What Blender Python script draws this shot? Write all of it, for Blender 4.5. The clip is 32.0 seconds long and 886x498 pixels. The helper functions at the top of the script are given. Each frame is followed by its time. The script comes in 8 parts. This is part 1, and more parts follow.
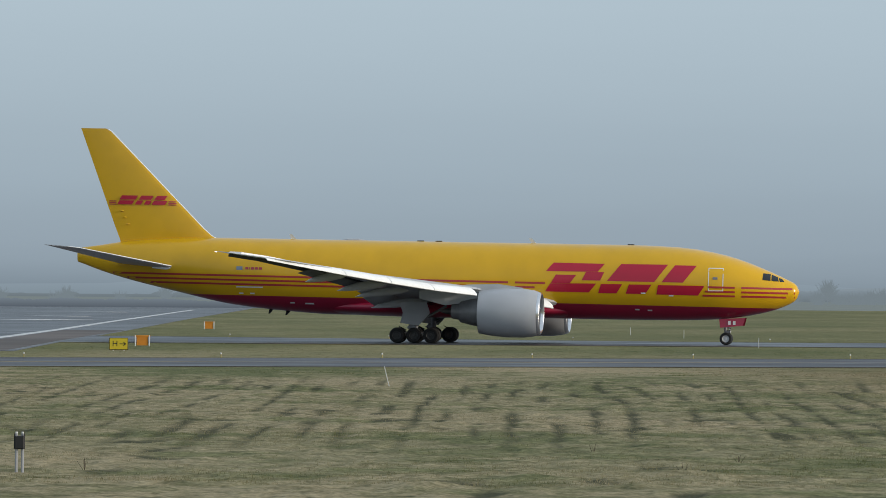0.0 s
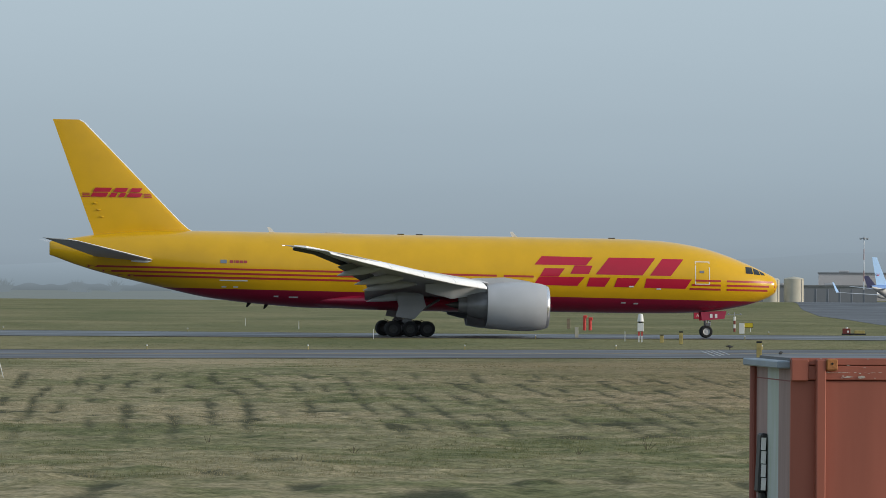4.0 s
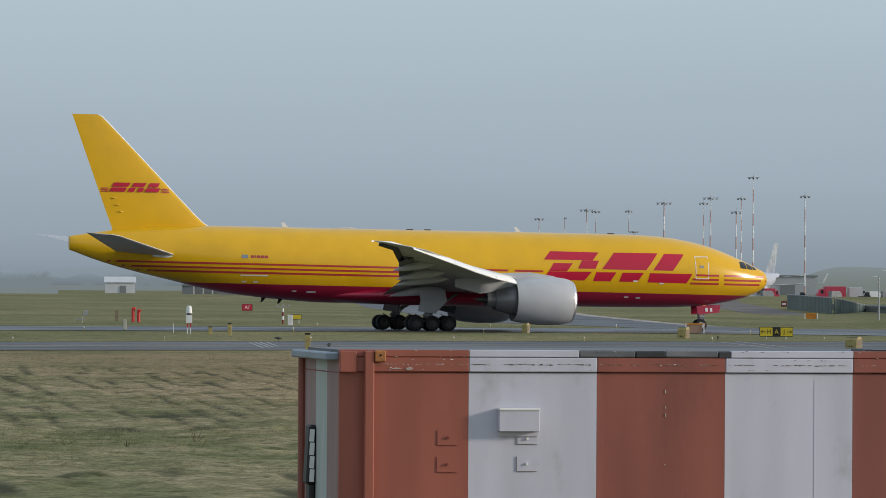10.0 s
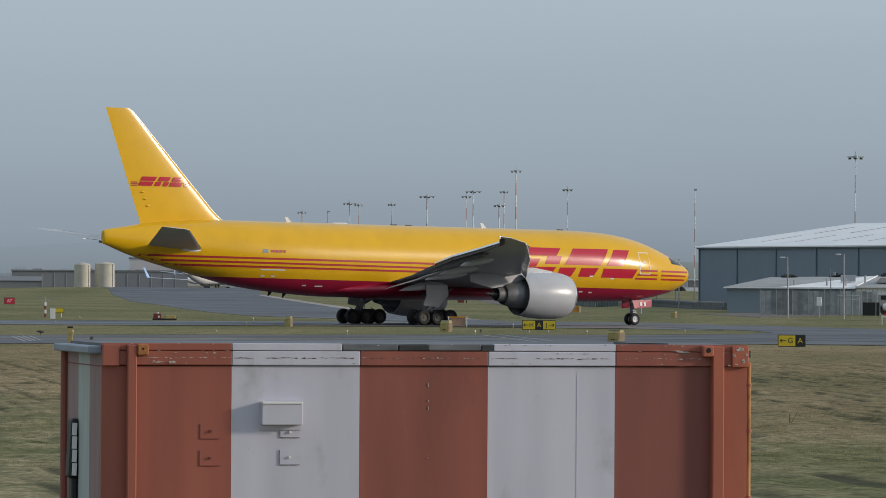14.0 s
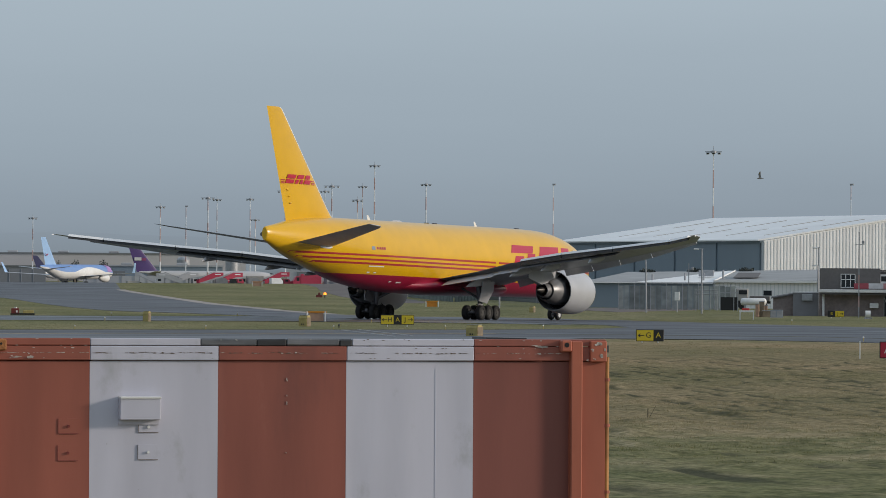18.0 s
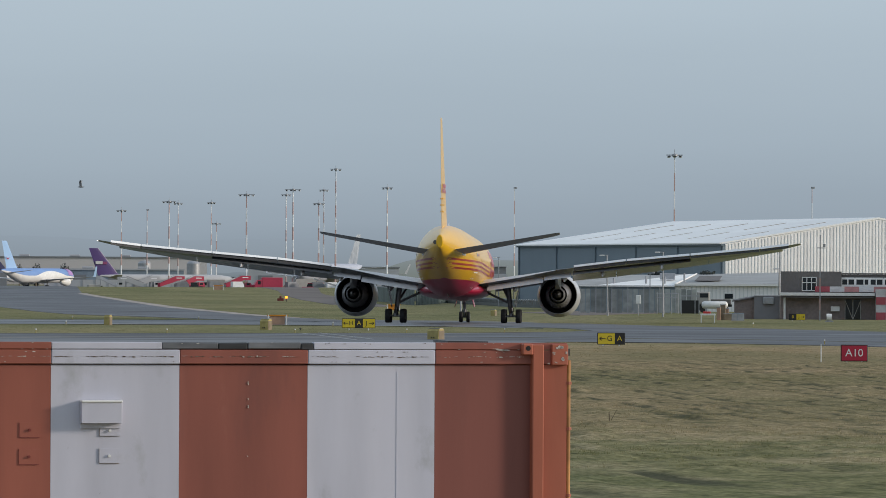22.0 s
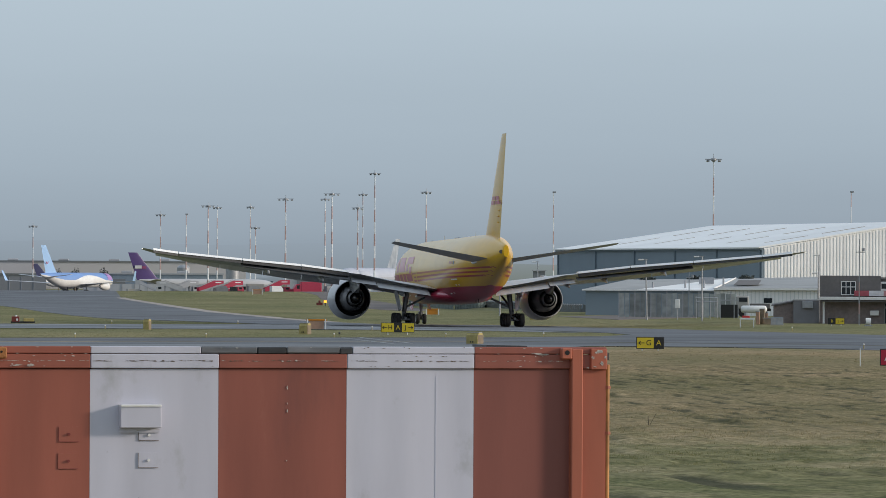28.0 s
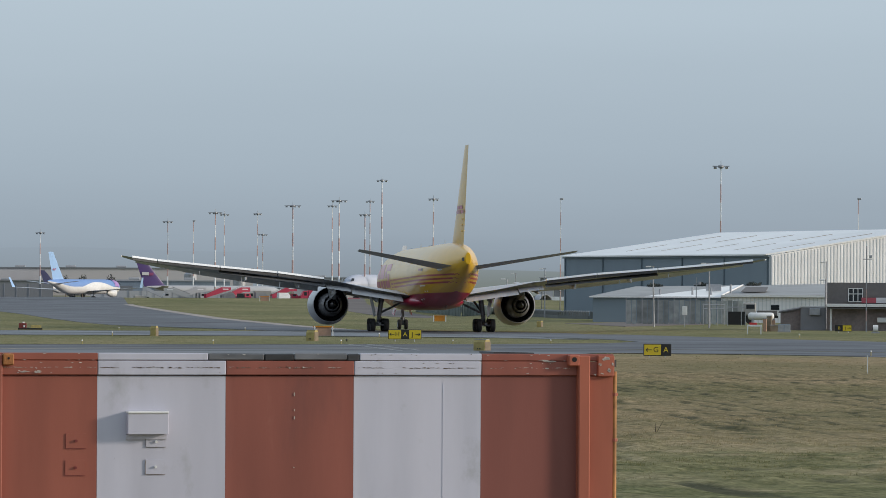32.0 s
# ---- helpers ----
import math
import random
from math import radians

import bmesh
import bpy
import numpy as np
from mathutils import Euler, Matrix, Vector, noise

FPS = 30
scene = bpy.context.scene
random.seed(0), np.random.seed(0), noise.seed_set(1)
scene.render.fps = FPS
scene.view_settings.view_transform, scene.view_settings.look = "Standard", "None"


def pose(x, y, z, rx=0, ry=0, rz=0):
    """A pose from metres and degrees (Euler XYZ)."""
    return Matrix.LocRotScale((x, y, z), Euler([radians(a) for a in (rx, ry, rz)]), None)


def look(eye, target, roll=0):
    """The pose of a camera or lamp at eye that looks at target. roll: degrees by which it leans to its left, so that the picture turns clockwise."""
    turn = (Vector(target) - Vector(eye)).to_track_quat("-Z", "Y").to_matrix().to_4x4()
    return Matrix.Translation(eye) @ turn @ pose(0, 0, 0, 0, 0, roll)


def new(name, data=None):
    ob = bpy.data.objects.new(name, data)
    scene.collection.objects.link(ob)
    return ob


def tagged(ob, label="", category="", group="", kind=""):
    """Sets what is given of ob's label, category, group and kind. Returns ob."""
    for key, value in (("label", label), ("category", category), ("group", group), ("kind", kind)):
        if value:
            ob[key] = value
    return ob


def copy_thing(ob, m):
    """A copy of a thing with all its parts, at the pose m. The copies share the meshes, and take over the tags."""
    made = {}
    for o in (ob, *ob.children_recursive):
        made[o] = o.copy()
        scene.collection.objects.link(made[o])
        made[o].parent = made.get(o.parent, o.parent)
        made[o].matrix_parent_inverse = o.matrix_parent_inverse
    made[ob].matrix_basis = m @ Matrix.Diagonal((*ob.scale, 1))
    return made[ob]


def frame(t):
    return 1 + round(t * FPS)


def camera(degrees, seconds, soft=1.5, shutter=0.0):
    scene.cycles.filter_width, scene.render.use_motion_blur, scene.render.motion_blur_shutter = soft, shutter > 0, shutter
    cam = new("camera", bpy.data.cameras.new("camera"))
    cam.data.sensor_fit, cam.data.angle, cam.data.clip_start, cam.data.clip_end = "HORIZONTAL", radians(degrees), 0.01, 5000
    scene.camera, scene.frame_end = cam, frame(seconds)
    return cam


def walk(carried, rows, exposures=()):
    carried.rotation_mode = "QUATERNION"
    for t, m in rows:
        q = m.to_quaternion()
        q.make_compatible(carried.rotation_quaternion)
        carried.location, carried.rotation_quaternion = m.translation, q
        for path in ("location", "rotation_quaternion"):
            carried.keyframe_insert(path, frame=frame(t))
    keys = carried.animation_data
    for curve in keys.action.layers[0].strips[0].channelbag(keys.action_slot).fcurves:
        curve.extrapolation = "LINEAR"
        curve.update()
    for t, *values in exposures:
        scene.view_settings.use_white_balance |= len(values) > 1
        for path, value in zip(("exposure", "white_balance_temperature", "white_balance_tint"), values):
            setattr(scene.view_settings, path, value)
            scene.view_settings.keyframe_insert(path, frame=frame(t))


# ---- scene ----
# camera, far off with a long lens
cam = camera(9.0, 32.0, soft=0.85)
# the camera on its stand: seconds, tilt, lean, heading
EYE_Z = 4.42
PAN = [
    (0.0, 90.439, -0.415, -0.000),
    (0.5, 90.425, -0.413, -0.514),
    (1.0, 90.424, -0.399, -0.985),
    (1.5, 90.409, -0.403, -1.537),
    (2.0, 90.413, -0.392, -1.984),
    (2.5, 90.407, -0.391, -2.402),
    (3.0, 90.400, -0.390, -2.849),
    (3.5, 90.383, -0.387, -3.400),
    (5.5, 90.385, -0.376, -5.135),
    (6.0, 90.387, -0.374, -5.480),
    (6.5, 90.372, -0.373, -5.861),
    (7.0, 90.361, -0.362, -6.318),
    (7.5, 90.362, -0.351, -6.888),
    (8.0, 90.348, -0.350, -7.263),
    (8.5, 90.346, -0.339, -7.548),
    (9.0, 90.342, -0.346, -7.889),
    (9.5, 90.327, -0.352, -8.262),
    (10.0, 90.319, -0.348, -8.511),
    (10.5, 90.295, -0.341, -8.749),
    (11.0, 90.297, -0.336, -9.029),
    (11.5, 90.287, -0.339, -9.379),
    (12.0, 90.277, -0.324, -9.626),
    (12.5, 90.270, -0.320, -9.928),
    (13.0, 90.265, -0.325, -10.299),
    (13.5, 90.270, -0.332, -10.667),
    (15.5, 90.237, -0.328, -11.355),
    (16.0, 90.231, -0.330, -11.564),
    (16.5, 90.224, -0.327, -11.844),
    (17.0, 90.242, -0.325, -12.089),
    (17.5, 90.222, -0.343, -12.263),
    (18.0, 90.220, -0.335, -12.364),
    (18.5, 90.191, -0.328, -12.510),
    (19.0, 90.215, -0.319, -12.730),
    (19.5, 90.225, -0.307, -12.873),
    (20.0, 90.228, -0.321, -12.880),
    (20.5, 90.248, -0.286, -12.856),
    (21.0, 90.250, -0.306, -12.834),
    (21.5, 90.246, -0.287, -12.785),
    (22.0, 90.257, -0.293, -12.758),
    (22.5, 90.239, -0.297, -12.734),
    (23.0, 90.205, -0.288, -12.733),
    (23.5, 90.233, -0.272, -12.690),
    (24.0, 90.231, -0.288, -12.663),
    (24.5, 90.249, -0.289, -12.631),
    (25.0, 90.263, -0.288, -12.591),
    (25.5, 90.275, -0.283, -12.520),
    (27.5, 90.256, -0.279, -12.393),
    (28.0, 90.299, -0.281, -12.361),
    (28.5, 90.281, -0.283, -12.307),
    (29.0, 90.289, -0.295, -12.264),
    (29.5, 90.267, -0.299, -12.259),
    (30.0, 90.262, -0.296, -12.237),
    (30.5, 90.307, -0.305, -12.241),
    (31.0, 90.367, -0.325, -12.279),
    (31.5, 90.354, -0.317, -12.293),
    (32.0, 90.368, -0.308, -12.288),
]
walk(cam, [(t, pose(0, 0, EYE_Z, a, b, c)) for t, a, b, c in PAN],
     [(0.0, 0.02, 6500, 10), (6.0, 0.03, 6500, 10), (9.0, 0.04, 6530, 11), (13.0, -0.02, 6560, 12.5), (15.5, -0.24, 6560, 12.5), (18.0, -0.15, 6560, 12.5), (20.0, -0.03, 6560, 12.5), (23.0, 0.06, 6560, 12.5), (26.0, 0.09, 6560, 12.5), (32.0, 0.10, 6560, 12.5)])

# ---- light ----
SUN_FROM = Vector((0.94, -0.30, 0.26)).normalized()
world = bpy.data.worlds.new("hazy_sky")
scene.world = world
world.use_nodes = True
wn, wl = world.node_tree.nodes, world.node_tree.links
wn.clear()
w_out = wn.new("ShaderNodeOutputWorld")
w_bg = wn.new("ShaderNodeBackground")
w_sky = wn.new("ShaderNodeTexSky")
w_sky.sky_type = "NISHITA"
w_sky.sun_disc = False
w_sky.sun_elevation = math.asin(SUN_FROM.z)
w_sky.sun_rotation = math.atan2(SUN_FROM.x, SUN_FROM.y)
w_sky.air_density, w_sky.dust_density, w_sky.ozone_density = 1.0, 3.0, 2.0
w_geo = wn.new("ShaderNodeTexCoord")
w_sep = wn.new("ShaderNodeSeparateXYZ")
w_ramp = wn.new("ShaderNodeValToRGB")
w_mix = wn.new("ShaderNodeMixRGB")
w_scale = wn.new("ShaderNodeMixRGB")
w_noise = wn.new("ShaderNodeTexNoise")
w_map = wn.new("ShaderNodeMapping")
w_map.inputs["Scale"].default_value = (6, 6, 60)
w_noise.inputs["Scale"].default_value = 1.0
w_noise.inputs["Detail"].default_value = 5
w_addn = wn.new("ShaderNodeMath")
w_addn.operation = "MULTIPLY_ADD"
w_addn.inputs[1].default_value = 0.012
w_sub = wn.new("ShaderNodeMath")
w_sub.operation = "SUBTRACT"
w_sub.inputs[1].default_value = 0.006
e = w_ramp.color_ramp.elements
e[0].position, e[0].color = 0.0, (0.240, 0.302, 0.358, 1)
e[1].position, e[1].color = 1.0, (0.47, 0.58, 0.68, 1)
for pos, col in ((0.006, (0.313, 0.388, 0.455, 1)), (0.022, (0.378, 0.472, 0.548, 1)), (0.05, (0.462, 0.572, 0.655, 1)), (0.25, (0.515, 0.62, 0.72, 1))):
    k = e.new(pos)
    k.color = col
w_scale.blend_type = "MULTIPLY"
w_scale.inputs["Fac"].default_value = 1.0
w_scale.inputs["Color2"].default_value = (0.10, 0.10, 0.10, 1)
w_mix.inputs["Fac"].default_value = 0.88
wl.new(w_geo.outputs["Generated"], w_sep.inputs["Vector"])
wl.new(w_geo.outputs["Generated"], w_map.inputs["Vector"])
wl.new(w_map.outputs["Vector"], w_noise.inputs["Vector"])
wl.new(w_noise.outputs["Fac"], w_addn.inputs[0])
wl.new(w_sep.outputs["Z"], w_sub.inputs[0])
wl.new(w_sub.outputs["Value"], w_addn.inputs[2])
wl.new(w_addn.outputs["Value"], w_ramp.inputs["Fac"])
wl.new(w_sky.outputs["Color"], w_scale.inputs["Color1"])
wl.new(w_scale.outputs["Color"], w_mix.inputs["Color1"])
wl.new(w_ramp.outputs["Color"], w_mix.inputs["Color2"])
wl.new(w_mix.outputs["Color"], w_bg.inputs["Color"])
wl.new(w_bg.outputs["Background"], w_out.inputs["Surface"])
w_bg.inputs["Strength"].default_value = 1.0

sun = new("sun", bpy.data.lights.new("sun", "SUN"))
sun.data.energy = 2.6
sun.data.angle = radians(7.0)
sun.data.color = (1.0, 0.90, 0.76)
sun.matrix_world = look(SUN_FROM * 100, (0, 0, 0))

# ---- materials ----
MATS = {}


def mat(name, color, rough=0.6, metal=0.0, var=0.12, scale=3.0, bump=0.0, bscale=40.0, second=None, coat=0.0, glow=0.0, stretch=(1, 1, 1), spec=0.5):
    """A painted, metal or earthy surface: base colour that varies at two scales, with fine relief."""
    m = bpy.data.materials.new(name)
    m.use_nodes = True
    n, l = m.node_tree.nodes, m.node_tree.links
    b = n["Principled BSDF"]
    co = n.new("ShaderNodeTexCoord")
    mp = n.new("ShaderNodeMapping")
    mp.inputs["Scale"].default_value = stretch
    l.new(co.outputs["Object"], mp.inputs["Vector"])
    t1 = n.new("ShaderNodeTexNoise")
    t1.inputs["Scale"].default_value = scale
    t1.inputs["Detail"].default_value = 6
    t2 = n.new("ShaderNodeTexNoise")
    t2.inputs["Scale"].default_value = scale * 0.13
    t2.inputs["Detail"].default_value = 3
    for t in (t1, t2):
        l.new(mp.outputs["Vector"], t.inputs["Vector"])
    add = n.new("ShaderNodeMath")
    add.operation = "ADD"
    l.new(t1.outputs["Fac"], add.inputs[0])
    l.new(t2.outputs["Fac"], add.inputs[1])
    ramp = n.new("ShaderNodeValToRGB")
    c = Vector(color[:3])
    dark = c * (1 - var)
    light = Vector(second) if second else c * (1 + var * 0.7)
    ramp.color_ramp.elements[0].position, ramp.color_ramp.elements[0].color = 0.38, (*dark, 1)
    ramp.color_ramp.elements[1].position, ramp.color_ramp.elements[1].color = 0.62, (*light, 1)
    half = n.new("ShaderNodeMath")
    half.operation = "MULTIPLY"
    half.inputs[1].default_value = 0.5
    l.new(add.outputs[0], half.inputs[0])
    l.new(half.outputs[0], ramp.inputs["Fac"])
    l.new(ramp.outputs["Color"], b.inputs["Base Color"])
    b.inputs["Roughness"].default_value = rough
    b.inputs["Metallic"].default_value = metal
    b.inputs["Coat Weight"].default_value = coat
    b.inputs["Coat Roughness"].default_value = 0.16
    b.inputs["Specular IOR Level"].default_value = spec
    if glow:
        b.inputs["Emission Color"].default_value = (*color[:3], 1)
        b.inputs["Emission Strength"].default_value = glow
    if bump:
        t3 = n.new("ShaderNodeTexNoise")
        t3.inputs["Scale"].default_value = bscale
        t3.inputs["Detail"].default_value = 4
        l.new(mp.outputs["Vector"], t3.inputs["Vector"])
        bp = n.new("ShaderNodeBump")
        bp.inputs["Strength"].default_value = bump
        bp.inputs["Distance"].default_value = 0.05
        l.new(t3.outputs["Fac"], bp.inputs["Height"])
        l.new(bp.outputs["Normal"], b.inputs["Normal"])
    MATS[name] = m
    return m


YELLOW = mat("yellow_aircraft_paint", (0.72, 0.405, 0.006), 0.30, var=0.06, scale=0.6, coat=0.55, spec=0.25)
CRIMSON = mat("crimson_aircraft_paint", (0.36, 0.010, 0.045), 0.32, var=0.08, scale=0.6, coat=0.25)
LOGORED = mat("crimson_emblem_paint", (0.48, 0.010, 0.040), 0.30, var=0.06, scale=0.6, spec=0.25, coat=0.55)
STRIPE = mat("red_stripe_paint", (0.42, 0.03, 0.03), 0.32, var=0.08, scale=0.6, coat=0.55)
NACELLE = mat("light_grey_nacelle_paint", (0.45, 0.46, 0.485), 0.32, var=0.06, scale=0.8, coat=0.2)
WINGGREY = mat("grey_wing_paint", (0.47, 0.48, 0.50), 0.38, var=0.1, scale=0.5, stretch=(1, 4, 1))
LIPMETAL = mat("polished_aluminium", (0.80, 0.80, 0.82), 0.22, 0.9, var=0.04)
DARKMETAL = mat("dark_exhaust_metal", (0.10, 0.095, 0.09), 0.42, 0.7, var=0.3, scale=2)
BLACK = mat("black_void", (0.008, 0.008, 0.009), 0.8, var=0.2)
RUBBER = mat("tyre_rubber", (0.014, 0.014, 0.015), 0.8, var=0.25, bump=0.3)
DIRTYHUB = mat("brake_dust_wheel_hub", (0.045, 0.044, 0.043), 0.6, 0.1, var=0.3, scale=3)
HUB = mat("grey_wheel_hub", (0.48, 0.48, 0.48), 0.5, 0.1, var=0.2)
STEEL = mat("grey_gear_steel", (0.20, 0.20, 0.21), 0.45, 0.5, var=0.25)
COREMETAL = mat("grey_core_cowl_metal", (0.24, 0.24, 0.25), 0.4, 0.35, var=0.15, scale=2)
GLASS = mat("dark_cockpit_glass", (0.02, 0.025, 0.03), 0.06, var=0.1)
WHITE = mat("white_paint", (0.74, 0.74, 0.73), 0.45, var=0.08, scale=2)
DIRTYWHITE = mat("weathered_white_paint", (0.52, 0.52, 0.60), 0.5, var=0.10, scale=1.3, bump=0.012, bscale=9, stretch=(2, 2, 0.35))
RUSTRED = mat("weathered_red_oxide_paint", (0.268, 0.081, 0.057), 0.5, var=0.17, scale=1.2, bump=0.02, bscale=12, stretch=(2, 2, 0.3))
MIDRED = mat("faded_red_oxide_paint", (0.315, 0.092, 0.060), 0.5, var=0.15, scale=1.4, bump=0.02, bscale=12, stretch=(2, 2, 0.35))
SHADERED = mat("dull_maroon_oxide_paint", (0.205, 0.064, 0.049), 0.55, var=0.15, scale=1.2, bump=0.02, bscale=12, stretch=(2, 2, 0.3))
# sunlight on the right-hand end pieces is mixed into this brighter red
SUNLITRED = mat("sunlit_red_oxide_paint", (0.37, 0.105, 0.060), 0.5, var=0.15, scale=2, bump=0.02, bscale=12, stretch=(2, 2, 0.4))
RUSTYPIPE = mat("rusty_yellow_pipe_paint", (0.45, 0.20, 0.06), 0.6, var=0.35, scale=8)
ENDPAINT = mat("chalky_brown_end_paint", (0.30, 0.205, 0.190), 0.7, var=0.2, scale=2.0, bump=0.05, stretch=(2, 2, 0.4))
DARKRED = mat("dark_red_oxide_paint", (0.18, 0.03, 0.025), 0.6, var=0.25, scale=2.5, bump=0.1)
FELTSHEEN = mat("grey_sheen_roof_felt", (0.10, 0.105, 0.115), 0.35, var=0.5, scale=3, bump=0.08, bscale=10, second=(0.19, 0.195, 0.21), stretch=(0.6, 1, 2))
TAR = mat("black_roof_felt", (0.028, 0.028, 0.032), 0.45, var=0.6, scale=2.5, bump=0.06, bscale=14, second=(0.09, 0.09, 0.095), stretch=(0.5, 1, 1))
BLUEGREY = mat("blue_grey_sheet_metal", (0.22, 0.27, 0.32), 0.5, var=0.12, scale=2)
ALGAE = mat("algae_stained_pale_paint", (0.52, 0.57, 0.60), 0.6, var=0.15, scale=2.5, second=(0.36, 0.42, 0.36), stretch=(3, 3, 0.5))
SIGNYELLOW = mat("sign_yellow", (0.62, 0.47, 0.02), 0.5, var=0.06)
SIGNBLACK = mat("sign_black", (0.012, 0.012, 0.012), 0.55, var=0.2)
SIGNRED = mat("sign_red", (0.42, 0.012, 0.04), 0.5, var=0.08)
ORANGE = mat("orange_marker_paint", (0.60, 0.22, 0.015), 0.55, var=0.12)
OCHRE = mat("dull_yellow_marker_paint", (0.41, 0.33, 0.12), 0.7, var=0.3, scale=2.5)
PINKISH = mat("faded_salmon_paint", (0.42, 0.26, 0.18), 0.65, var=0.15)
SAFETYRED = mat("safety_red_paint", (0.55, 0.035, 0.03), 0.5, var=0.1)
GALV = mat("galvanised_steel", (0.34, 0.35, 0.37), 0.5, 0.3, var=0.15)
WOOD = mat("weathered_wood", (0.24, 0.19, 0.13), 0.8, var=0.25)
DRYSTALK = mat("dry_brown_stalk", (0.075, 0.055, 0.035), 0.9, var=0.2)
SLATEWALL = mat("slate_blue_cladding", (0.185, 0.236, 0.282), 0.6, var=0.06, scale=0.3, stretch=(1, 1, 0.2))
PALECLAD = mat("pale_grey_cladding", (0.85, 0.845, 0.84), 0.55, var=0.06, scale=0.4)
ROOFPALE = mat("pale_roof_sheet", (0.90, 0.895, 0.88), 0.45, var=0.07, scale=0.15)
ROOFGREY = mat("weathered_asbestos_roof", (0.33, 0.335, 0.335), 0.7, var=0.15, scale=0.3)
BRICK = mat("brown_brick", (0.225, 0.185, 0.175), 0.85, var=0.2, scale=4, bump=0.2)
DARKCLAD = mat("dark_brown_cladding", (0.135, 0.125, 0.122), 0.7, var=0.12)
CONCRETE = mat("concrete", (0.36, 0.35, 0.33), 0.85, var=0.12, scale=1)
GREENFENCE = mat("green_fence_board", (0.255, 0.270, 0.262), 0.75, var=0.3, scale=1.2)
WIRE = mat("fence_wire", (0.12, 0.13, 0.13), 0.6, 0.4)
SKYBLUE = mat("pale_blue_aircraft_paint", (0.32, 0.50, 0.76), 0.35, var=0.05, scale=0.5)
JETBLUE = mat("mid_blue_aircraft_paint", (0.16, 0.29, 0.58), 0.5, var=0.06, scale=0.5)
# white dulled in its base colour for hazy shade
JETWHITE = mat("hazed_white_aircraft_paint", (0.43, 0.46, 0.54), 0.55, var=0.06, scale=0.4)
LILAC = mat("lilac_aircraft_paint", (0.38, 0.22, 0.50), 0.5, var=0.06, scale=0.5)
PURPLE = mat("purple_aircraft_paint", (0.065, 0.035, 0.15), 0.4, var=0.06)
NAVY = mat("navy_aircraft_paint", (0.025, 0.03, 0.09), 0.8, var=0.06)
TRUCKRED = mat("red_vehicle_paint", (0.43, 0.04, 0.08), 0.4, var=0.08)
TANKPAINT = mat("beige_tank_paint", (0.50, 0.47, 0.38), 0.6, var=0.1, scale=0.4)
HALLBEIGE = mat("beige_hall_cladding", (0.57, 0.535, 0.525), 0.7, var=0.05, scale=0.05)
HALLPALE = mat("pale_grey_hall_cladding", (0.42, 0.43, 0.45), 0.7, var=0.1, scale=0.1)
HALLGREY = mat("grey_hall_cladding", (0.20, 0.21, 0.22), 0.7, var=0.08, scale=0.05)
FEATHER = mat("dark_feathers", (0.02, 0.02, 0.022), 0.7, var=0.2)
GULLGREY = mat("gull_feathers", (0.30, 0.30, 0.30), 0.7, var=0.2)
TIPLAMP = mat("lit_white_wingtip_lamp", (1.0, 0.98, 0.92), 0.4, glow=0.7)
AMBER = mat("amber_lamp", (1.0, 0.28, 0.02), 0.4, glow=2.5)
# mast colours are paled in the paint itself to stand for haze
MASTRED = mat("hazed_mast_red", (0.47, 0.32, 0.30), 0.6, var=0.15)
MASTWHITE = mat("hazed_mast_white", (0.72, 0.74, 0.76), 0.6, var=0.08)
RUNWAYWHITE = mat("runway_white_paint", (0.60, 0.60, 0.60), 0.6, var=0.2, scale=0.6)
LINEWHITE = mat("worn_white_road_paint", (0.36, 0.36, 0.36), 0.6, var=0.25, scale=1.5)
LINEYELLOW = mat("worn_yellow_road_paint", (0.22, 0.19, 0.12), 0.6, var=0.2, scale=1.5)


def stained(m, color, scale, low, high, amount, stretch):
    """Lays blotches of grime over a paint."""
    n, l = m.node_tree.nodes, m.node_tree.links
    b = n["Principled BSDF"]
    base = b.inputs["Base Color"].links[0].from_socket
    co = n.new("ShaderNodeTexCoord")
    mp = n.new("ShaderNodeMapping")
    mp.inputs["Scale"].default_value = stretch
    tx = n.new("ShaderNodeTexNoise")
    tx.inputs["Scale"].default_value = scale
    tx.inputs["Detail"].default_value = 7
    tx.inputs["Roughness"].default_value = 0.65
    rp = n.new("ShaderNodeMapRange")
    rp.inputs["From Min"].default_value = low
    rp.inputs["From Max"].default_value = high
    rp.inputs["To Max"].default_value = amount
    mx = n.new("ShaderNodeMixRGB")
    mx.inputs["Color2"].default_value = (*color, 1)
    l.new(co.outputs["Object"], mp.inputs["Vector"])
    l.new(mp.outputs["Vector"], tx.inputs["Vector"])
    l.new(tx.outputs["Fac"], rp.inputs["Value"])
    l.new(rp.outputs["Result"], mx.inputs["Fac"])
    l.new(base, mx.inputs["Color1"])
    l.new(mx.outputs["Color"], b.inputs["Base Color"])


def varied(m, low, high):
    """Alike pieces differ a little in tone."""
    n, l = m.node_tree.nodes, m.node_tree.links
    b = n["Principled BSDF"]
    base = b.inputs["Base Color"].links[0].from_socket
    info, ramp, mx = n.new("ShaderNodeObjectInfo"), n.new("ShaderNodeMapRange"), n.new("ShaderNodeMixRGB")
    ramp.inputs["To Min"].default_value, ramp.inputs["To Max"].default_value = low, high
    mx.blend_type = "MULTIPLY"
    mx.inputs["Fac"].default_value = 1.0
    l.new(info.outputs["Random"], ramp.inputs["Value"])
    l.new(base, mx.inputs["Color1"])
    l.new(ramp.outputs["Result"], mx.inputs["Color2"])
    l.new(mx.outputs["Color"], b.inputs["Base Color"])


varied(GREENFENCE, 0.75, 1.3)
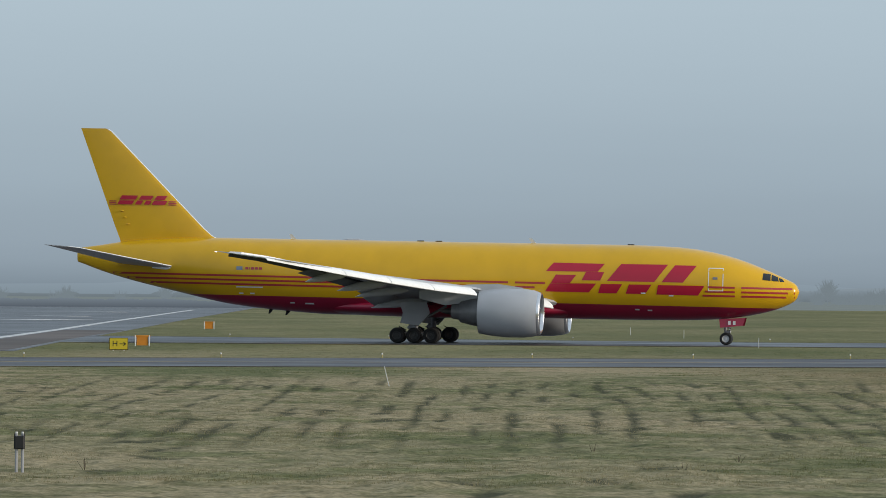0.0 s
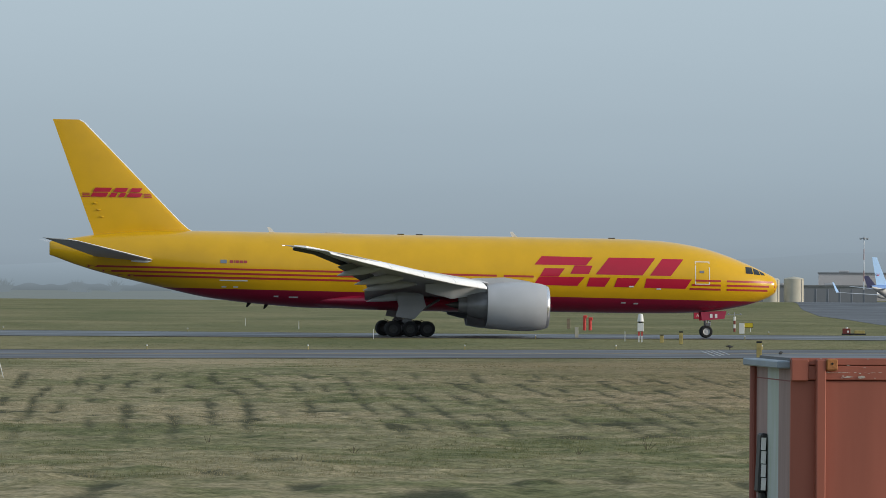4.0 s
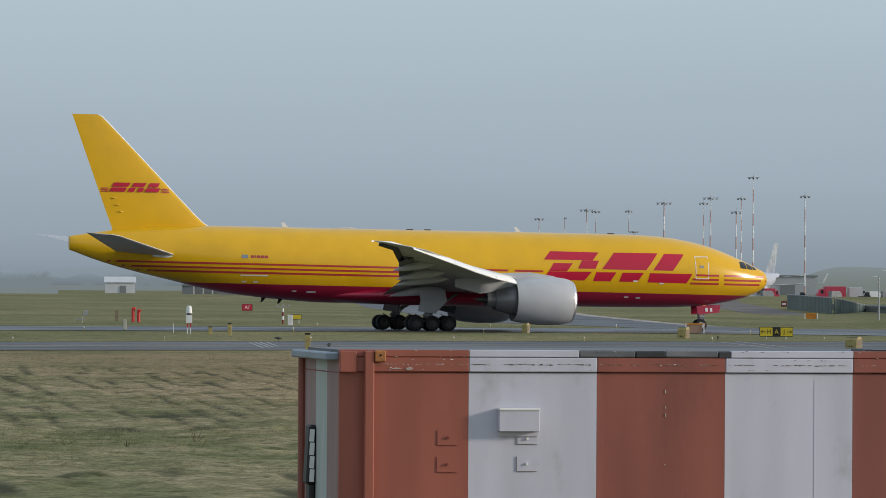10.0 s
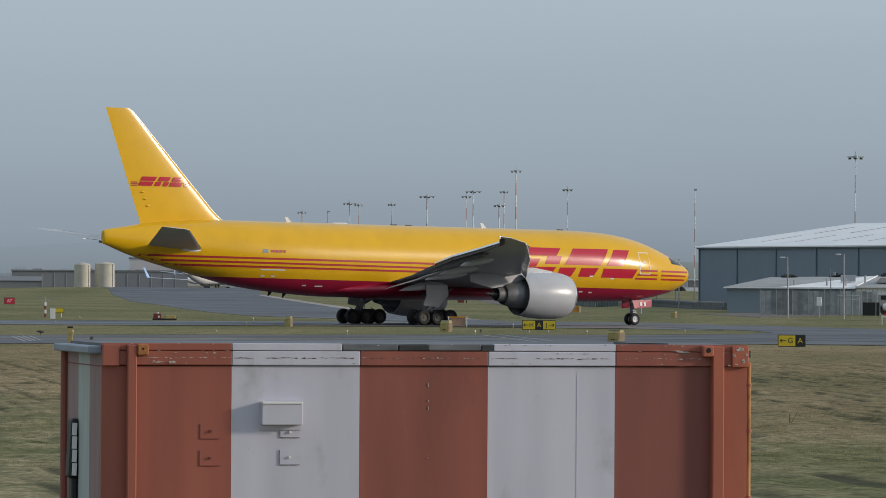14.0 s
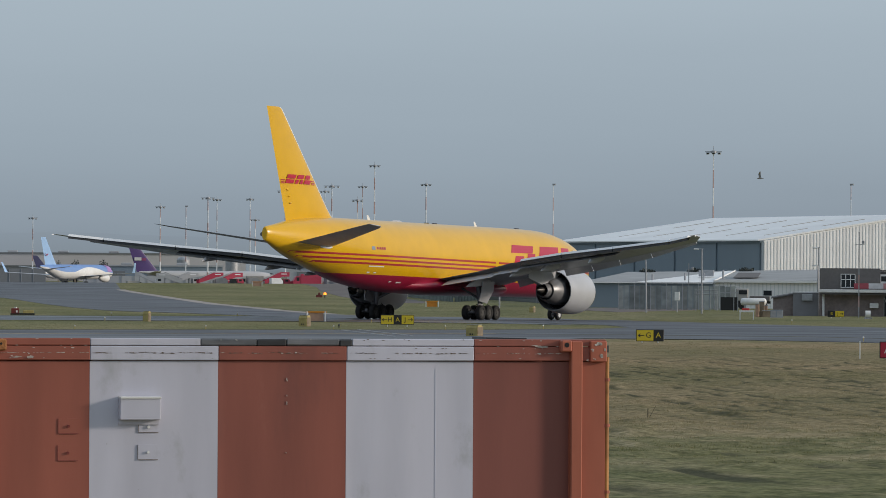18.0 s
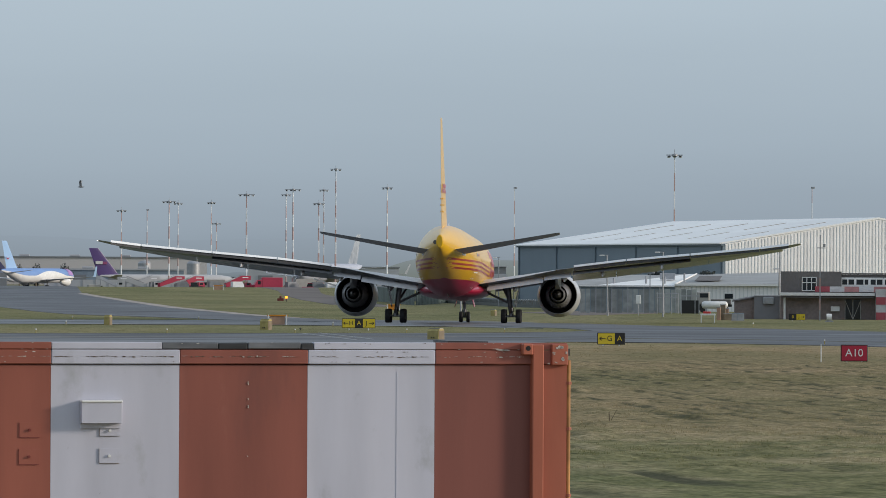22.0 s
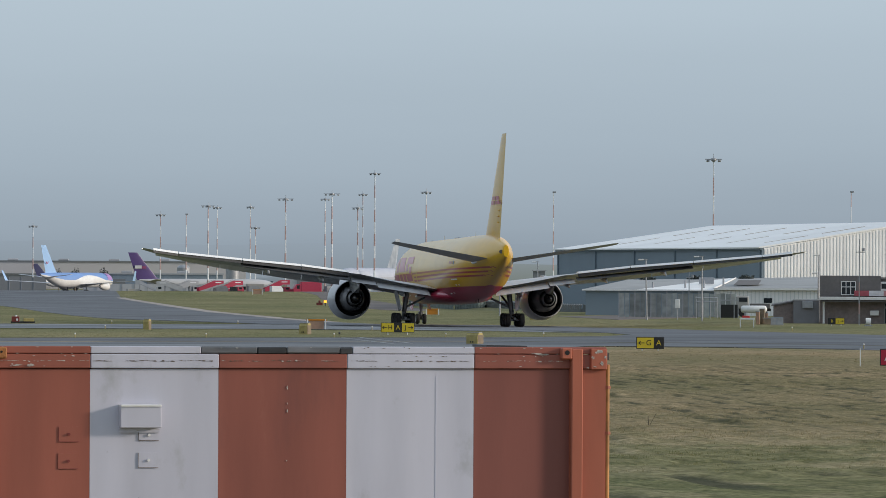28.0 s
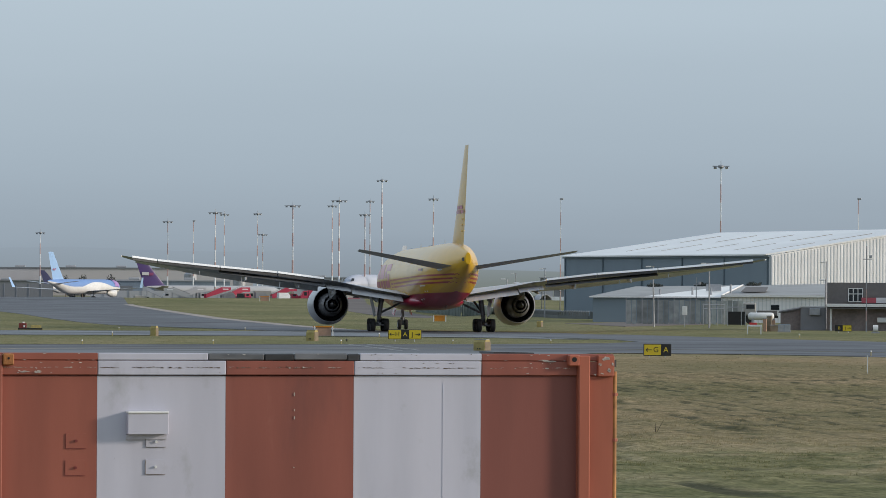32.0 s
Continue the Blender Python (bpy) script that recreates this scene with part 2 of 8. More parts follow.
varied(PALECLAD, 0.90, 1.05)


def asphalt_material():
    m = mat("damp_asphalt", (0.050, 0.053, 0.062), 0.62, var=0.3, scale=0.5, bump=0.3, bscale=3.0, second=(0.095, 0.100, 0.115), stretch=(0.06, 0.45, 1), spec=0.4)
    stained(m, (0.028, 0.029, 0.032), 0.35, 0.52, 0.70, 0.6, (0.2, 0.5, 1))
    return m


ASPHALT = asphalt_material()
WETASPHALT = mat("wet_asphalt", (0.055, 0.060, 0.070), 0.5, var=0.25, scale=0.06, bump=0.3, bscale=2.5, second=(0.095, 0.102, 0.115), stretch=(0.6, 1.4, 1), spec=0.4)


def puddled(m, low, high):
    """Damp patches that shine."""
    n, l = m.node_tree.nodes, m.node_tree.links
    co = n.new("ShaderNodeTexCoord")
    mp = n.new("ShaderNodeMapping")
    mp.inputs["Scale"].default_value = (0.12, 0.5, 1)
    tx = n.new("ShaderNodeTexNoise")
    tx.inputs["Scale"].default_value = 0.7
    tx.inputs["Detail"].default_value = 6
    rp = n.new("ShaderNodeMapRange")
    rp.inputs["From Min"].default_value = 0.42
    rp.inputs["From Max"].default_value = 0.60
    rp.inputs["To Min"].default_value = high
    rp.inputs["To Max"].default_value = low
    l.new(co.outputs["Object"], mp.inputs["Vector"])
    l.new(mp.outputs["Vector"], tx.inputs["Vector"])
    l.new(tx.outputs["Fac"], rp.inputs["Value"])
    l.new(rp.outputs["Result"], n["Principled BSDF"].inputs["Roughness"])


puddled(ASPHALT, 0.46, 0.70)
puddled(WETASPHALT, 0.34, 0.56)
VERGEDARK = mat("dark_verge_brown", (0.050, 0.044, 0.030), 0.95, var=0.4, scale=0.8)
BROWNPAVE = mat("brown_worn_paving", (0.105, 0.088, 0.080), 0.85, var=0.2, scale=0.1, second=(0.15, 0.125, 0.115))
SLATGREY = mat("pale_slat_paint", (0.88, 0.89, 0.90), 0.25, var=0.05, coat=0.3)


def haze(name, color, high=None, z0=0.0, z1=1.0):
    """Far distance, its haze painted in as glow; a second colour fades it upwards into the sky."""
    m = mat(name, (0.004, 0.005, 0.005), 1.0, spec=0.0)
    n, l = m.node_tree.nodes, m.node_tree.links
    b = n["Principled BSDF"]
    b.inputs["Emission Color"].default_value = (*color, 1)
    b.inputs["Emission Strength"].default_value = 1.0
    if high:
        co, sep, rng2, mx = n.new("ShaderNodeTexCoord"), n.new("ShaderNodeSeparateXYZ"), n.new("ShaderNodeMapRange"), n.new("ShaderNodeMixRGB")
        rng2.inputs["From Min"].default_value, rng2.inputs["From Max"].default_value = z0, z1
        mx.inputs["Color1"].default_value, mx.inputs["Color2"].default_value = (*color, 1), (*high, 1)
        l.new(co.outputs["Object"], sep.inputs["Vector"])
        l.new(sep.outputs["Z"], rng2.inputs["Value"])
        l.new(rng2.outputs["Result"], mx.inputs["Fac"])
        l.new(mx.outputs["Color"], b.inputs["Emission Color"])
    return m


# these colours already hold the haze and give it off as glow
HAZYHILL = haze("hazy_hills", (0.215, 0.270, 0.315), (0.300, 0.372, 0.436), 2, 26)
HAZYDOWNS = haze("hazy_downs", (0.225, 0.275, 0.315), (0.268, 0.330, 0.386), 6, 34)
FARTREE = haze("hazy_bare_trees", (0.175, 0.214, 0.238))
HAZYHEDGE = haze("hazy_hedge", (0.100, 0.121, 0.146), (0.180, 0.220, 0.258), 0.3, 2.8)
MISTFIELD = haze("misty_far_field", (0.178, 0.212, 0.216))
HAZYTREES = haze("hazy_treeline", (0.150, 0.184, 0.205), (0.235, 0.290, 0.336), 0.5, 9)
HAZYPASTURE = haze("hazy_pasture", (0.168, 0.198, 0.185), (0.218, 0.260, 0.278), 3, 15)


stained(DIRTYWHITE, (0.22, 0.23, 0.21), 1.7, 0.58, 0.76, 0.5, (1.0, 1.0, 0.7))
stained(DIRTYWHITE, (0.10, 0.09, 0.08), 14.0, 0.72, 0.76, 0.6, (1.0, 1.0, 1.0))
stained(RUSTRED, (0.13, 0.05, 0.045), 1.3, 0.50, 0.72, 0.5, (1.6, 1.6, 0.4))
stained(RUSTRED, (0.36, 0.16, 0.12), 3.0, 0.62, 0.80, 0.4, (1.0, 1.0, 0.3))


def grass_material():
    m = bpy.data.materials.new("winter_grass")
    m.use_nodes = True
    n, l = m.node_tree.nodes, m.node_tree.links
    b = n["Principled BSDF"]
    b.inputs["Roughness"].default_value = 0.95
    b.inputs["Specular IOR Level"].default_value = 0.1
    co = n.new("ShaderNodeTexCoord")

    def tex(scale, stretch, detail, dist=0.0):
        mp = n.new("ShaderNodeMapping")
        mp.inputs["Scale"].default_value = stretch
        mp.inputs["Rotation"].default_value = (0, 0, radians(-4))
        l.new(co.outputs["Object"], mp.inputs["Vector"])
        t = n.new("ShaderNodeTexNoise")
        t.inputs["Scale"].default_value = scale
        t.inputs["Detail"].default_value = detail
        t.inputs["Distortion"].default_value = dist
        l.new(mp.outputs["Vector"], t.inputs["Vector"])
        return t

    def ramp(src, p0, c0, p1, c1):
        r = n.new("ShaderNodeValToRGB")
        r.color_ramp.elements[0].position, r.color_ramp.elements[0].color = p0, c0
        r.color_ramp.elements[1].position, r.color_ramp.elements[1].color = p1, c1
        l.new(src, r.inputs["Fac"])
        return r

    def mixed(kind, a, bb, fac=None, f=1.0):
        x = n.new("ShaderNodeMixRGB")
        x.blend_type = kind
        x.inputs["Fac"].default_value = f
        if fac:
            l.new(fac, x.inputs["Fac"])
        l.new(a, x.inputs["Color1"])
        l.new(bb, x.inputs["Color2"])
        return x

    big = tex(0.035, (1, 0.5, 1), 5, 0.6)
    mid = tex(0.42, (0.8, 0.45, 1), 7, 0.5)
    fine = tex(3.0, (1, 0.6, 1), 5)
    green = ramp(fine.outputs["Fac"], 0.30, (0.122, 0.119, 0.058, 1), 0.70, (0.248, 0.230, 0.134, 1))
    straw = ramp(fine.outputs["Fac"], 0.30, (0.225, 0.184, 0.118, 1), 0.70, (0.390, 0.318, 0.228, 1))
    patch = n.new("ShaderNodeMath")
    patch.operation = "ADD"
    l.new(big.outputs["Fac"], patch.inputs[0])
    l.new(mid.outputs["Fac"], patch.inputs[1])
    pr = ramp(patch.outputs[0], 0.86, (0, 0, 0, 1), 1.10, (1, 1, 1, 1))
    # the strips beyond the first taxiway are greener than the rough near field
    sep = n.new("ShaderNodeSeparateXYZ")
    l.new(co.outputs["Object"], sep.inputs["Vector"])
    rough = n.new("ShaderNodeMapRange")
    rough.inputs["From Min"].default_value = 330
    rough.inputs["From Max"].default_value = 420
    rough.inputs["To Min"].default_value = 1.0
    rough.inputs["To Max"].default_value = 0.22
    l.new(sep.outputs["Y"], rough.inputs["Value"])
    pr2 = n.new("ShaderNodeMath")
    pr2.operation = "MULTIPLY"
    l.new(pr.outputs["Color"], pr2.inputs[0])
    l.new(rough.outputs["Result"], pr2.inputs[1])
    near_col = mixed("MIX", green.outputs["Color"], straw.outputs["Color"], pr2.outputs[0])
    # wide streaks, which alone still tell in the distance
    wide = tex(0.06, (0.8, 0.30, 1), 7, 0.4)
    wide_tone = ramp(wide.outputs["Fac"], 0.36, (0.76, 0.80, 0.72, 1), 0.64, (1.16, 1.08, 1.10, 1))
    # drier, darker turf east of the container
    dry = n.new("ShaderNodeMapRange")
    dry.inputs["From Min"].default_value = 12
    dry.inputs["From Max"].default_value = 26
    l.new(sep.outputs["X"], dry.inputs["Value"])
    dryf = n.new("ShaderNodeMath")
    dryf.operation = "MULTIPLY"
    dryf.inputs[1].default_value = 0.75
    dry_near = n.new("ShaderNodeMapRange")
    dry_near.inputs["From Min"].default_value = 365
    dry_near.inputs["From Max"].default_value = 325
    dry_near.inputs["To Max"].default_value = 0.78
    l.new(sep.outputs["Y"], dry_near.inputs["Value"])
    lush = n.new("ShaderNodeMapRange")
    lush.inputs["From Min"].default_value = 108
    lush.inputs["From Max"].default_value = 128
    lush.inputs["To Min"].default_value = 0.25
    l.new(sep.outputs["Y"], lush.inputs["Value"])
    dry2 = n.new("ShaderNodeMath")
    dry2.operation = "MULTIPLY"
    l.new(dry_near.outputs["Result"], dry2.inputs[0])
    l.new(lush.outputs["Result"], dry2.inputs[1])
    l.new(dry2.outputs[0], dryf.inputs[1])
    l.new(dry.outputs["Result"], dryf.inputs[0])
    brown = ramp(fine.outputs["Fac"], 0.30, (0.185, 0.138, 0.083, 1), 0.70, (0.315, 0.232, 0.150, 1))
    near_col = mixed("MIX", near_col.outputs["Color"], brown.outputs["Color"], dryf.outputs[0])
    col = mixed("MULTIPLY", near_col.outputs["Color"], wide_tone.outputs["Color"])
    tuss = tex(0.9, (0.7, 0.5, 1), 6, 0.5)
    tr = ramp(tuss.outputs["Fac"], 0.52, (1, 1, 1, 1), 0.66, (0.50, 0.56, 0.45, 1))
    col2 = mixed("MULTIPLY", col.outputs["Color"], tr.outputs["Color"], f=0.8)
    # shade of small hummocks, painted as dark dashes
    dash = tex(1.0, (2.6, 1.1, 1), 4, 0.3)
    dr = ramp(dash.outputs["Fac"], 0.58, (1, 1, 1, 1), 0.69, (0.50, 0.54, 0.46, 1))
    col2 = mixed("MULTIPLY", col2.outputs["Color"], dr.outputs["Color"], f=0.85)

    # bare thatch in the old wheel tracks
    att = n.new("ShaderNodeAttribute")
    att.attribute_name = "track"
    rut_col = n.new("ShaderNodeRGB")
    rut_col.outputs[0].default_value = (0.048, 0.048, 0.028, 1)
    rut = n.new("ShaderNodeMath")
    rut.operation = "MULTIPLY"
    rut.inputs[1].default_value = 0.9
    l.new(att.outputs["Fac"], rut.inputs[0])
    col3 = mixed("MIX", col2.outputs["Color"], rut_col.outputs[0], rut.outputs[0])
    grain = tex(11.0, (1, 0.5, 1), 4)
    gr = ramp(grain.outputs["Fac"], 0.32, (0.70, 0.72, 0.66, 1), 0.68, (1.26, 1.24, 1.28, 1))
    col3 = mixed("MULTIPLY", col3.outputs["Color"], gr.outputs["Color"])
    # each tuft has its own tone
    geo = n.new("ShaderNodeNewGeometry")
    tone = ramp(geo.outputs["Random Per Island"], 0.0, (0.82, 0.90, 0.74, 1), 1.0, (1.14, 1.18, 1.06, 1))
    col4 = mixed("MULTIPLY", col3.outputs["Color"], tone.outputs["Color"], f=1.0)
    l.new(col4.outputs["Color"], b.inputs["Base Color"])
    bp = n.new("ShaderNodeBump")
    bp.inputs["Strength"].default_value = 0.6
    bp.inputs["Distance"].default_value = 0.12
    l.new(fine.outputs["Fac"], bp.inputs["Height"])
    l.new(bp.outputs["Normal"], b.inputs["Normal"])
    return m


GRASS = grass_material()

# ---- mesh helpers ----


def mesh_from(bm, name):
    me = bpy.data.meshes.new(name)
    bmesh.ops.recalc_face_normals(bm, faces=bm.faces)
    bm.to_mesh(me)
    bm.free()
    return me


def smooth(me, limit=40):
    """Smooth shading with creases past the limit."""
    for p in me.polygons:
        p.use_smooth = True
    bm = bmesh.new()
    bm.from_mesh(me)
    for e in bm.edges:
        if len(e.link_faces) == 2 and e.calc_face_angle(0) > radians(limit):
            e.smooth = False
    bm.to_mesh(me)
    bm.free()
    return me


def part(name, bm, material, parent=None, label="", soft=0):
    """ONE mesh object, under a thing or a part."""
    me = mesh_from(bm, name)
    me.materials.append(material)
    if soft:
        smooth(me, soft)
    ob = new(name, me)
    if parent:
        ob.parent = parent
    if label:
        tagged(ob, label)
    return ob


def thing(name, m, label, category, group="", kind=""):
    ob = new(name)
    ob.empty_display_size = 0.3
    ob.matrix_basis = m
    return tagged(ob, label, category, group, kind)


def add_box(bm, size, at=(0, 0, 0), turn=None, bevel=0.0):
    m = Matrix.Translation(at)
    if turn is not None:
        m = m @ turn
    made = bmesh.ops.create_cube(bm, size=1.0, matrix=m @ Matrix.Diagonal((*size, 1)))
    if bevel:
        edges = list({e for v in made["verts"] for e in v.link_edges})
        bmesh.ops.bevel(bm, geom=edges, offset=bevel, segments=1, affect="EDGES")
    return bm


def box(size, at=(0, 0, 0), turn=None, bevel=0.0):
    return add_box(bmesh.new(), size, at, turn, bevel)


def add_tube(bm, p0, p1, r0, r1=None, n=12, cap=True):
    p0, p1 = Vector(p0), Vector(p1)
    r1 = r0 if r1 is None else r1
    q = (p1 - p0).to_track_quat("Z", "Y").to_matrix().to_4x4()
    bmesh.ops.create_cone(bm, cap_ends=cap, segments=n, radius1=r0, radius2=r1, depth=(p1 - p0).length, matrix=Matrix.Translation((p0 + p1) / 2) @ q)
    return bm


def tube(p0, p1, r0, r1=None, n=12):
    return add_tube(bmesh.new(), p0, p1, r0, r1, n)


def add_loft(bm, rings, closed=True, caps=True):
    """Skin over rings of equally many points."""
    vs = [[bm.verts.new(p) for p in r] for r in rings]
    k = len(vs[0])
    for a, b in zip(vs, vs[1:]):
        for i in range(k if closed else k - 1):
            j = (i + 1) % k
            try:
                bm.faces.new((a[i], a[j], b[j], b[i]))
            except ValueError:
                pass
    if closed and caps:
        for r in (vs[0], vs[-1]):
            try:
                bm.faces.new(r)
            except ValueError:
                pass
    bmesh.ops.remove_doubles(bm, verts=bm.verts, dist=1e-5)
    return bm


def loft(rings, closed=True, caps=True):
    return add_loft(bmesh.new(), rings, closed, caps)


def revolve(profile, n=40, axis="x"):
    """Turns (along, radius) round an axis."""
    rings = []
    for a, r in profile:
        ring = []
        for i in range(n):
            th = 2 * math.pi * i / n
            c, s = r * math.cos(th), r * math.sin(th)
            ring.append({"x": (a, c, s), "y": (c, a, s), "z": (c, s, a)}[axis])
        rings.append(ring)
    return loft(rings, caps=False)


def slab(points, z0, z1):
    """An upright prism over a plan outline."""
    bm = bmesh.new()
    lo = [bm.verts.new((x, y, z0)) for x, y in points]
    hi = [bm.verts.new((x, y, z1)) for x, y in points]
    bm.faces.new(lo)
    bm.faces.new(hi)
    for i in range(len(lo)):
        j = (i + 1) % len(lo)
        bm.faces.new((lo[i], lo[j], hi[j], hi[i]))
    return bm


def lettering(name, text, height, material, parent, m, label=""):
    cu = bpy.data.curves.new("letters", "FONT")
    cu.body, cu.size, cu.align_x, cu.align_y, cu.extrude = text, height * 1.38, "CENTER", "CENTER", 0.004
    tmp = bpy.data.objects.new("letters", cu)
    scene.collection.objects.link(tmp)
    bpy.context.view_layer.update()
    me = bpy.data.meshes.new_from_object(tmp)
    bpy.data.objects.remove(tmp)
    bpy.data.curves.remove(cu)
    me.materials.clear()
    me.materials.append(material)
    ob = new(name, me)
    ob.parent = parent
    ob.matrix_basis = m
    if label:
        tagged(ob, label)
    return ob


def hermite(xs, ys, x):
    """Smooth curve through points."""
    xs, ys = np.array(xs, float), np.array(ys, float)
    d = np.diff(ys) / np.diff(xs)
    g = np.empty_like(ys)
    g[0], g[-1] = d[0], d[-1]
    for i in range(1, len(xs) - 1):
        g[i] = 0 if d[i - 1] * d[i] <= 0 else 2 * d[i - 1] * d[i] / (d[i - 1] + d[i])
    i = int(np.clip(np.searchsorted(xs, x) - 1, 0, len(xs) - 2))
    h = xs[i + 1] - xs[i]
    t = min(max((x - xs[i]) / h, 0), 1)
    return float(ys[i] * (1 + 2 * t) * (1 - t) ** 2 + g[i] * h * t * (1 - t) ** 2 + ys[i + 1] * t * t * (3 - 2 * t) + g[i + 1] * h * t * t * (t - 1))

# ---- ground ----
RISE = 1.15  # the field is higher round the camera


def ease(a, b, v):
    u = min(max((v - a) / (b - a), 0), 1)
    return u * u * (3 - 2 * u)


def hollow(x, y):
    """The taxiway branch lies in a shallow hollow."""
    return -0.40 * ease(92, 112, x) * (1 - ease(134, 150, x)) * ease(485, 550, y) * (1 - ease(596, 665, y))


def crest(x, y):
    """A low swell of the ground before the apron."""
    return 1.12 * ease(1120, 1285, y) * (1 - ease(1300, 1352, y)) * ease(110, 165, x) * (1 - ease(300, 345, x))


def ground_z(x, y):
    return RISE * (1 - ease(70, 330, math.hypot(x, y))) + hollow(x, y) + crest(x, y)


def drape(bm):
    """Cuts a flat sheet fine enough to follow the hollow, and lays it in."""
    bmesh.ops.triangulate(bm, faces=bm.faces)
    cuts = [((x, 0, 0), (1, 0, 0)) for x in range(92, 152, 5)] + [((0, y, 0), (0, 1, 0)) for y in range(485, 668, 9)]
    cuts += [((x, 0, 0), (1, 0, 0)) for x in range(165, 350, 15)] + [((0, y, 0), (0, 1, 0)) for y in range(1120, 1361, 15)]
    for co, no in cuts:
        bmesh.ops.bisect_plane(bm, geom=bm.verts[:] + bm.edges[:] + bm.faces[:], plane_co=co, plane_no=no)
    for v in bm.verts:
        v.co.z += hollow(v.co.x, v.co.y) + crest(v.co.x, v.co.y)
    return bm


def spread(a, b, step, far_lo, far_hi):
    inner = list(np.arange(a, b + 0.01, step))
    lo, hi, d = [], [], step
    x = a
    while x > far_lo:
        d *= 1.35
        x -= d
        lo.append(x)
    x, d = b, step
    while x < far_hi:
        d *= 1.35
        x += d
        hi.append(x)
    return lo[::-1] + inner + hi


def track(x, y):
    """Old wheel tracks that fan out over the near field, worn and overgrown in places: 0 to 1."""
    zone = 1 - ease(240, 300, y)
    if zone <= 0:
        return 0.0
    u = (x - 0.010 * (y - 170)) / (1 + 0.003 * (y - 170))
    lane = math.sin(6.283 * (u / 1.02 + 0.9 * noise.noise((u * 0.22, y * 0.010, 3))))
    m = ease(0.35, 0.85, lane) * ease(-0.14, 0.10, noise.noise((u * 0.8, y * 0.040, 8))) * ease(112, 140, y)
    m *= ease(-0.6, -0.1, noise.noise((x * 1.2, y * 0.14, 13)))
    # trodden pits
    pit = ease(0.30, 0.44, noise.noise((x * 0.9, y * 0.20, 21))) * ease(-0.1, 0.2, noise.noise((x * 0.13, y * 0.03, 30)))
    return max(m, pit) * zone


def relief(x, y, w=1.0):
    """Hummocks and tussocks of the rough field."""
    h = 0.05 * noise.noise((x * 0.10, y * 0.04, 0)) + 0.03 * noise.noise((x * 0.45, y * 0.22, 7))
    h += 0.13 * max(0.0, noise.noise((x * 0.95, y * 0.6, 4)) - 0.10) + 0.035 * noise.noise((x * 1.8, y * 1.1, 11))
    return w * (h - 0.03 * track(x, y))


def make_ground():
    xs = spread(-30, 104, 0.22, -4600, 4600)
    ys = spread(94, 300, 0.56, -1500, 4700)
    # finer round the hollow and the crest
    xs = sorted(xs + [float(v) for v in range(107, 152, 4)] + [float(v) for v in range(165, 350, 15)])
    ys = sorted(ys + [float(v) for v in range(485, 668, 7)] + [float(v) for v in range(1120, 1361, 15)])
    verts, faces, worn = [], [], []
    for y in ys:
        for x in xs:
            d = math.hypot(x, y)
            z = ground_z(x, y)
            w = max(0, min(1, (318 - d) / 50)) * max(0, min(1, (d - 60) / 30))
            near = w > 0 and -40 < x < 112 and y > 80
            if near:
                z += relief(x, y, w)
            verts.append((x, y, z))
            worn.append(track(x, y) if near else 0.0)
    k = len(xs)
    for j in range(len(ys) - 1):
        for i in range(k - 1):
            a = j * k + i
            faces.append((a, a + 1, a + k + 1, a + k))
    me = bpy.data.meshes.new("ground")
    me.from_pydata(verts, [], faces)
    me.attributes.new("track", "FLOAT", "POINT").data.foreach_set("value", worn)
    me.materials.append(GRASS)
    for p in me.polygons:
        p.use_smooth = True
    return tagged(new("ground", me), "mown winter grass airfield, green and straw-coloured", "grass", kind="structure")


ground = make_ground()


PAVED = []


def paved(x, y):
    """Is there paving here?"""
    for outline in PAVED:
        inside = False
        for (xa, ya), (xb, yb) in zip(outline, outline[1:] + outline[:1]):
            if (ya > y) != (yb > y) and x < xa + (xb - xa) * (y - ya) / (yb - ya):
                inside = not inside
        if inside:
            return True
    return False


def paving(name, outline, label, z=0.03, material=None, category="taxiway"):
    PAVED.append(list(outline))
    bm = drape(slab(outline, -0.25, z))
    ob = part(name, bm, material or ASPHALT)
    return tagged(ob, label, category, kind="structure")


paving("taxiway_near", [(-420, 150), (-160, 264), (-25, 321), (25, 342), (43, 349), (75, 357), (90, 358), (97, 354), (102, 345), (107, 330), (116, 300), (140, 230), (190, 120),
                        (230, 130), (175, 260), (150, 350), (136, 410), (131, 440), (128, 462), (125, 490), (131, 530), (134, 552), (130, 566), (119, 573), (112, 552),
                        (111, 540), (110, 470), (112, 448), (110, 432), (104, 419), (93, 409), (79, 405), (58, 400), (28, 385), (-28, 361), (-170, 300), (-430, 190)],
       "dark damp asphalt taxiway with worn edges")
paving("taxiway_far", [(-430, 310), (-160, 420), (-32, 470), (20, 471), (62, 475), (91, 471), (105, 461), (109.9, 448), (109.9, 545), (104, 534), (91, 518), (60, 517), (28, 513), (-33, 536), (-170, 470), (-430, 370)],
       "damp asphalt taxiway across the airfield", 0.03, WETASPHALT)
paving("taxiway_branch", [(105, 534.2), (112, 552.2), (119, 573.2), (118.6, 628), (119.3, 655), (124.1, 702), (141.4, 834), (164, 1003), (184, 1150), (214, 1350), (262, 1640), (300, 1800), (240, 1830), (205, 1600), (165, 1250), (119.4, 878), (110.8, 786), (100.7, 689), (95.7, 633), (92.5, 589), (93.5, 570), (99, 552)],
       "wide asphalt taxiway leading to the apron", 0.034)
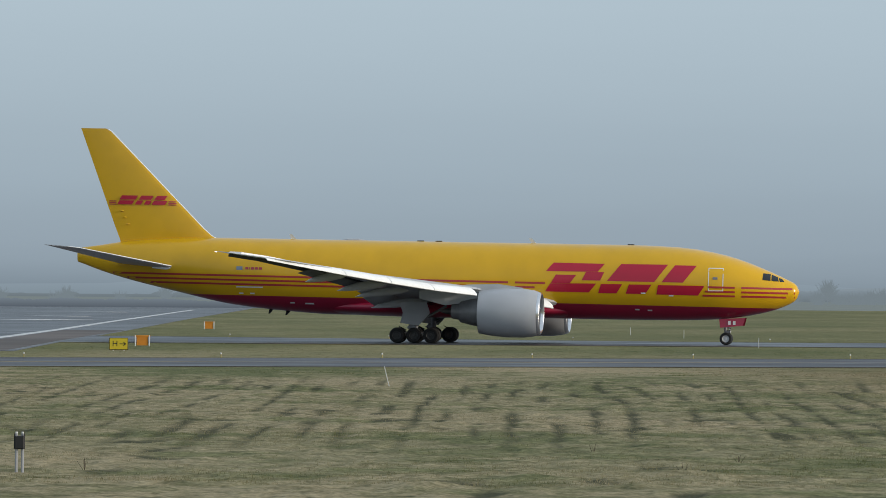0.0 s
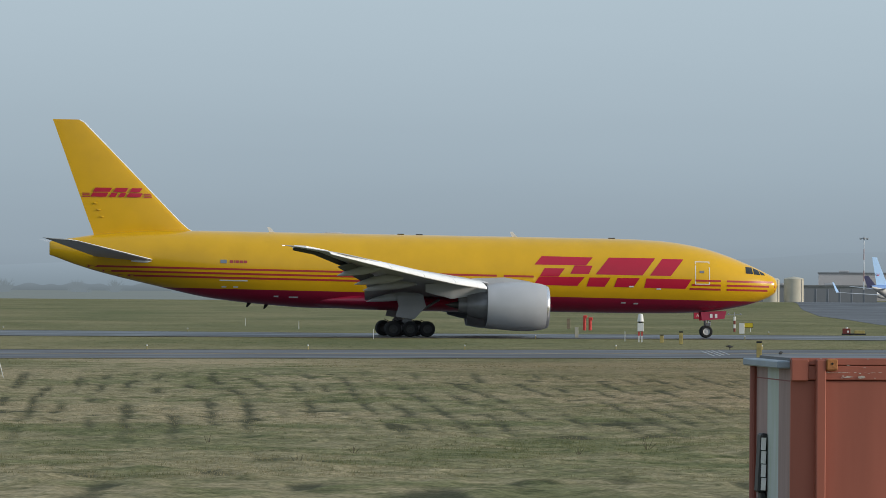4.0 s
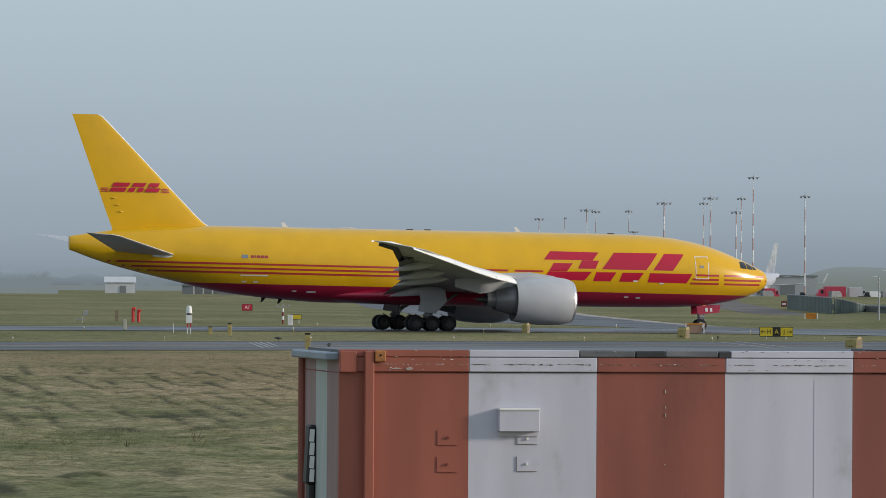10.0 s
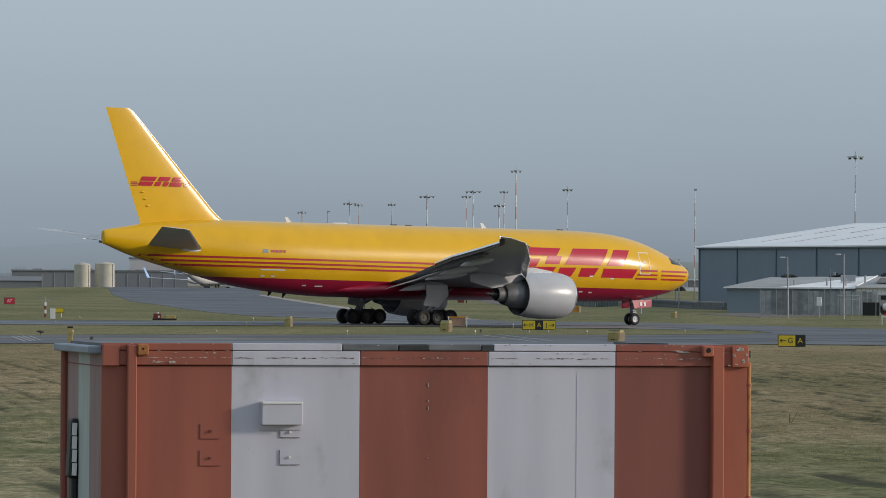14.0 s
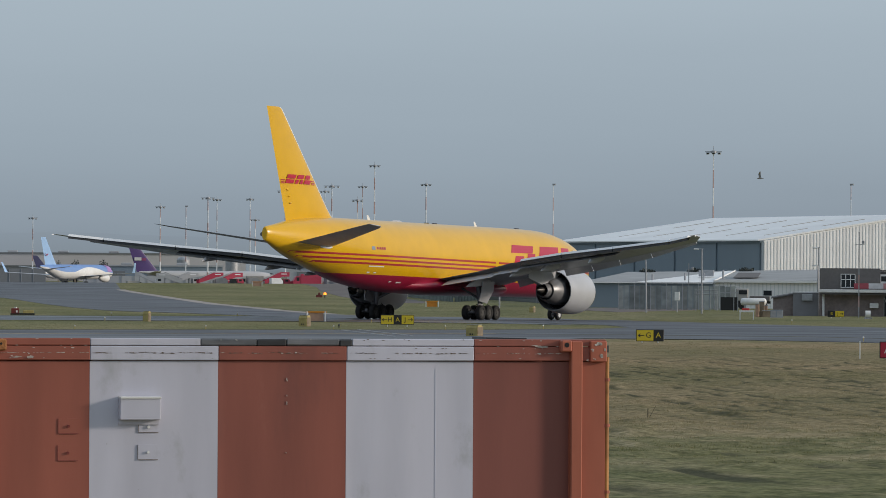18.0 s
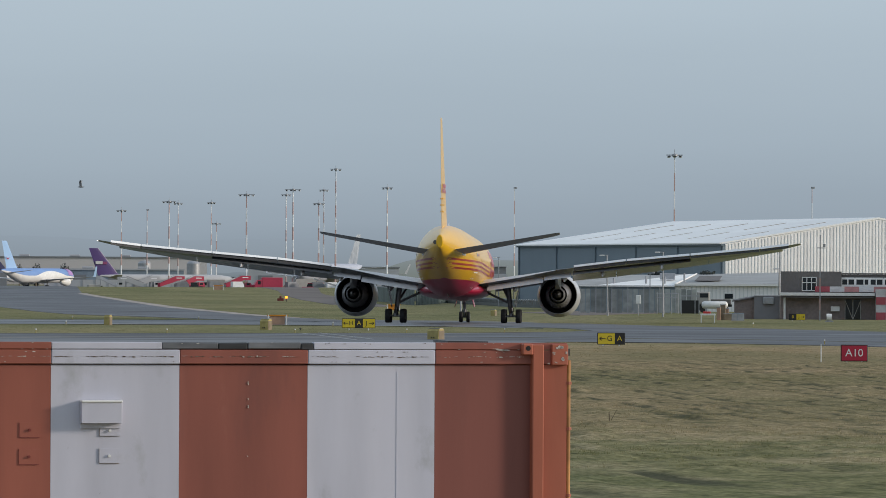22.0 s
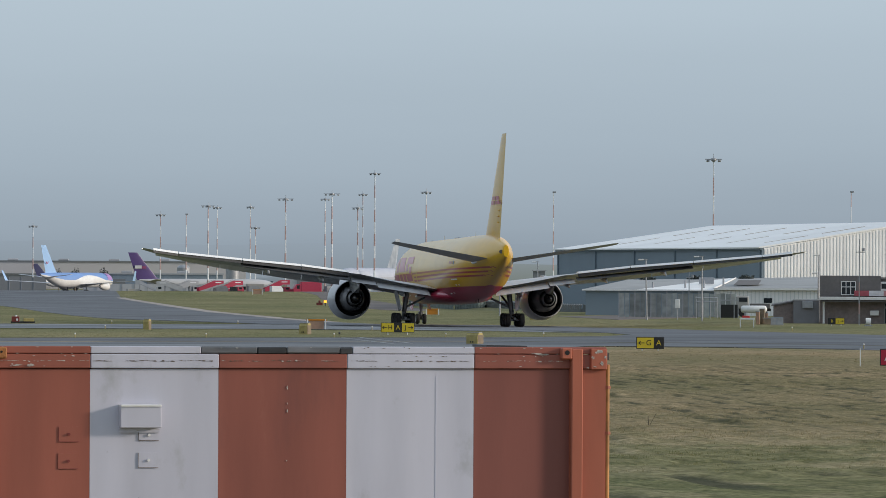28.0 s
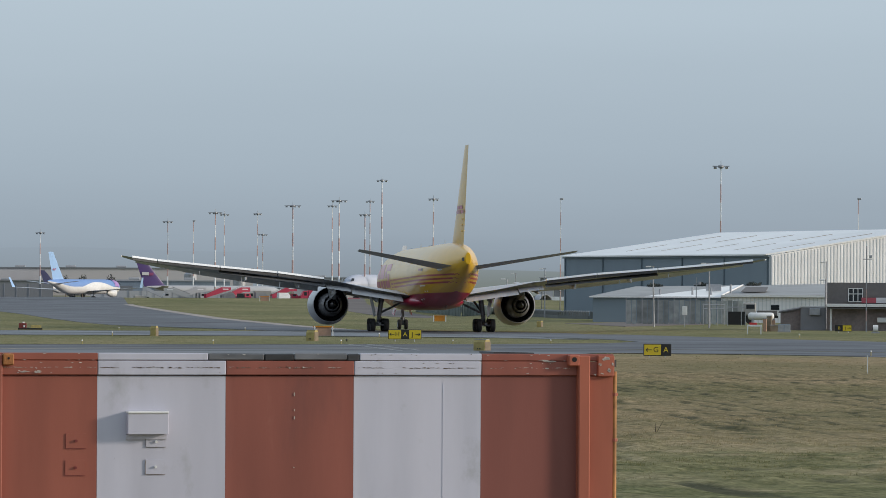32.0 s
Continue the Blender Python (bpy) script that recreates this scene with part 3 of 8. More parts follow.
paving("taxiway_stub", [(159, 738), (166.2, 769), (179.3, 843), (199.9, 952), (215.8, 1041), (239.8, 1177), (262, 1290), (300, 1500), (330, 1660), (300, 1640), (264, 1400), (236, 1205), (217.9, 1106), (184.4, 921.5), (162.4, 791), (157.7, 753)],
       "brown worn asphalt road towards the apron", 0.032, BROWNPAVE)
paving("runway", [(-30.5, 400), (-32, 470.2), (-33, 536.2), (-34, 600), (-39, 865), (-46, 1330), (-70, 2400), (-330, 2400), (-260, 1000), (-220, 600), (-171, 470.3), (-165, 430)],
       "grey asphalt runway end with white paint", 0.036, WETASPHALT, category="runway")


mat("worn_verge", (0.36, 0.31, 0.28), 0.85, var=0.35, scale=0.4)


def strip(name, pts, width, material, label, z=0.05):
    """A painted line along a path."""
    out_l, out_r = [], []
    for i, p in enumerate(pts):
        a, b = Vector(pts[max(i - 1, 0)]), Vector(pts[min(i + 1, len(pts) - 1)])
        d = (b - a).normalized()
        nn = Vector((-d.y, d.x)) * width / 2
        out_l.append(tuple(Vector(p) + nn))
        out_r.append(tuple(Vector(p) - nn))
    ob = part(name, drape(slab(out_l + out_r[::-1], 0.0, z)), material)
    return tagged(ob, label, "road marking", kind="structure")


strip("marking_edge", [(-38, 440), (-40, 504), (-42, 615), (-46, 788), (-56, 1262)], 1.0, RUNWAYWHITE, "white painted runway edge line")
for x0, y0, dx in ((-58, 810, 4.0), (-63.3, 925, 1.8), (-67.6, 1108, 1.8)):
    strip("marking_bar", [(x0 - dx, y0 - 1.4 * dx), (x0 + dx, y0 + 1.4 * dx)], 9.0, RUNWAYWHITE, "white painted runway bar", 0.06)
strip("marking_centre_near", [(-160, 282), (-25, 341), (25, 363), (60, 378), (88, 384), (106, 372), (120, 340), (150, 250)], 0.2, LINEYELLOW, "faded yellow taxiway centre line")
for i, (x0, y0, x1, y1) in enumerate(((81, 404, 77, 366), (83, 408, 79, 370), (44.3, 386, 41.9, 357.6), (44.8, 386.8, 42.5, 359.5), (45.3, 388, 43.1, 362.3), (45.8, 388.2, 43.8, 365.5))):
    strip("marking_stop", [(x0, y0), (x1, y1)], 0.13, LINEWHITE, "faded white painted holding line")
paving("yard_patch", [(150, 595), (168.5, 631), (179, 671), (166, 662), (154, 640)], "worn grey tarmac patch before the fence", 0.03, BROWNPAVE, "pavement")
paving("shoulder_patch", [(-31.2, 402), (-32.6, 469), (-33.6, 536), (-34.4, 610), (-41.0, 610), (-39.6, 536), (-38.3, 469), (-36.6, 402)], "brown worn paved shoulder", 0.042, BROWNPAVE, "pavement")
strip("marking_verge", [(184, 1150), (164, 1003), (141.4, 834), (124.1, 702), (119.3, 655), (118.6, 628), (119, 600)], 1.9, MATS["worn_verge"], "pale brown worn verge of the taxiway", 0.045)


# dark strip where the turf ends at the tarmac
for pts in ([(-160, 263.6), (-25, 320.6), (25, 341.6), (43, 348.6), (75, 356.6), (90, 357.6), (97, 353.6)],
            [(-170, 300.4), (-28, 361.4), (28, 385.4), (58, 400.4), (79, 405.4), (93, 409.4), (104, 419.4)],
            [(-32, 469.6), (20, 470.6), (62, 474.6), (91, 470.6), (105, 460.6)],
            [(-33, 536.4), (28, 513.4), (60, 517.4), (91, 518.4), (104, 534.4)]):
    strip("verge_soil", pts, 0.9, VERGEDARK, "dark brown strip along the tarmac edge", 0.04)


# ---- hills of the distance, with painted haze ----
def ridge(name, dist, a0, a1, base, amp, seed, material, label, steps=160, fine=0.0):
    bm = bmesh.new()
    lo, hi = [], []
    for i in range(steps + 1):
        a = radians(a0 + (a1 - a0) * i / steps)
        x, y = dist * math.sin(a), dist * math.cos(a)
        h = base + amp * noise.noise((a * 14, seed, 0)) + fine * noise.noise((a * 160, seed, 5)) + fine * 0.6 * noise.noise((a * 520, seed, 9))
        lo.append((x, y, -5))
        hi.append((x, y, max(2.0, h)))
    back = [(x * 1.08, y * 1.08, -5) for x, y, z in lo]
    add_loft(bm, [lo, hi, back], closed=False)
    ob = part(name, bm, material)
    return tagged(ob, label, "hills", kind="structure")


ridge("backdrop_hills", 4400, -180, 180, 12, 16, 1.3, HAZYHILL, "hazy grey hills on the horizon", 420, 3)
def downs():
    """High ground far behind the terminal, nearly lost in the haze painted into its colour."""
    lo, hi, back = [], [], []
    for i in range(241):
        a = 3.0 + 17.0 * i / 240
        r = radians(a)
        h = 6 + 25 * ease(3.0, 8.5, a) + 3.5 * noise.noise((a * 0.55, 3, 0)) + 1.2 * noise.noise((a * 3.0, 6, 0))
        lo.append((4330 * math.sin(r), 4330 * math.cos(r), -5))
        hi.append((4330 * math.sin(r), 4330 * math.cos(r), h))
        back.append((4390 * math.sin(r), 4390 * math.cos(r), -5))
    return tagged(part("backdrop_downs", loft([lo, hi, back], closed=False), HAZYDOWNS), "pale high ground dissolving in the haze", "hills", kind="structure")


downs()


def far_pasture():
    """Pale fields that rise behind the airfield, parted by a low hedge."""
    rings = []
    for d, up in ((2350, 0.2), (2500, 4.0), (2700, 8.6), (2900, 12.5), (2960, 6.0)):
        ring = []
        for i in range(61):
            a = 11.6 + 6.6 * i / 60
            k = ease(11.6, 12.6, a)
            ring.append((d * math.sin(radians(a)), d * math.cos(radians(a)), k * (up + 0.10 * up * noise.noise((a * 1.3, d * 0.002, 2))) - 0.3))
        rings.append(ring)
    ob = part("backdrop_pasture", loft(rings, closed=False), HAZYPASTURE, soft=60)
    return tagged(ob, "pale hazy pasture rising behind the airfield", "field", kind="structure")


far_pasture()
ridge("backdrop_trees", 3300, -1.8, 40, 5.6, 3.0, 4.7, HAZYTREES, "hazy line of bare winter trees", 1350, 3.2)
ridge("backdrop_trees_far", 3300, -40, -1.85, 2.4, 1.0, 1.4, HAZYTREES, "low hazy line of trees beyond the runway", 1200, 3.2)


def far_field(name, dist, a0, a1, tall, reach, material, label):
    """The far side of the field, mist painted into its glow, with its low hedge."""
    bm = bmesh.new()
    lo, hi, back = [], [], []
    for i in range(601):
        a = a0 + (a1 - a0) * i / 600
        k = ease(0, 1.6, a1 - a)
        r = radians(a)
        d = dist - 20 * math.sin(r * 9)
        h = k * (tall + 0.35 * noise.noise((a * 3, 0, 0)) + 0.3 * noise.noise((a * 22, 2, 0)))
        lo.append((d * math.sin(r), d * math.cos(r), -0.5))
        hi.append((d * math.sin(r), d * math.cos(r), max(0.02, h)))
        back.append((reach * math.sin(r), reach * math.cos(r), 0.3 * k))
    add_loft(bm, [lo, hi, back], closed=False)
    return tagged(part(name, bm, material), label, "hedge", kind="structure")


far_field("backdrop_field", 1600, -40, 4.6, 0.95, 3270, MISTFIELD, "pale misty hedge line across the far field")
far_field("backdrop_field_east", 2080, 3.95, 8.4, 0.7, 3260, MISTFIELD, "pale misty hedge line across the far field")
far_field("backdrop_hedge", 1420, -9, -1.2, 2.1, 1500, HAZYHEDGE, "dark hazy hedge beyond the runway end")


def grass_bank():
    """A low swell of grass that hides the foot of the apron."""
    rings = []
    for i in range(25):
        u = i / 24
        x, y = 219 + 95 * u, 1338 - 18 * u
        k = 0.95 * min(1, u * 8, (1 - u) * 8)
        rings.append([(x, y + w, -0.3 if abs(w) > 29 else k * math.cos(w / 30 * 1.57) - 0.02) for w in (-30, -20, -10, 0, 10, 20, 30)])
    ob = part("grass_bank", loft(rings, closed=False), GRASS, soft=60)
    return tagged(ob, "low grassy swell before the apron", "grass", kind="structure")


grass_bank()
# ---- the freighter: x forward, y to port, z up; stations s run aft from the nose ----
S0 = 31.8
DROOP = 0.0105  # it stands a little nose-down


def body(s, y, z):
    return (S0 - s, y, z + DROOP * (s - S0))


ST = [-0.38, -0.12, 0.70, 2.35, 5, 7, 10, 14, 40, 44, 49, 54, 58.6, 61, 62.6, 62.9]
TOP = [5.02, 5.56, 6.02, 6.76, 7.74, 8.24, 8.64, 8.77, 8.80, 8.81, 8.82, 8.74, 8.38, 8.00, 7.75, 7.68]
BOT = [4.90, 4.28, 3.76, 3.18, 2.66, 2.45, 2.34, 2.30, 2.30, 2.50, 3.00, 4.03, 5.09, 5.80, 6.38, 6.47]
HALF = [0.03, 0.66, 1.10, 1.85, 2.60, 2.92, 3.07, 3.10, 3.10, 3.06, 2.75, 2.10, 1.32, 0.80, 0.40, 0.30]


def section(s):
    t, b, w = hermite(ST, TOP, s), hermite(ST, BOT, s), hermite(ST, HALF, s)
    return (t + b) / 2, (t - b) / 2, w


def side(s, z, out=0.012):
    c, r, w = section(s)
    k = max(-0.999, min(0.999, (z - c) / r))
    return w * math.sqrt(1 - k * k) + out




def waist(s):
    """Height at which the yellow meets the crimson."""
    return 3.49 + 0.0070 * s


freighter = thing("freighter_aircraft", pose(0, 490, 0), "large yellow twin-engined cargo jet with crimson belly, taxiing", "airplane")


def fuselage():
    stations = [-0.38, -0.32, -0.23, -0.12, 0.1, 0.4, 0.7, 1, 1.5, 2, 2.5, 3.2, 4, 5, 6, 7, 8.5, 10, 12] + list(np.arange(14, 40.1, 2)) + list(np.arange(41, 62.1, 0.8)) + [62.4, 62.6, 62.75, 62.9]
    upper, belly = [], []
    for s in stations:
        c, r, w = section(s)
        k = max(-1, min(1, (waist(s) - c) / r))
        a0 = math.asin(k)
        ring = []
        for i in range(33):
            a = a0 + (math.pi - 2 * a0) * i / 32
            ring.append(body(s, w * math.cos(a), c + r * math.sin(a)))
        upper.append(ring)
        ring = []
        for i in range(21):
            a = math.pi - a0 + (math.pi + 2 * a0) * i / 20
            ring.append(body(s, w * math.cos(a), c + r * math.sin(a)))
        belly.append(ring)
    part("upper_fuselage", loft(upper, closed=False), YELLOW, freighter, soft=60)
    part("belly", loft(belly, closed=False), CRIMSON, freighter, "crimson painted belly", soft=60)
    # wing box fairing
    rings = []
    for s, w, lo in ((19.5, 1.8, 2.40), (22, 2.9, 2.28), (26, 3.35, 2.20), (33, 3.35, 2.18), (37, 2.7, 2.26), (40.5, 1.6, 2.42)):
        rings.append([body(s, w * math.cos(a), 3.0 + (3.0 - lo) * math.sin(a)) for a in [math.pi * 2 * i / 24 for i in range(24)]])
    part("wing_root_fairing", loft(rings), CRIMSON, freighter, "crimson fairing under the wing root", soft=50)
    # tailcone exhaust
    part("tailcone_end", loft([[body(62.9, 0.30 * math.cos(a), 7.075 + 0.605 * math.sin(a)) for a in [2 * math.pi * i / 24 for i in range(24)]], [body(62.98, 0.24 * math.cos(a), 7.075 + 0.54 * math.sin(a)) for a in [2 * math.pi * i / 24 for i in range(24)]]]), YELLOW, freighter)
    part("tailcone_exhaust", tube(body(62.2, 0.28, 7.0), body(62.7, 0.44, 7.02), 0.20, 0.18, 14), DARKMETAL, freighter, "dark exhaust opening")


fuselage()


def decal(name, quad, material, label="", nu=8, nv=3, out=0.014, parent=None, both=True, port=False):
    """A painted shape that follows the flank: four (s, z) corners, upper front, upper aft, lower aft, lower front."""
    for sg in ((1,) if port else (-1, 1) if both else (-1,)):
        bm = bmesh.new()
        grid = []
        for j in range(nv + 1):
            v = j / nv
            row = []
            for i in range(nu + 1):
                u = i / nu
                a = [quad[0][k] * (1 - u) + quad[1][k] * u for k in (0, 1)]
                b = [quad[3][k] * (1 - u) + quad[2][k] * u for k in (0, 1)]
                s, z = a[0] * (1 - v) + b[0] * v, a[1] * (1 - v) + b[1] * v
                c, r, w = section(s)
                z = max(z, c - 0.992 * r)
                row.append(bm.verts.new(body(s, sg * side(s, z, out), z)))
            grid.append(row)
        for j in range(nv):
            for i in range(nu):
                bm.faces.new((grid[j][i], grid[j][i + 1], grid[j + 1][i + 1], grid[j + 1][i]))
        part(name, bm, material, parent or freighter, label, soft=60)


def band(s0, s1, z, h=0.17):
    """A thin red stripe; the stripes climb a little towards the tail."""
    a, b = z + RAKE * s0, z + RAKE * s1
    decal("stripe", [(s0, a + h / 2), (s1, b + h / 2), (s1, b - h / 2), (s0, a - h / 2)], STRIPE, "thin red stripe", nu=max(4, int(abs(s1 - s0) * 1.2)), nv=1)


RAKE = 0.0070
for z, tail in ((5.19, 60.5), (4.81, 59.2), (4.45, 57.9)):
    band(21.3 if z > 5 else 22.2, 23.9, z)
    band(24.5, 44.0, z)
    band(44.0, tail, z)
    band(-0.05 if z < 5 else 0.15, 4.4, z)
for z, a in ((5.19, 7.2), (4.81, 7.5), (4.45, 7.7)):
    band(4.95, a, z)

# slanted crimson emblem of plain blocks on the flank
for quad in (((16.15, 7.09), (20.58, 7.13), (21.23, 6.38), (16.75, 6.39)), ((16.18, 6.37), (17.74, 6.37), (18.13, 5.64), (16.52, 5.64)),
             ((16.86, 5.38), (20.83, 5.34), (21.30, 4.63), (17.50, 4.60)), ((18.59, 6.10), (20.35, 6.10), (20.79, 5.36), (19.14, 5.38)),
             ((10.70, 7.11), (14.74, 7.10), (15.93, 5.62), (11.85, 5.60)), ((14.60, 5.37), (16.45, 5.35), (16.70, 4.56), (15.12, 4.56)),
             ((12.07, 5.37), (14.03, 5.35), (14.31, 4.56), (12.63, 4.55)), ((8.23, 7.06), (10.09, 7.07), (11.21, 5.60), (9.38, 5.59)),
             ((7.53, 5.33), (11.51, 5.35), (11.67, 4.53), (8.08, 4.50))):
    decal("emblem_block", quad, LOGORED, "slanted crimson emblem block", 8, 4)

# crew door outline and small service marks
for q in ([(5.93, 6.90), (7.23, 6.90), (7.23, 6.83), (5.93, 6.83)], [(5.93, 4.97), (7.23, 4.97), (7.23, 4.90), (5.93, 4.90)],
          [(5.93, 6.90), (6.00, 6.90), (6.00, 4.90), (5.93, 4.90)], [(7.16, 6.90), (7.23, 6.90), (7.23, 4.90), (7.16, 4.90)]):
    decal("door_outline", q, WHITE, "white outline of the crew door", 2, 3, 0.02)
decal("door_handle_plate", [(6.43, 6.10), (6.83, 6.10), (6.83, 5.90), (6.43, 5.90)], STEEL, "dark handle recess", 2, 2, 0.02)
for s, z in ((10.2, 4.45), (12.6, 4.62), (13.2, 3.2), (12.1, 3.15), (42.0, 3.2), (43.3, 3.25), (41.6, 3.2), (46.8, 4.0), (47.8, 4.0)):
    decal("service_panel", [(s, z + 0.06), (s + 0.4, z + 0.06), (s + 0.4, z - 0.06), (s, z - 0.06)], WHITE, "small pale service panel", 1, 1, 0.02)
# lettering far too small to keep: bars
for s0, s1 in ((46.05, 46.35), (46.42, 46.70), (46.77, 47.05), (47.12, 47.20), (47.27, 47.54)):
    decal("registration_bar", [(s0, 6.29), (s1, 6.29), (s1, 6.07), (s0, 6.07)], STRIPE, "short red bar", 1, 1, 0.02)
decal("flag_patch", [(47.8, 6.33), (48.34, 6.33), (48.34, 6.03), (47.8, 6.03)], BLUEGREY, "small blue and white flag patch", 1, 1, 0.02)
decal("type_bar", [(46.0, 4.60), (48.4, 4.60), (48.4, 4.50), (46.0, 4.50)], WHITE, "thin white bar", 3, 1, 0.02)

# skin joints round the barrel
SEAM = mat("yellow_skin_joint", (0.69, 0.388, 0.006), 0.36, var=0.06, coat=0.4)
for s in (11.6, 21.6, 29.5, 37.2, 45.0, 52.2):
    zt = section(s)[0] + section(s)[1]
    decal("skin_joint", [(s, zt - 0.03), (s + 0.035, zt - 0.03), (s + 0.035, 5.35), (s, 5.35)], SEAM, "thin skin joint", 1, 14, 0.006, port=True)
# main deck cargo door on the port side
for q in ([(37.9, 8.45), (38.0, 8.45), (38.0, 5.5), (37.9, 5.5)], [(41.6, 8.45), (41.7, 8.45), (41.7, 5.5), (41.6, 5.5)], [(37.9, 5.56), (41.7, 5.56), (41.7, 5.48), (37.9, 5.48)]):
    decal("cargo_door_outline", q, SEAM, "dark outline of the cargo door", 4, 12, 0.010, port=True)

# flight deck windows
for q in ([(2.02, 6.46), (2.62, 6.52), (2.66, 5.93), (1.98, 5.88)], [(1.42, 6.20), (1.94, 6.42), (1.90, 5.86), (1.30, 5.82)], [(0.98, 6.00), (1.34, 6.16), (1.22, 5.81), (0.84, 5.79)]):
    decal("cockpit_window", q, GLASS, "dark flight deck window", 4, 3, 0.02)


def airfoil(chord, thick, n=12):
    """(aft, up) points round a wing section."""
    up, lo = [], []
    for i in range(n + 1):
        x = 0.5 - 0.5 * math.cos(math.pi * i / n)
        t = 5 * thick * (0.2969 * math.sqrt(x) - 0.126 * x - 0.3516 * x * x + 0.2843 * x ** 3 - 0.1036 * x ** 4)
        up.append((x * chord, t * 0.62 * chord))
        lo.append((x * chord, -t * 0.48 * chord))
    return up + lo[-2:0:-1]


# shade below the outer wing's trailing edge is put into these dark greys
FLAPSHADE = mat("shaded_flap_grey", (0.12, 0.125, 0.135), 0.5, var=0.15, scale=1)
COVESHADE = mat("wing_cove_shade", (0.055, 0.057, 0.062), 0.7, var=0.25, scale=2)


def wing(sg):
    defs = [(2.4, 20.2, 34.8, 3.65, 0.125), (6.5, 23.3, 35.1, 4.30, 0.11), (10.2, 25.9, 35.7, 4.85, 0.105), (20, 32.8, 38.9, 5.83, 0.10), (29.3, 39.0, 41.9, 6.86, 0.095), (31.2, 40.9, 43.3, 7.10, 0.11), (32.75, 43.5, 44.8, 7.40, 0.10)]

    def twist(y):
        return 0.095 * ease(5, 16, y)

    rings = [[body(le + a, sg * y, z + u + twist(y) * (a - 0.40 * (te - le))) for a, u in airfoil(te - le, th)] for y, le, te, z, th in defs]
    part("wing", loft(rings), WINGGREY, freighter, "grey swept wing with raked tip", soft=45)
    # drooped leading edge slats, in sections
    shape = ((0.30, 0.17), (0.0, 0.06), (-0.24, -0.10), (-0.42, -0.30), (-0.46, -0.46), (-0.40, -0.50), (-0.30, -0.36), (-0.05, -0.09), (0.26, 0.09))
    for ya, yb in ((3.6, 8.4), (11.2, 15.4), (15.46, 19.6), (19.66, 24.2), (24.26, 31.1)):
        rings = []
        for y in (ya, yb):
            le = float(np.interp(y, [q[0] for q in defs], [q[1] for q in defs]))
            te = float(np.interp(y, [q[0] for q in defs], [q[2] for q in defs]))
            z = float(np.interp(y, [q[0] for q in defs], [q[3] for q in defs])) - twist(y) * 0.40 * (te - le)
            k = (0.70 + 0.05 * (te - le)) * (1 - 0.5 * ease(29, 31.1, y))
            rings.append([body(le + a * k, sg * y, z + u * k) for a, u in shape])
        part("slat", loft(rings), SLATGREY, freighter, "pale drooped leading edge slat", soft=45)
    # dark strips painted for shade in the trailing edge cove, behind the drooped flaps and ailerons
    for ya, yb in ((11.5, 16.4), (16.5, 22.4), (22.5, 28.9), (29.0, 31.6)):
        rings = []
        for y in (ya, yb):
            le = float(np.interp(y, [q[0] for q in defs], [q[1] for q in defs]))
            te = float(np.interp(y, [q[0] for q in defs], [q[2] for q in defs]))
            z = float(np.interp(y, [q[0] for q in defs], [q[3] for q in defs])) + twist(y) * 0.60 * (te - le)
            drop = 0.44 - 0.006 * y
            rings.append([body(te - 0.4, sg * y, z + 0.0), body(te + 0.03, sg * y, z - 0.02), body(te + 0.10, sg * y, z - drop), body(te - 0.12, sg * y, z - drop * 0.95), body(te - 0.4, sg * y, z - 0.12)])
        part("aileron", loft(rings), COVESHADE, freighter, "dark strip for the shade under the trailing edge")
        # added lip in a brighter paint, for the light along the wing's rear edge
        rings = []
        for y in (ya, yb):
            le = float(np.interp(y, [q[0] for q in defs], [q[1] for q in defs]))
            te = float(np.interp(y, [q[0] for q in defs], [q[2] for q in defs]))
            z = float(np.interp(y, [q[0] for q in defs], [q[3] for q in defs])) + twist(y) * 0.60 * (te - le)
            rings.append([body(te - 1.0, sg * y, z + 0.13), body(te - 0.05, sg * y, z + 0.17), body(te + 0.14, sg * y, z - 0.03), body(te + 0.06, sg * y, z - 0.06), body(te - 1.0, sg * y, z - 0.02)])
        part("spoiler", loft(rings), SLATGREY, freighter, "pale lip painted as the lit trailing edge")
    # lowered flaps
    for y0, y1, le0, le1, z0, z1, ch in ((3.3, 8.6, 33.6, 34.0, 3.62, 4.42, 2.5), (8.7, 11.2, 34.4, 34.7, 4.45, 4.78, 1.8), (11.4, 22.5, 35.3, 38.3, 4.90, 6.14, 1.4)):
        rings = []
        for y, le, z in ((y0, le0, z0), (y1, le1, z1)):
            rings.append([body(le + a * 0.93 + u * 0.3, sg * y, z - a * 0.24 + u) for a, u in airfoil(ch, 0.13, 8)])
        part("flap", loft(rings), WINGGREY if y0 < 11 else FLAPSHADE, freighter, "lowered grey flap", soft=45)
    # flap track fairings
    for y, s, z, ln in ((5.9, 31.0, 3.55, 5.0), (10.6, 32.0, 4.50, 4.6), (14.2, 33.4, 4.98, 4.2), (19.8, 35.8, 5.68, 3.6)):
        rings = []
        for u, r in ((0, 0.05), (0.12, 0.62), (0.35, 1.0), (0.6, 0.92), (0.85, 0.5), (1, 0.04)):
            rings.append([body(s + u * ln, sg * (y + 0.24 * r * math.cos(a)), z - 0.60 * u * u + 0.38 * r * math.sin(a)) for a in [2 * math.pi * i / 14 for i in range(14)]])
        part("flap_track_fairing", loft(rings), WINGGREY, freighter, "grey canoe-shaped flap fairing", soft=50)
    lamp = part("wingtip_light", tube(body(44.5, sg * 32.72, 7.41), body(44.68, sg * 32.80, 7.41), 0.05, 0.03, 8), TIPLAMP, freighter, "small white wingtip light")
    return lamp


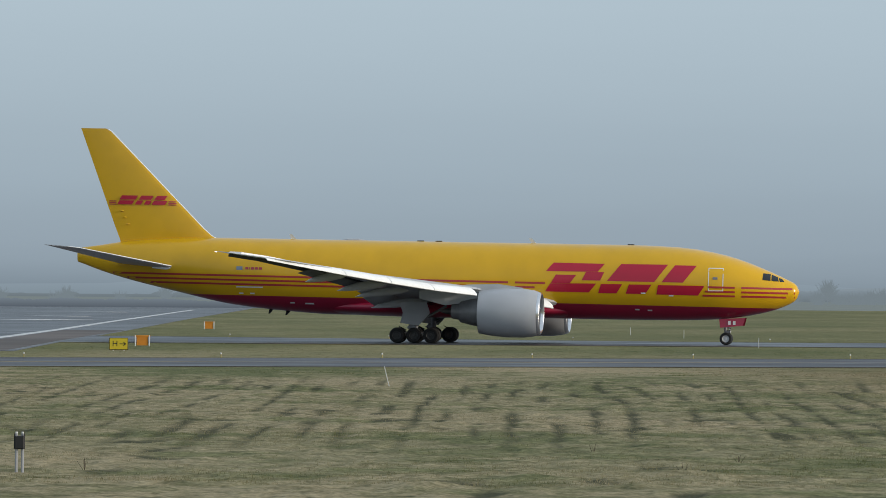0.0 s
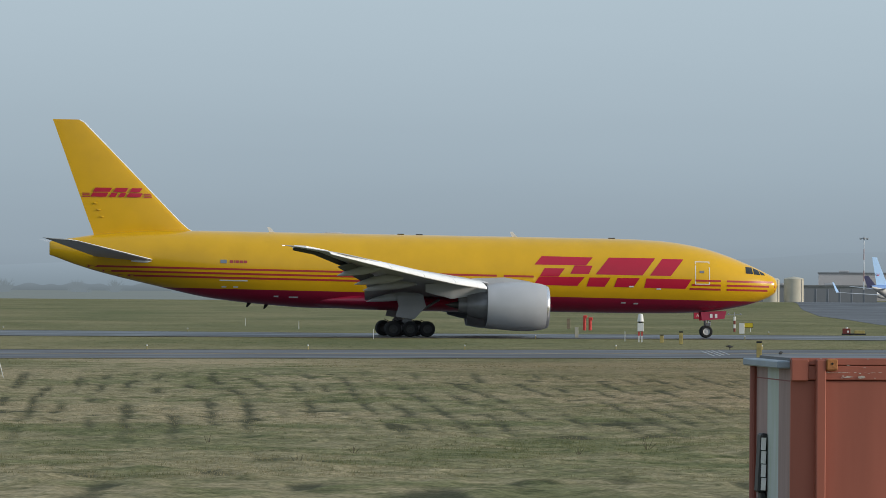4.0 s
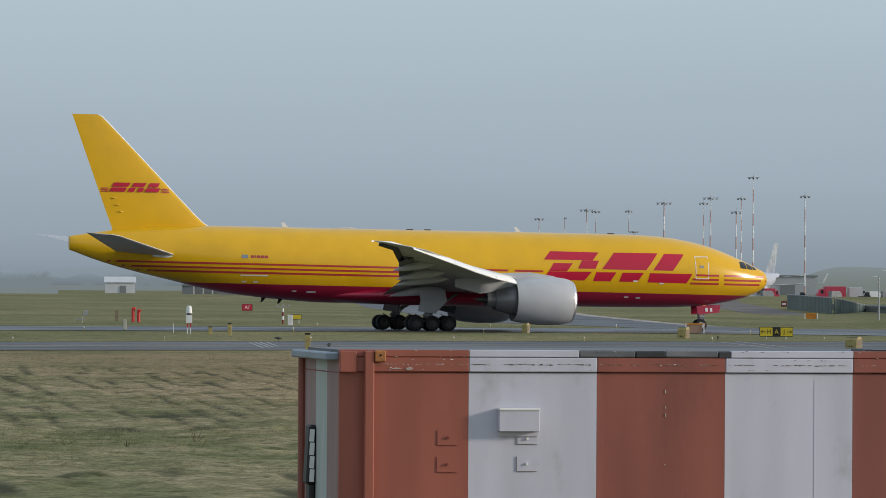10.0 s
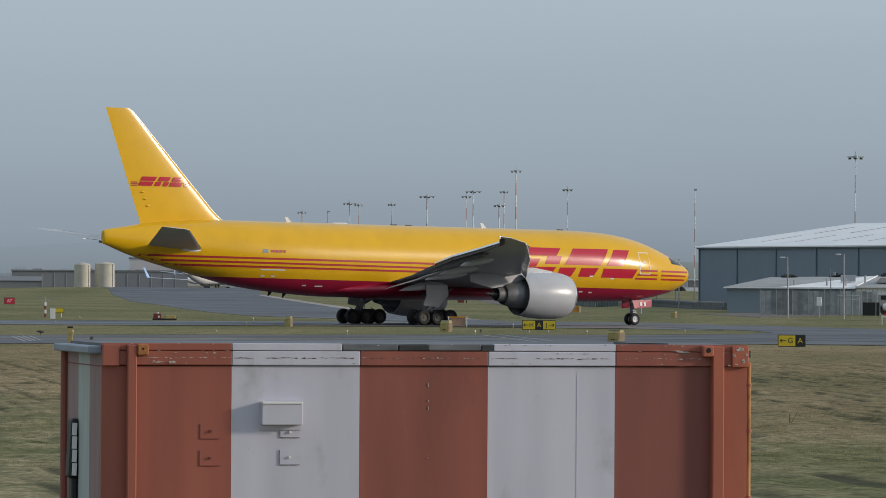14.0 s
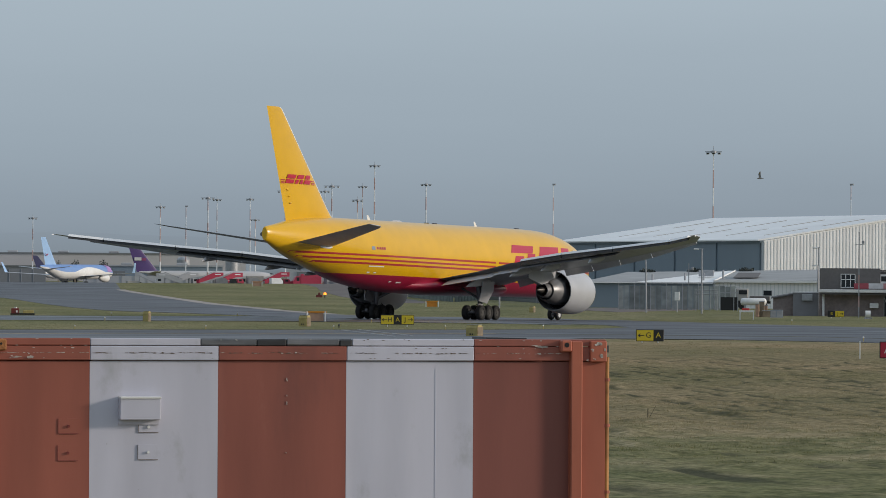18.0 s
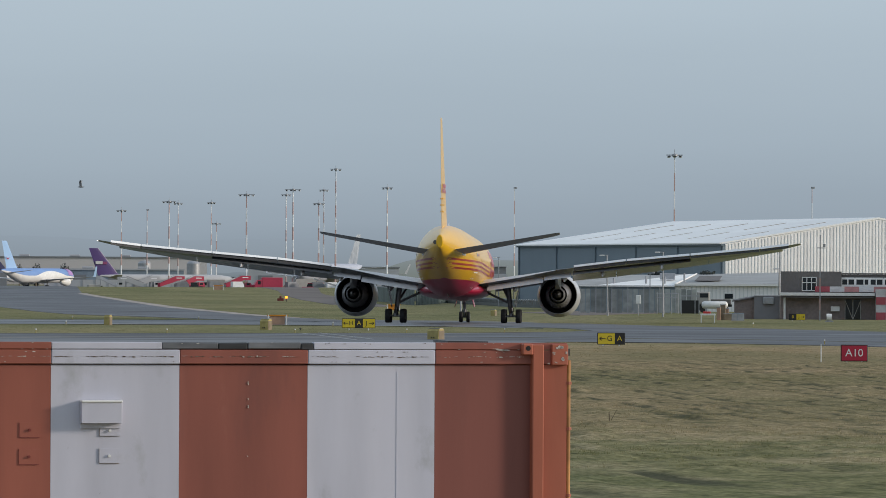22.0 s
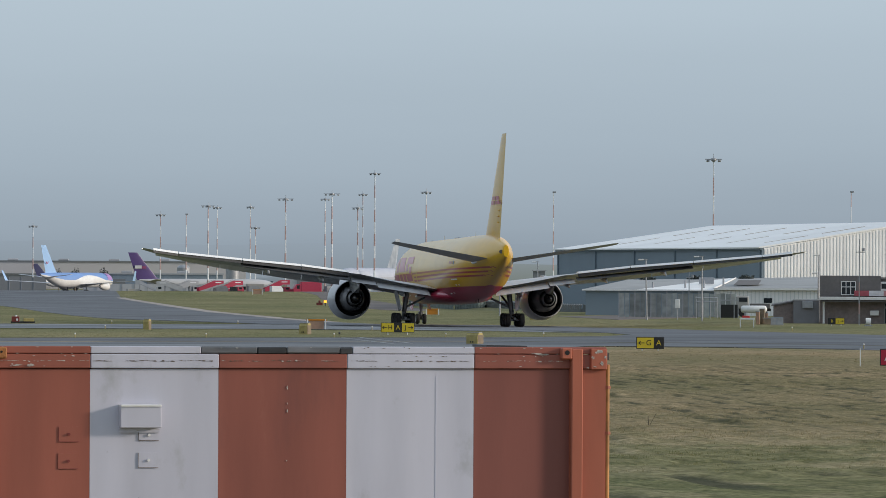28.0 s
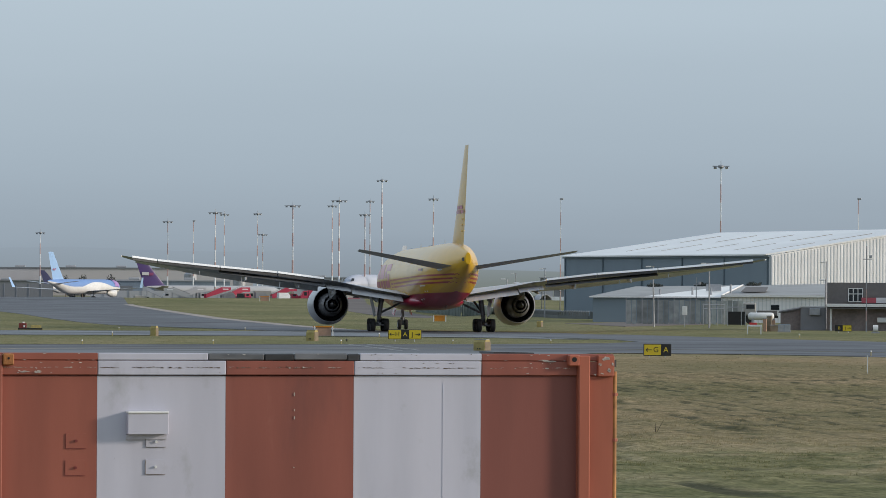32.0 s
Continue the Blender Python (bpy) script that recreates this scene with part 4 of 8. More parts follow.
def tailplane(sg):
    defs = [(0.3, 52.6, 58.8, 6.12, 0.10), (1.3, 53.6, 59.2, 6.27, 0.10), (10.2, 60.7, 63.5, 7.74, 0.10), (10.76, 61.6, 63.75, 7.83, 0.06)]
    rings = [[body(le + a, sg * y, z + u + 0.07 * (a - 0.5 * (te - le))) for a, u in airfoil(te - le, th)] for y, le, te, z, th in defs]
    part("tailplane", loft(rings), WINGGREY, freighter, "grey tailplane", soft=45)
    rings = []
    for y, le, te, z, th in defs[1:]:
        pts = airfoil(te - le, th, 24)
        rings.append([body(le + a - 0.03, sg * y, z + u * 1.05 + 0.02 + 0.07 * (a - 0.5 * (te - le))) for a, u in [p for p in pts[:25] if p[0] < 0.10 * (te - le)][::-1]])
    fair = [[body(s, sg * (1.75 + 0.30 * math.cos(a) * r), 6.10 + 0.24 * math.sin(a) * r) for a in [2 * math.pi * i / 10 for i in range(10)]] for s, r in ((52.3, 0.05), (53.0, 0.6), (53.9, 1.0), (54.8, 0.9), (56.0, 0.2))]
    part("tailplane_root_fairing", loft(fair), SLATGREY, freighter, "pale pointed fairing at the tailplane root", soft=50)
    part("tailplane_edge", loft(rings, closed=False), SLATGREY, freighter, "pale leading edge of the tailplane", soft=45)


def fin():
    defs = [(7.6, 50.2, 59.0, 0.085), (8.6, 50.3, 59.25, 0.095), (8.95, 51.0, 59.4, 0.105), (9.25, 51.35, 59.5, 0.11), (9.6, 51.75, 59.65, 0.11), (17.98, 60.0, 62.68, 0.11), (18.22, 60.40, 62.78, 0.08)]
    rings = []
    for z, le, te, th in defs:
        rings.append([body(le + a, u / 0.55 * 0.5, z) for a, u in airfoil(te - le, th)])
    part("fin", loft(rings), YELLOW, freighter, "tall yellow fin", soft=45)
    rings = []
    for z, le, te, th in defs:
        rings.append([body(le - 0.03 + a, u, z) for a, u in airfoil(0.32, 0.5, 6)])
    part("fin_leading_edge", loft(rings), SLATGREY, freighter, "bright metal leading edge of the fin", soft=45)


def fin_half(s, z):
    le = 51.3 + (z - 8.9) * (60.15 - 51.3) / 9.0
    te = 59.3 + (z - 8.9) * (62.6 - 59.3) / 9.0
    x = min(max((s - le) / (te - le), 0.001), 0.999)
    t = 5 * 0.110 * (0.2969 * math.sqrt(x) - 0.126 * x - 0.3516 * x * x + 0.2843 * x ** 3 - 0.1036 * x ** 4)
    return t * 0.62 * (te - le) / 0.55 * 0.5


def fin_mark(name, quad, material, label, nu=5, nv=2):
    for sg in (-1, 1):
        bm = bmesh.new()
        rows = []
        for j in range(nv + 1):
            row = []
            for i in range(nu + 1):
                u, v = i / nu, j / nv
                a = [quad[0][k] * (1 - u) + quad[1][k] * u for k in (0, 1)]
                b = [quad[3][k] * (1 - u) + quad[2][k] * u for k in (0, 1)]
                s, z = a[0] * (1 - v) + b[0] * v, a[1] * (1 - v) + b[1] * v
                row.append(bm.verts.new(body(s, sg * (fin_half(s, z) * 0.93 + 0.045), z)))
            rows.append(row)
        for j in range(nv):
            for i in range(nu):
                bm.faces.new((rows[j][i], rows[j][i + 1], rows[j + 1][i + 1], rows[j + 1][i]))
        part(name, bm, material, freighter, label)


for sg in (-1, 1):
    wing(sg)
    tailplane(sg)
fin()
for f, a in ((57.75, 59.2), (56.35, 57.45), (55.15, 56.05)):
    fin_mark("fin_block", [(f - 0.15, 12.38), (a - 0.15, 12.38), (a + 0.1, 12.02), (f + 0.1, 12.02)], LOGORED, "slanted crimson emblem block")
for f, a in ((57.95, 59.3), (57.15, 57.7), (56.4, 56.9), (55.0, 56.2)):
    fin_mark("fin_block", [(f - 0.02, 11.95), (a - 0.02, 11.95), (a + 0.2, 11.59), (f + 0.2, 11.59)], LOGORED, "slanted crimson emblem block")
for z in (11.88, 11.74, 11.60):
    fin_mark("fin_stripe", [(59.55, z + 0.04), (60.2, z + 0.04), (60.2, z - 0.04), (59.55, z - 0.04)], STRIPE, "thin red stripe", 3, 1)
    fin_mark("fin_stripe", [(54.2, z + 0.04), (54.9, z + 0.04), (54.9, z - 0.04), (54.2, z - 0.04)], STRIPE, "thin red stripe", 3, 1)
for s, z in ((59.05, 11.03), (58.77, 10.46), (58.49, 9.87)):
    for sg in (-1, 1):
        part("hinge_fairing", revolve([(-0.20, 0.015), (-0.08, 0.07), (0.08, 0.075), (0.20, 0.015)], 10), YELLOW, freighter, soft=60).matrix_basis = pose(*body(s, sg * (fin_half(s, z) + 0.03), z))


def engine(sg):
    eng = new("engine")
    eng.parent = freighter
    eng.matrix_basis = pose(*body(20.7, sg * 9.82, 2.74) , 0, 0, 0) @ pose(0, 0, 0, 0, 1.0, 0)
    tagged(eng, "large turbofan with a light grey cowling")
    part("fan_cowl", revolve([(-0.28, 1.84), (-0.7, 1.97), (-1.5, 2.07), (-3.0, 2.09), (-4.2, 2.00), (-5.32, 1.82), (-5.34, 1.76), (-4.5, 1.80), (-3.4, 1.78)], 56), NACELLE, eng, soft=40)
    part("inlet_lip", revolve([(-0.28, 1.845), (-0.12, 1.80), (-0.02, 1.71), (0, 1.66), (-0.05, 1.60), (-0.3, 1.55)], 56), LIPMETAL, eng, "polished metal inlet lip", soft=60)
    part("inlet_duct", revolve([(-0.3, 1.555), (-1.3, 1.63), (-1.6, 1.65)], 56), NACELLE, eng, soft=60)
    part("fan", revolve([(-1.55, 0.02), (-1.55, 1.60), (-1.75, 1.60), (-1.75, 0.02)], 40), DARKMETAL, eng, "dark fan disc")
    part("spinner", revolve([(-0.75, 0.02), (-1.0, 0.22), (-1.55, 0.5)], 24), BLACK, eng, soft=60)
    part("bypass_duct", revolve([(-3.4, 1.78), (-3.4, 0.6)], 40), BLACK, eng, "black inside of the bypass duct")
    part("core_cowl", revolve([(-3.4, 1.28), (-4.8, 1.30), (-5.9, 1.16), (-6.9, 0.92), (-7.0, 0.86), (-6.3, 0.8)], 44), COREMETAL, eng, "grey metal core cowling", soft=50)
    part("core_nozzle", revolve([(-6.3, 0.78), (-7.1, 0.70), (-7.7, 0.60), (-7.72, 0.55), (-6.6, 0.5)], 36), COREMETAL, eng, "bare metal core nozzle", soft=50)
    part("exhaust_plug", revolve([(-6.4, 0.44), (-7.6, 0.36), (-8.3, 0.2), (-8.8, 0.03)], 28), DARKMETAL, eng, "pointed exhaust plug", soft=60)
    for i in range(4):
        a = radians(-60 + i * 55)
        part("access_panel", box((0.16, 0.02, 0.1), (-1.9 - 0.7 * i, -1.97 * math.cos(a * 0.3), 0.4 * math.sin(a))), HUB, eng)
    # pylon
    rings = []
    for s, z0, z1, w in ((22.3, 4.75, 4.90, 0.05), (24.5, 4.55, 5.20, 0.24), (27.0, 3.6, 5.10, 0.30), (29.0, 3.3, 4.8, 0.28), (31.2, 3.85, 4.5, 0.06)):
        y = sg * 9.82
        rings.append([body(s, y - w, z0), body(s, y + w, z0), body(s, y + w, z1), body(s, y - w, z1)])
    part("pylon", loft(rings), NACELLE, freighter, "pale engine pylon")


for sg in (-1, 1):
    engine(sg)

# landing gear
WHEELS = []


def wheel(name, x, y, r, w, parent):
    t = part(name, revolve([(-w / 2, r * 0.55), (-w / 2, r * 0.86), (-w * 0.36, r * 0.97), (-w * 0.12, r), (w * 0.12, r), (w * 0.36, r * 0.97), (w / 2, r * 0.86), (w / 2, r * 0.55)], 28, "y"), RUBBER, parent, "black tyre", soft=35)
    t.matrix_basis = pose(x, y, r)
    part("rim", revolve([(-w * 0.46, 0.01), (-w * 0.44, r * 0.2), (-w * 0.36, r * 0.25), (-w * 0.40, r * 0.50), (-w * 0.51, r * 0.57), (w * 0.51, r * 0.57), (w * 0.40, r * 0.50), (w * 0.36, r * 0.25), (w * 0.44, r * 0.2), (w * 0.46, 0.01)], 20, "y"), HUB if r < 0.6 else DIRTYHUB, t, "grey wheel rim", soft=35)
    for i in range(6):
        a = math.pi * 2 * i / 6
        part("rim_bolt", box((0.07, w * 0.72, 0.07), (r * 0.36 * math.cos(a), 0, r * 0.36 * math.sin(a))), BLACK, t)
    WHEELS.append((t, x, y, r))


GX = -0.40


def main_gear(sg):
    y0 = sg * 5.5
    for ax in (GX - 1.47, GX, GX + 1.47):
        part("axle", tube((ax, y0 - 0.62, 0.67), (ax, y0 + 0.62, 0.67), 0.10, n=10), STEEL, freighter)
        for dy in (-0.70, 0.70):
            wheel("main_wheel", ax, y0 + dy, 0.67, 0.5, freighter)
    part("bogie_beam", box((3.4, 0.34, 0.34), (GX, y0, 0.78), None, 0.06), STEEL, freighter)
    part("strut", tube((GX, y0, 0.8), (GX + 0.05, y0 - sg * 0.35, 3.4), 0.21, 0.27, 14), STEEL, freighter, "thick grey oleo strut", soft=40)
    part("side_brace", tube((GX + 0.1, y0 - sg * 0.2, 1.9), (GX + 0.5, sg * 3.2, 2.9), 0.11, n=10), STEEL, freighter)
    part("drag_brace", tube((GX + 0.05, y0, 1.7), (GX + 2.6, y0 - sg * 0.8, 3.2), 0.11, n=10), STEEL, freighter)
    part("torque_link", box((0.55, 0.16, 0.5), (GX - 0.35, y0, 1.35), pose(0, 0, 0, 0, 40, 0), 0.04), STEEL, freighter)
    for ax in (GX - 1.4, GX + 0.9):
        part("brake_hose", tube((ax, y0 - 0.2, 1.45), (ax + 0.7, y0 - 0.2, 1.1), 0.03, n=6), BLACK, freighter)
    door = loft([[(-1.65, y0 + sg * 0.75, 3.5), (0.70, y0 + sg * 0.75, 3.5), (0.70, y0 + sg * 0.83, 3.5), (-1.65, y0 + sg * 0.83, 3.5)],
                 [(-1.40, y0 + sg * 0.50, 2.6), (0.95, y0 + sg * 0.50, 2.6), (0.95, y0 + sg * 0.58, 2.6), (-1.40, y0 + sg * 0.58, 2.6)],
                 [(-1.65, y0 + sg * 0.36, 1.72), (-0.05, y0 + sg * 0.36, 1.50), (-0.05, y0 + sg * 0.44, 1.50), (-1.65, y0 + sg * 0.44, 1.72)]])
    part("gear_door", door, NACELLE, freighter, "large pale grey gear door")


for sg in (-1, 1):
    main_gear(sg)
NX = S0 - 5.9
for dy in (-0.36, 0.36):
    wheel("nose_wheel", NX, dy, 0.545, 0.36, freighter)
part("nose_axle", tube((NX, -0.3, 0.545), (NX, 0.3, 0.545), 0.08, n=10), STEEL, freighter)
part("nose_strut", tube((NX, 0, 0.5), (NX - 0.1, 0, 2.4), 0.13, 0.17, 12), STEEL, freighter, "grey nose leg")
part("nose_drag_brace", tube((NX - 0.05, 0, 1.4), (NX + 1.5, 0, 2.3), 0.08, n=8), STEEL, freighter)
part("taxi_light", tube((NX + 0.25, 0, 1.35), (NX + 0.40, 0, 1.33), 0.14, 0.16, 14), LIPMETAL, freighter, "round taxi lamp on the nose leg")
part("steering_cylinder", box((0.5, 0.5, 0.25), (NX + 0.15, 0, 1.15), None, 0.04), STEEL, freighter)
for sg in (-1, 1):
    d = part("nose_gear_door", loft([[(NX - 0.55, sg * 0.75, 2.25), (NX + 1.7, sg * 0.75, 2.35), (NX + 1.7, sg * 0.79, 2.35), (NX - 0.55, sg * 0.79, 2.25)],
                                     [(NX - 0.45, sg * 0.95, 1.50), (NX + 1.5, sg * 0.95, 1.68), (NX + 1.5, sg * 0.99, 1.68), (NX - 0.45, sg * 0.99, 1.50)]]), CRIMSON, freighter, "crimson nose gear door")
    for k in (0, 1):
        part("registration_bar", box((0.22, 0.02, 0.34), (NX + 0.35 + 0.42 * k, sg * 0.92, 1.92), pose(0, 0, 0, sg * 15, 0, 0)), WHITE, d, "short white bar")
# aerials along the back and belly
for s in (22.4, 43.5):
    zt = section(s)[0] + section(s)[1]
    part("blade_aerial", loft([[body(s, 0.03, zt - 0.05), body(s, -0.03, zt - 0.05), body(s + 0.5, 0, zt - 0.05)], [body(s + 0.45, 0.015, zt + 0.42), body(s + 0.45, -0.015, zt + 0.42), body(s + 0.7, 0, zt + 0.42)]]), WHITE, freighter, "white blade aerial")
for s in (14.2, 31.0, 32.6):
    part("beacon", box((0.6, 0.3, 0.10), body(s, 0, section(s)[0] + section(s)[1] + 0.02), None, 0.04), DARKMETAL, freighter)
part("satellite_hump", revolve([(-1.1, 0.02), (-0.5, 0.14), (0.5, 0.14), (1.1, 0.02)], 14), NACELLE, freighter).matrix_basis = pose(*body(38.5, 0, 8.78))
for s in (44.0, 45.5):
    zb = section(s)[0] - section(s)[1]
    part("belly_aerial", loft([[body(s, 0.03, zb + 0.05), body(s, -0.03, zb + 0.05), body(s + 0.4, 0, zb + 0.05)], [body(s + 0.35, 0.01, zb - 0.35), body(s + 0.35, -0.01, zb - 0.35), body(s + 0.5, 0, zb - 0.35)]]), BLACK, freighter)

# ---- striped equipment container in the foreground ----
CX, CY, CTURN, CTOP = 7.44, 54.88, 1.16, 2.59


def chip(bm, x, y, z, w, h, rng):
    """A ragged flake of paint, thin, facing forwards."""
    n = 7
    front, back = [], []
    for k in range(n):
        a = 2 * math.pi * k / n
        r = rng.uniform(0.6, 1.2)
        front.append((x + math.cos(a) * w * r, y - 0.002, z + math.sin(a) * h * r))
        back.append((front[-1][0], y + 0.002, front[-1][2]))
    return add_loft(bm, [front, back])


CRACK = mat("dark_paint_crack", (0.15, 0.11, 0.08), 0.8, var=0.3, scale=20)
PALECHIP = mat("pale_paint_chip", (0.52, 0.48, 0.44), 0.7, var=0.25, scale=20)


def dented_panel(a, b, h, seed):
    """A sheet-metal wall that waves a few millimetres in and out along its length."""
    rings = []
    for k in range(41):
        x = a + (b - a) * k / 40
        edge = min(1, k / 2, (40 - k) / 2)
        y = 0.04 + edge * 0.0045 * (0.5 + 0.9 * noise.noise((x * 2.3, seed * 3.1, 0)) + 0.35 * noise.noise((x * 6.0, seed, 4)))
        rings.append([(x, y, 0), (x, 0.10, 0), (x, 0.10, h), (x, y, h)])
    return loft(rings)


def container():
    c = thing("equipment_container", pose(CX, CY, RISE, 0, 0, CTURN), "red and white striped steel equipment container with peeling paint", "container")
    L, E, W = 6.058, 0.25, 2.44
    edges = [-E, 1.045, 2.335, 3.635, 4.94, L + E]
    paints = [MIDRED, DIRTYWHITE, RUSTRED, DIRTYWHITE, RUSTRED]
    for i, p in enumerate(paints):
        a, b = edges[i], edges[i + 1]
        col = "white" if p is DIRTYWHITE else "red"
        if i == 4:
            part("end_strip", box((L + E - 5.97, 0.07, CTOP - 0.23), ((5.97 + L + E) / 2, 0.065, (CTOP - 0.23) / 2)), SUNLITRED, c, "red end strip coloured as sunlit")
        w1 = 5.968 if i == 4 else b
        part("wall_panel", dented_panel(a + 0.001, w1 - 0.001, CTOP - 0.23, i), SHADERED if i == 4 else p, c, f"weathered {col} wall panel", soft=30)
        part("lower_rail", box((b - a - 0.002, 0.08, 0.142), ((a + b) / 2, 0.05, CTOP - 0.1515), None, 0.008), p, c, f"weathered {col} top rail")
    for a, b, p in ((-E, 1.045, MIDRED), (1.047, 2.15, DIRTYWHITE), (3.692, 4.94, DIRTYWHITE), (4.942, L + E, RUSTRED)):
        part("upper_rail", box((b - a, 0.10, 0.07), ((a + b) / 2, 0.06, CTOP - 0.04), None, 0.006), p, c, "peeling painted roof rail")
    # the greyer pieces carry the felt's sheen in their base colour
    for a, b, dz, tilt, p in ((2.152, 2.72, 0.0, 0.3, FELTSHEEN), (2.722, 3.02, -0.004, -0.5, TAR), (3.022, 3.56, 0.003, 0.25, FELTSHEEN), (3.562, 3.69, -0.006, -1.2, TAR)):
        part("felt_strip", box((b - a, 0.10, 0.072), ((a + b) / 2, 0.06, CTOP - 0.041 + dz), pose(0, 0, 0, 0, tilt, 0), 0.012), p, c, "worn black felt strip over the rail")
    rng = random.Random(4)
    # a broken line of cracked and lifted paint along the rail
    for a, b, m, dens, lab in ((1.06, 2.33, CRACK, 70, "dark cracked paint line"), (3.65, 4.93, CRACK, 60, "dark cracked paint line"), (0.05, 1.04, PALECHIP, 30, "pale chipped paint line"), (2.35, 3.63, CRACK, 40, "dark cracked paint line"), (2.35, 3.63, PALECHIP, 22, "pale chipped paint line"), (4.95, 5.9, PALECHIP, 22, "pale chipped paint line"), (4.95, 5.9, CRACK, 20, "dark cracked paint line")):
        bm = bmesh.new()
        wander = rng.uniform(0, 50)
        for k in range(int(dens * 1.4)):
            x = rng.uniform(a, b)
            if noise.noise((x * 3.1, wander, 0)) < -0.22:
                continue
            z = CTOP - 0.148 + 0.008 * noise.noise((x * 6, wander, 3)) + rng.gauss(0, 0.002)
            w, h = rng.uniform(0.006, 0.024), rng.uniform(0.0007, 0.0022) + (0.005 if rng.random() < 0.07 else 0)
            chip(bm, x, 0.0085, z, w, h, rng)
        tagged(part("paint_crack", bm, m, c), lab, kind="stuff")
    for k in range(46):
        x = rng.choice((rng.uniform(0, 1.0), rng.uniform(4.95, 6.0), rng.uniform(3.7, 4.9), rng.uniform(0, 6)))
        z = CTOP - rng.choice((0.012, 0.02, 0.075, 0.1, 0.2))
        part("paint_flake", chip(bmesh.new(), x, 0.0085, z, rng.uniform(0.005, 0.018), rng.uniform(0.002, 0.005), rng), PALECHIP if (x < 1.045 or x > 4.94 or 2.3 < x < 3.6) else CRACK, c)
    for x, z, w, h in ((0.30, CTOP - 0.185, 0.10, 0.03), (0.42, CTOP - 0.19, 0.12, 0.025), (5.62, CTOP - 0.075, 0.16, 0.03), (6.22, CTOP - 0.06, 0.07, 0.05), (6.24, CTOP - 0.17, 0.05, 0.04), (6.16, CTOP - 0.11, 0.03, 0.03), (6.29, CTOP - 0.11, 0.02, 0.05), (6.18, CTOP - 0.20, 0.03, 0.02), (5.98, CTOP - 0.025, 0.07, 0.02), (6.10, CTOP - 0.215, 0.03, 0.02), (-0.16, CTOP - 0.05, 0.06, 0.03)):
        bm = bmesh.new()
        for k in range(5):
            chip(bm, x + rng.uniform(-0.4, 0.4) * w, -0.001 if x < 6.1 else -0.027, z + rng.uniform(-0.3, 0.3) * h, w * rng.uniform(0.12, 0.40), h * rng.uniform(0.10, 0.35), rng)
        part("paint_flake", bm, PALECHIP, c, "pale peeled patch")
    # corner posts and castings
    for x, pw in ((0.040, 0.095), (L - 0.070, 0.118)):
        part("corner_post", box((pw, 0.16, CTOP - 0.02), (x, 0.02, (CTOP - 0.02) / 2), None, 0.01), SUNLITRED if x > 1 else MIDRED, c, "rust-red corner post")
        sx = x + (0.105 if x < 1 else -0.110)
        cast = part("corner_casting", box((0.11, 0.15, 0.115), (sx, 0.0, CTOP - 0.07), None, 0.012), SUNLITRED if x > 1 else MATS["rust_yellow_casting"], c, "rusty corner casting")
        part("casting_hole", tube((sx, -0.078, CTOP - 0.06), (sx, -0.070, CTOP - 0.06), 0.025 if x > 1 else 0.012, n=12), BLACK, cast)
    for x, w in ((-0.165, 0.17), (L + 0.165, 0.17)):
        part("end_block", box((w, 0.12, 0.21), (x, 0.035, CTOP - 0.125), None, 0.008), SUNLITRED if x > 1 else MIDRED, c, "chipped red end block")
    # end wall beside the door, with stripes
    xe = -E
    for y0, y1, p, lab in ((0.10, 0.86, ENDPAINT, "chalky brown end panel"), (0.86, 1.62, ALGAE, "pale green-stained end panel"), (1.62, W, ENDPAINT, "chalky brown end panel")):
        part("end_panel", box((0.05, y1 - y0 - 0.004, CTOP - 0.11), (xe + 0.03, (y0 + y1) / 2, (CTOP - 0.11) / 2)), p, c, lab)
    part("end_cap", box((0.16, W - 0.06, 0.075), (xe - 0.045, W / 2 + 0.08, CTOP - 0.075), None, 0.012), BLUEGREY, c, "blue-grey sheet cap over the end wall")
    part("end_rail", box((0.052, W - 0.1, 0.012), (xe + 0.028, W / 2 + 0.05, CTOP - 0.235)), DARKRED, c)
    part("drain_pipe", tube((xe - 0.02, W - 0.02, 0.02), (xe - 0.02, W - 0.02, CTOP - 0.12), 0.042, n=12), RUSTRED, c, "dark red downpipe")
    part("vent_duct", box((0.06, 0.22, 1.20), (xe - 0.03, 1.72, 0.61), None, 0.015), SIGNBLACK, c, "black vent duct with a pale louvred head")
    head = part("vent_head", box((0.08, 0.26, 0.60), (xe - 0.04, 1.72, 1.50), pose(0, 0, 0, 0, 3, 0), 0.02), SIGNBLACK, c, "black vent head with pale slats")
    for k in range(4):
        part("louvre", box((0.045, 0.03, 0.125), (xe - 0.038, 1.580, 1.29 + 0.135 * k), pose(0, 0, 0, 0, 3, 0)), WHITE, head, "white louvre blade")
    # right end, back and roof
    part("right_end", box((0.06, W - 0.2, CTOP - 0.1), (L + E - 0.03, W / 2, (CTOP - 0.1) / 2)), RUSTRED, c)
    part("right_edge_pipe", tube((L + E + 0.022, 0.05, 0.02), (L + E + 0.022, 0.05, CTOP - 0.18), 0.022, n=10), RUSTYPIPE, c, "rusty orange edge pipe", soft=60)
    for z in (0.35, 1.05, 1.72, 2.18):
        part("pipe_clip", tube((L + E + 0.022, 0.05, z - 0.015), (L + E + 0.022, 0.05, z + 0.015), 0.032, n=10), SUNLITRED, c)
    part("right_cap", box((0.06, 0.5, 0.07), (L + E + 0.02, 0.34, CTOP - 0.10)), DARKMETAL, c)
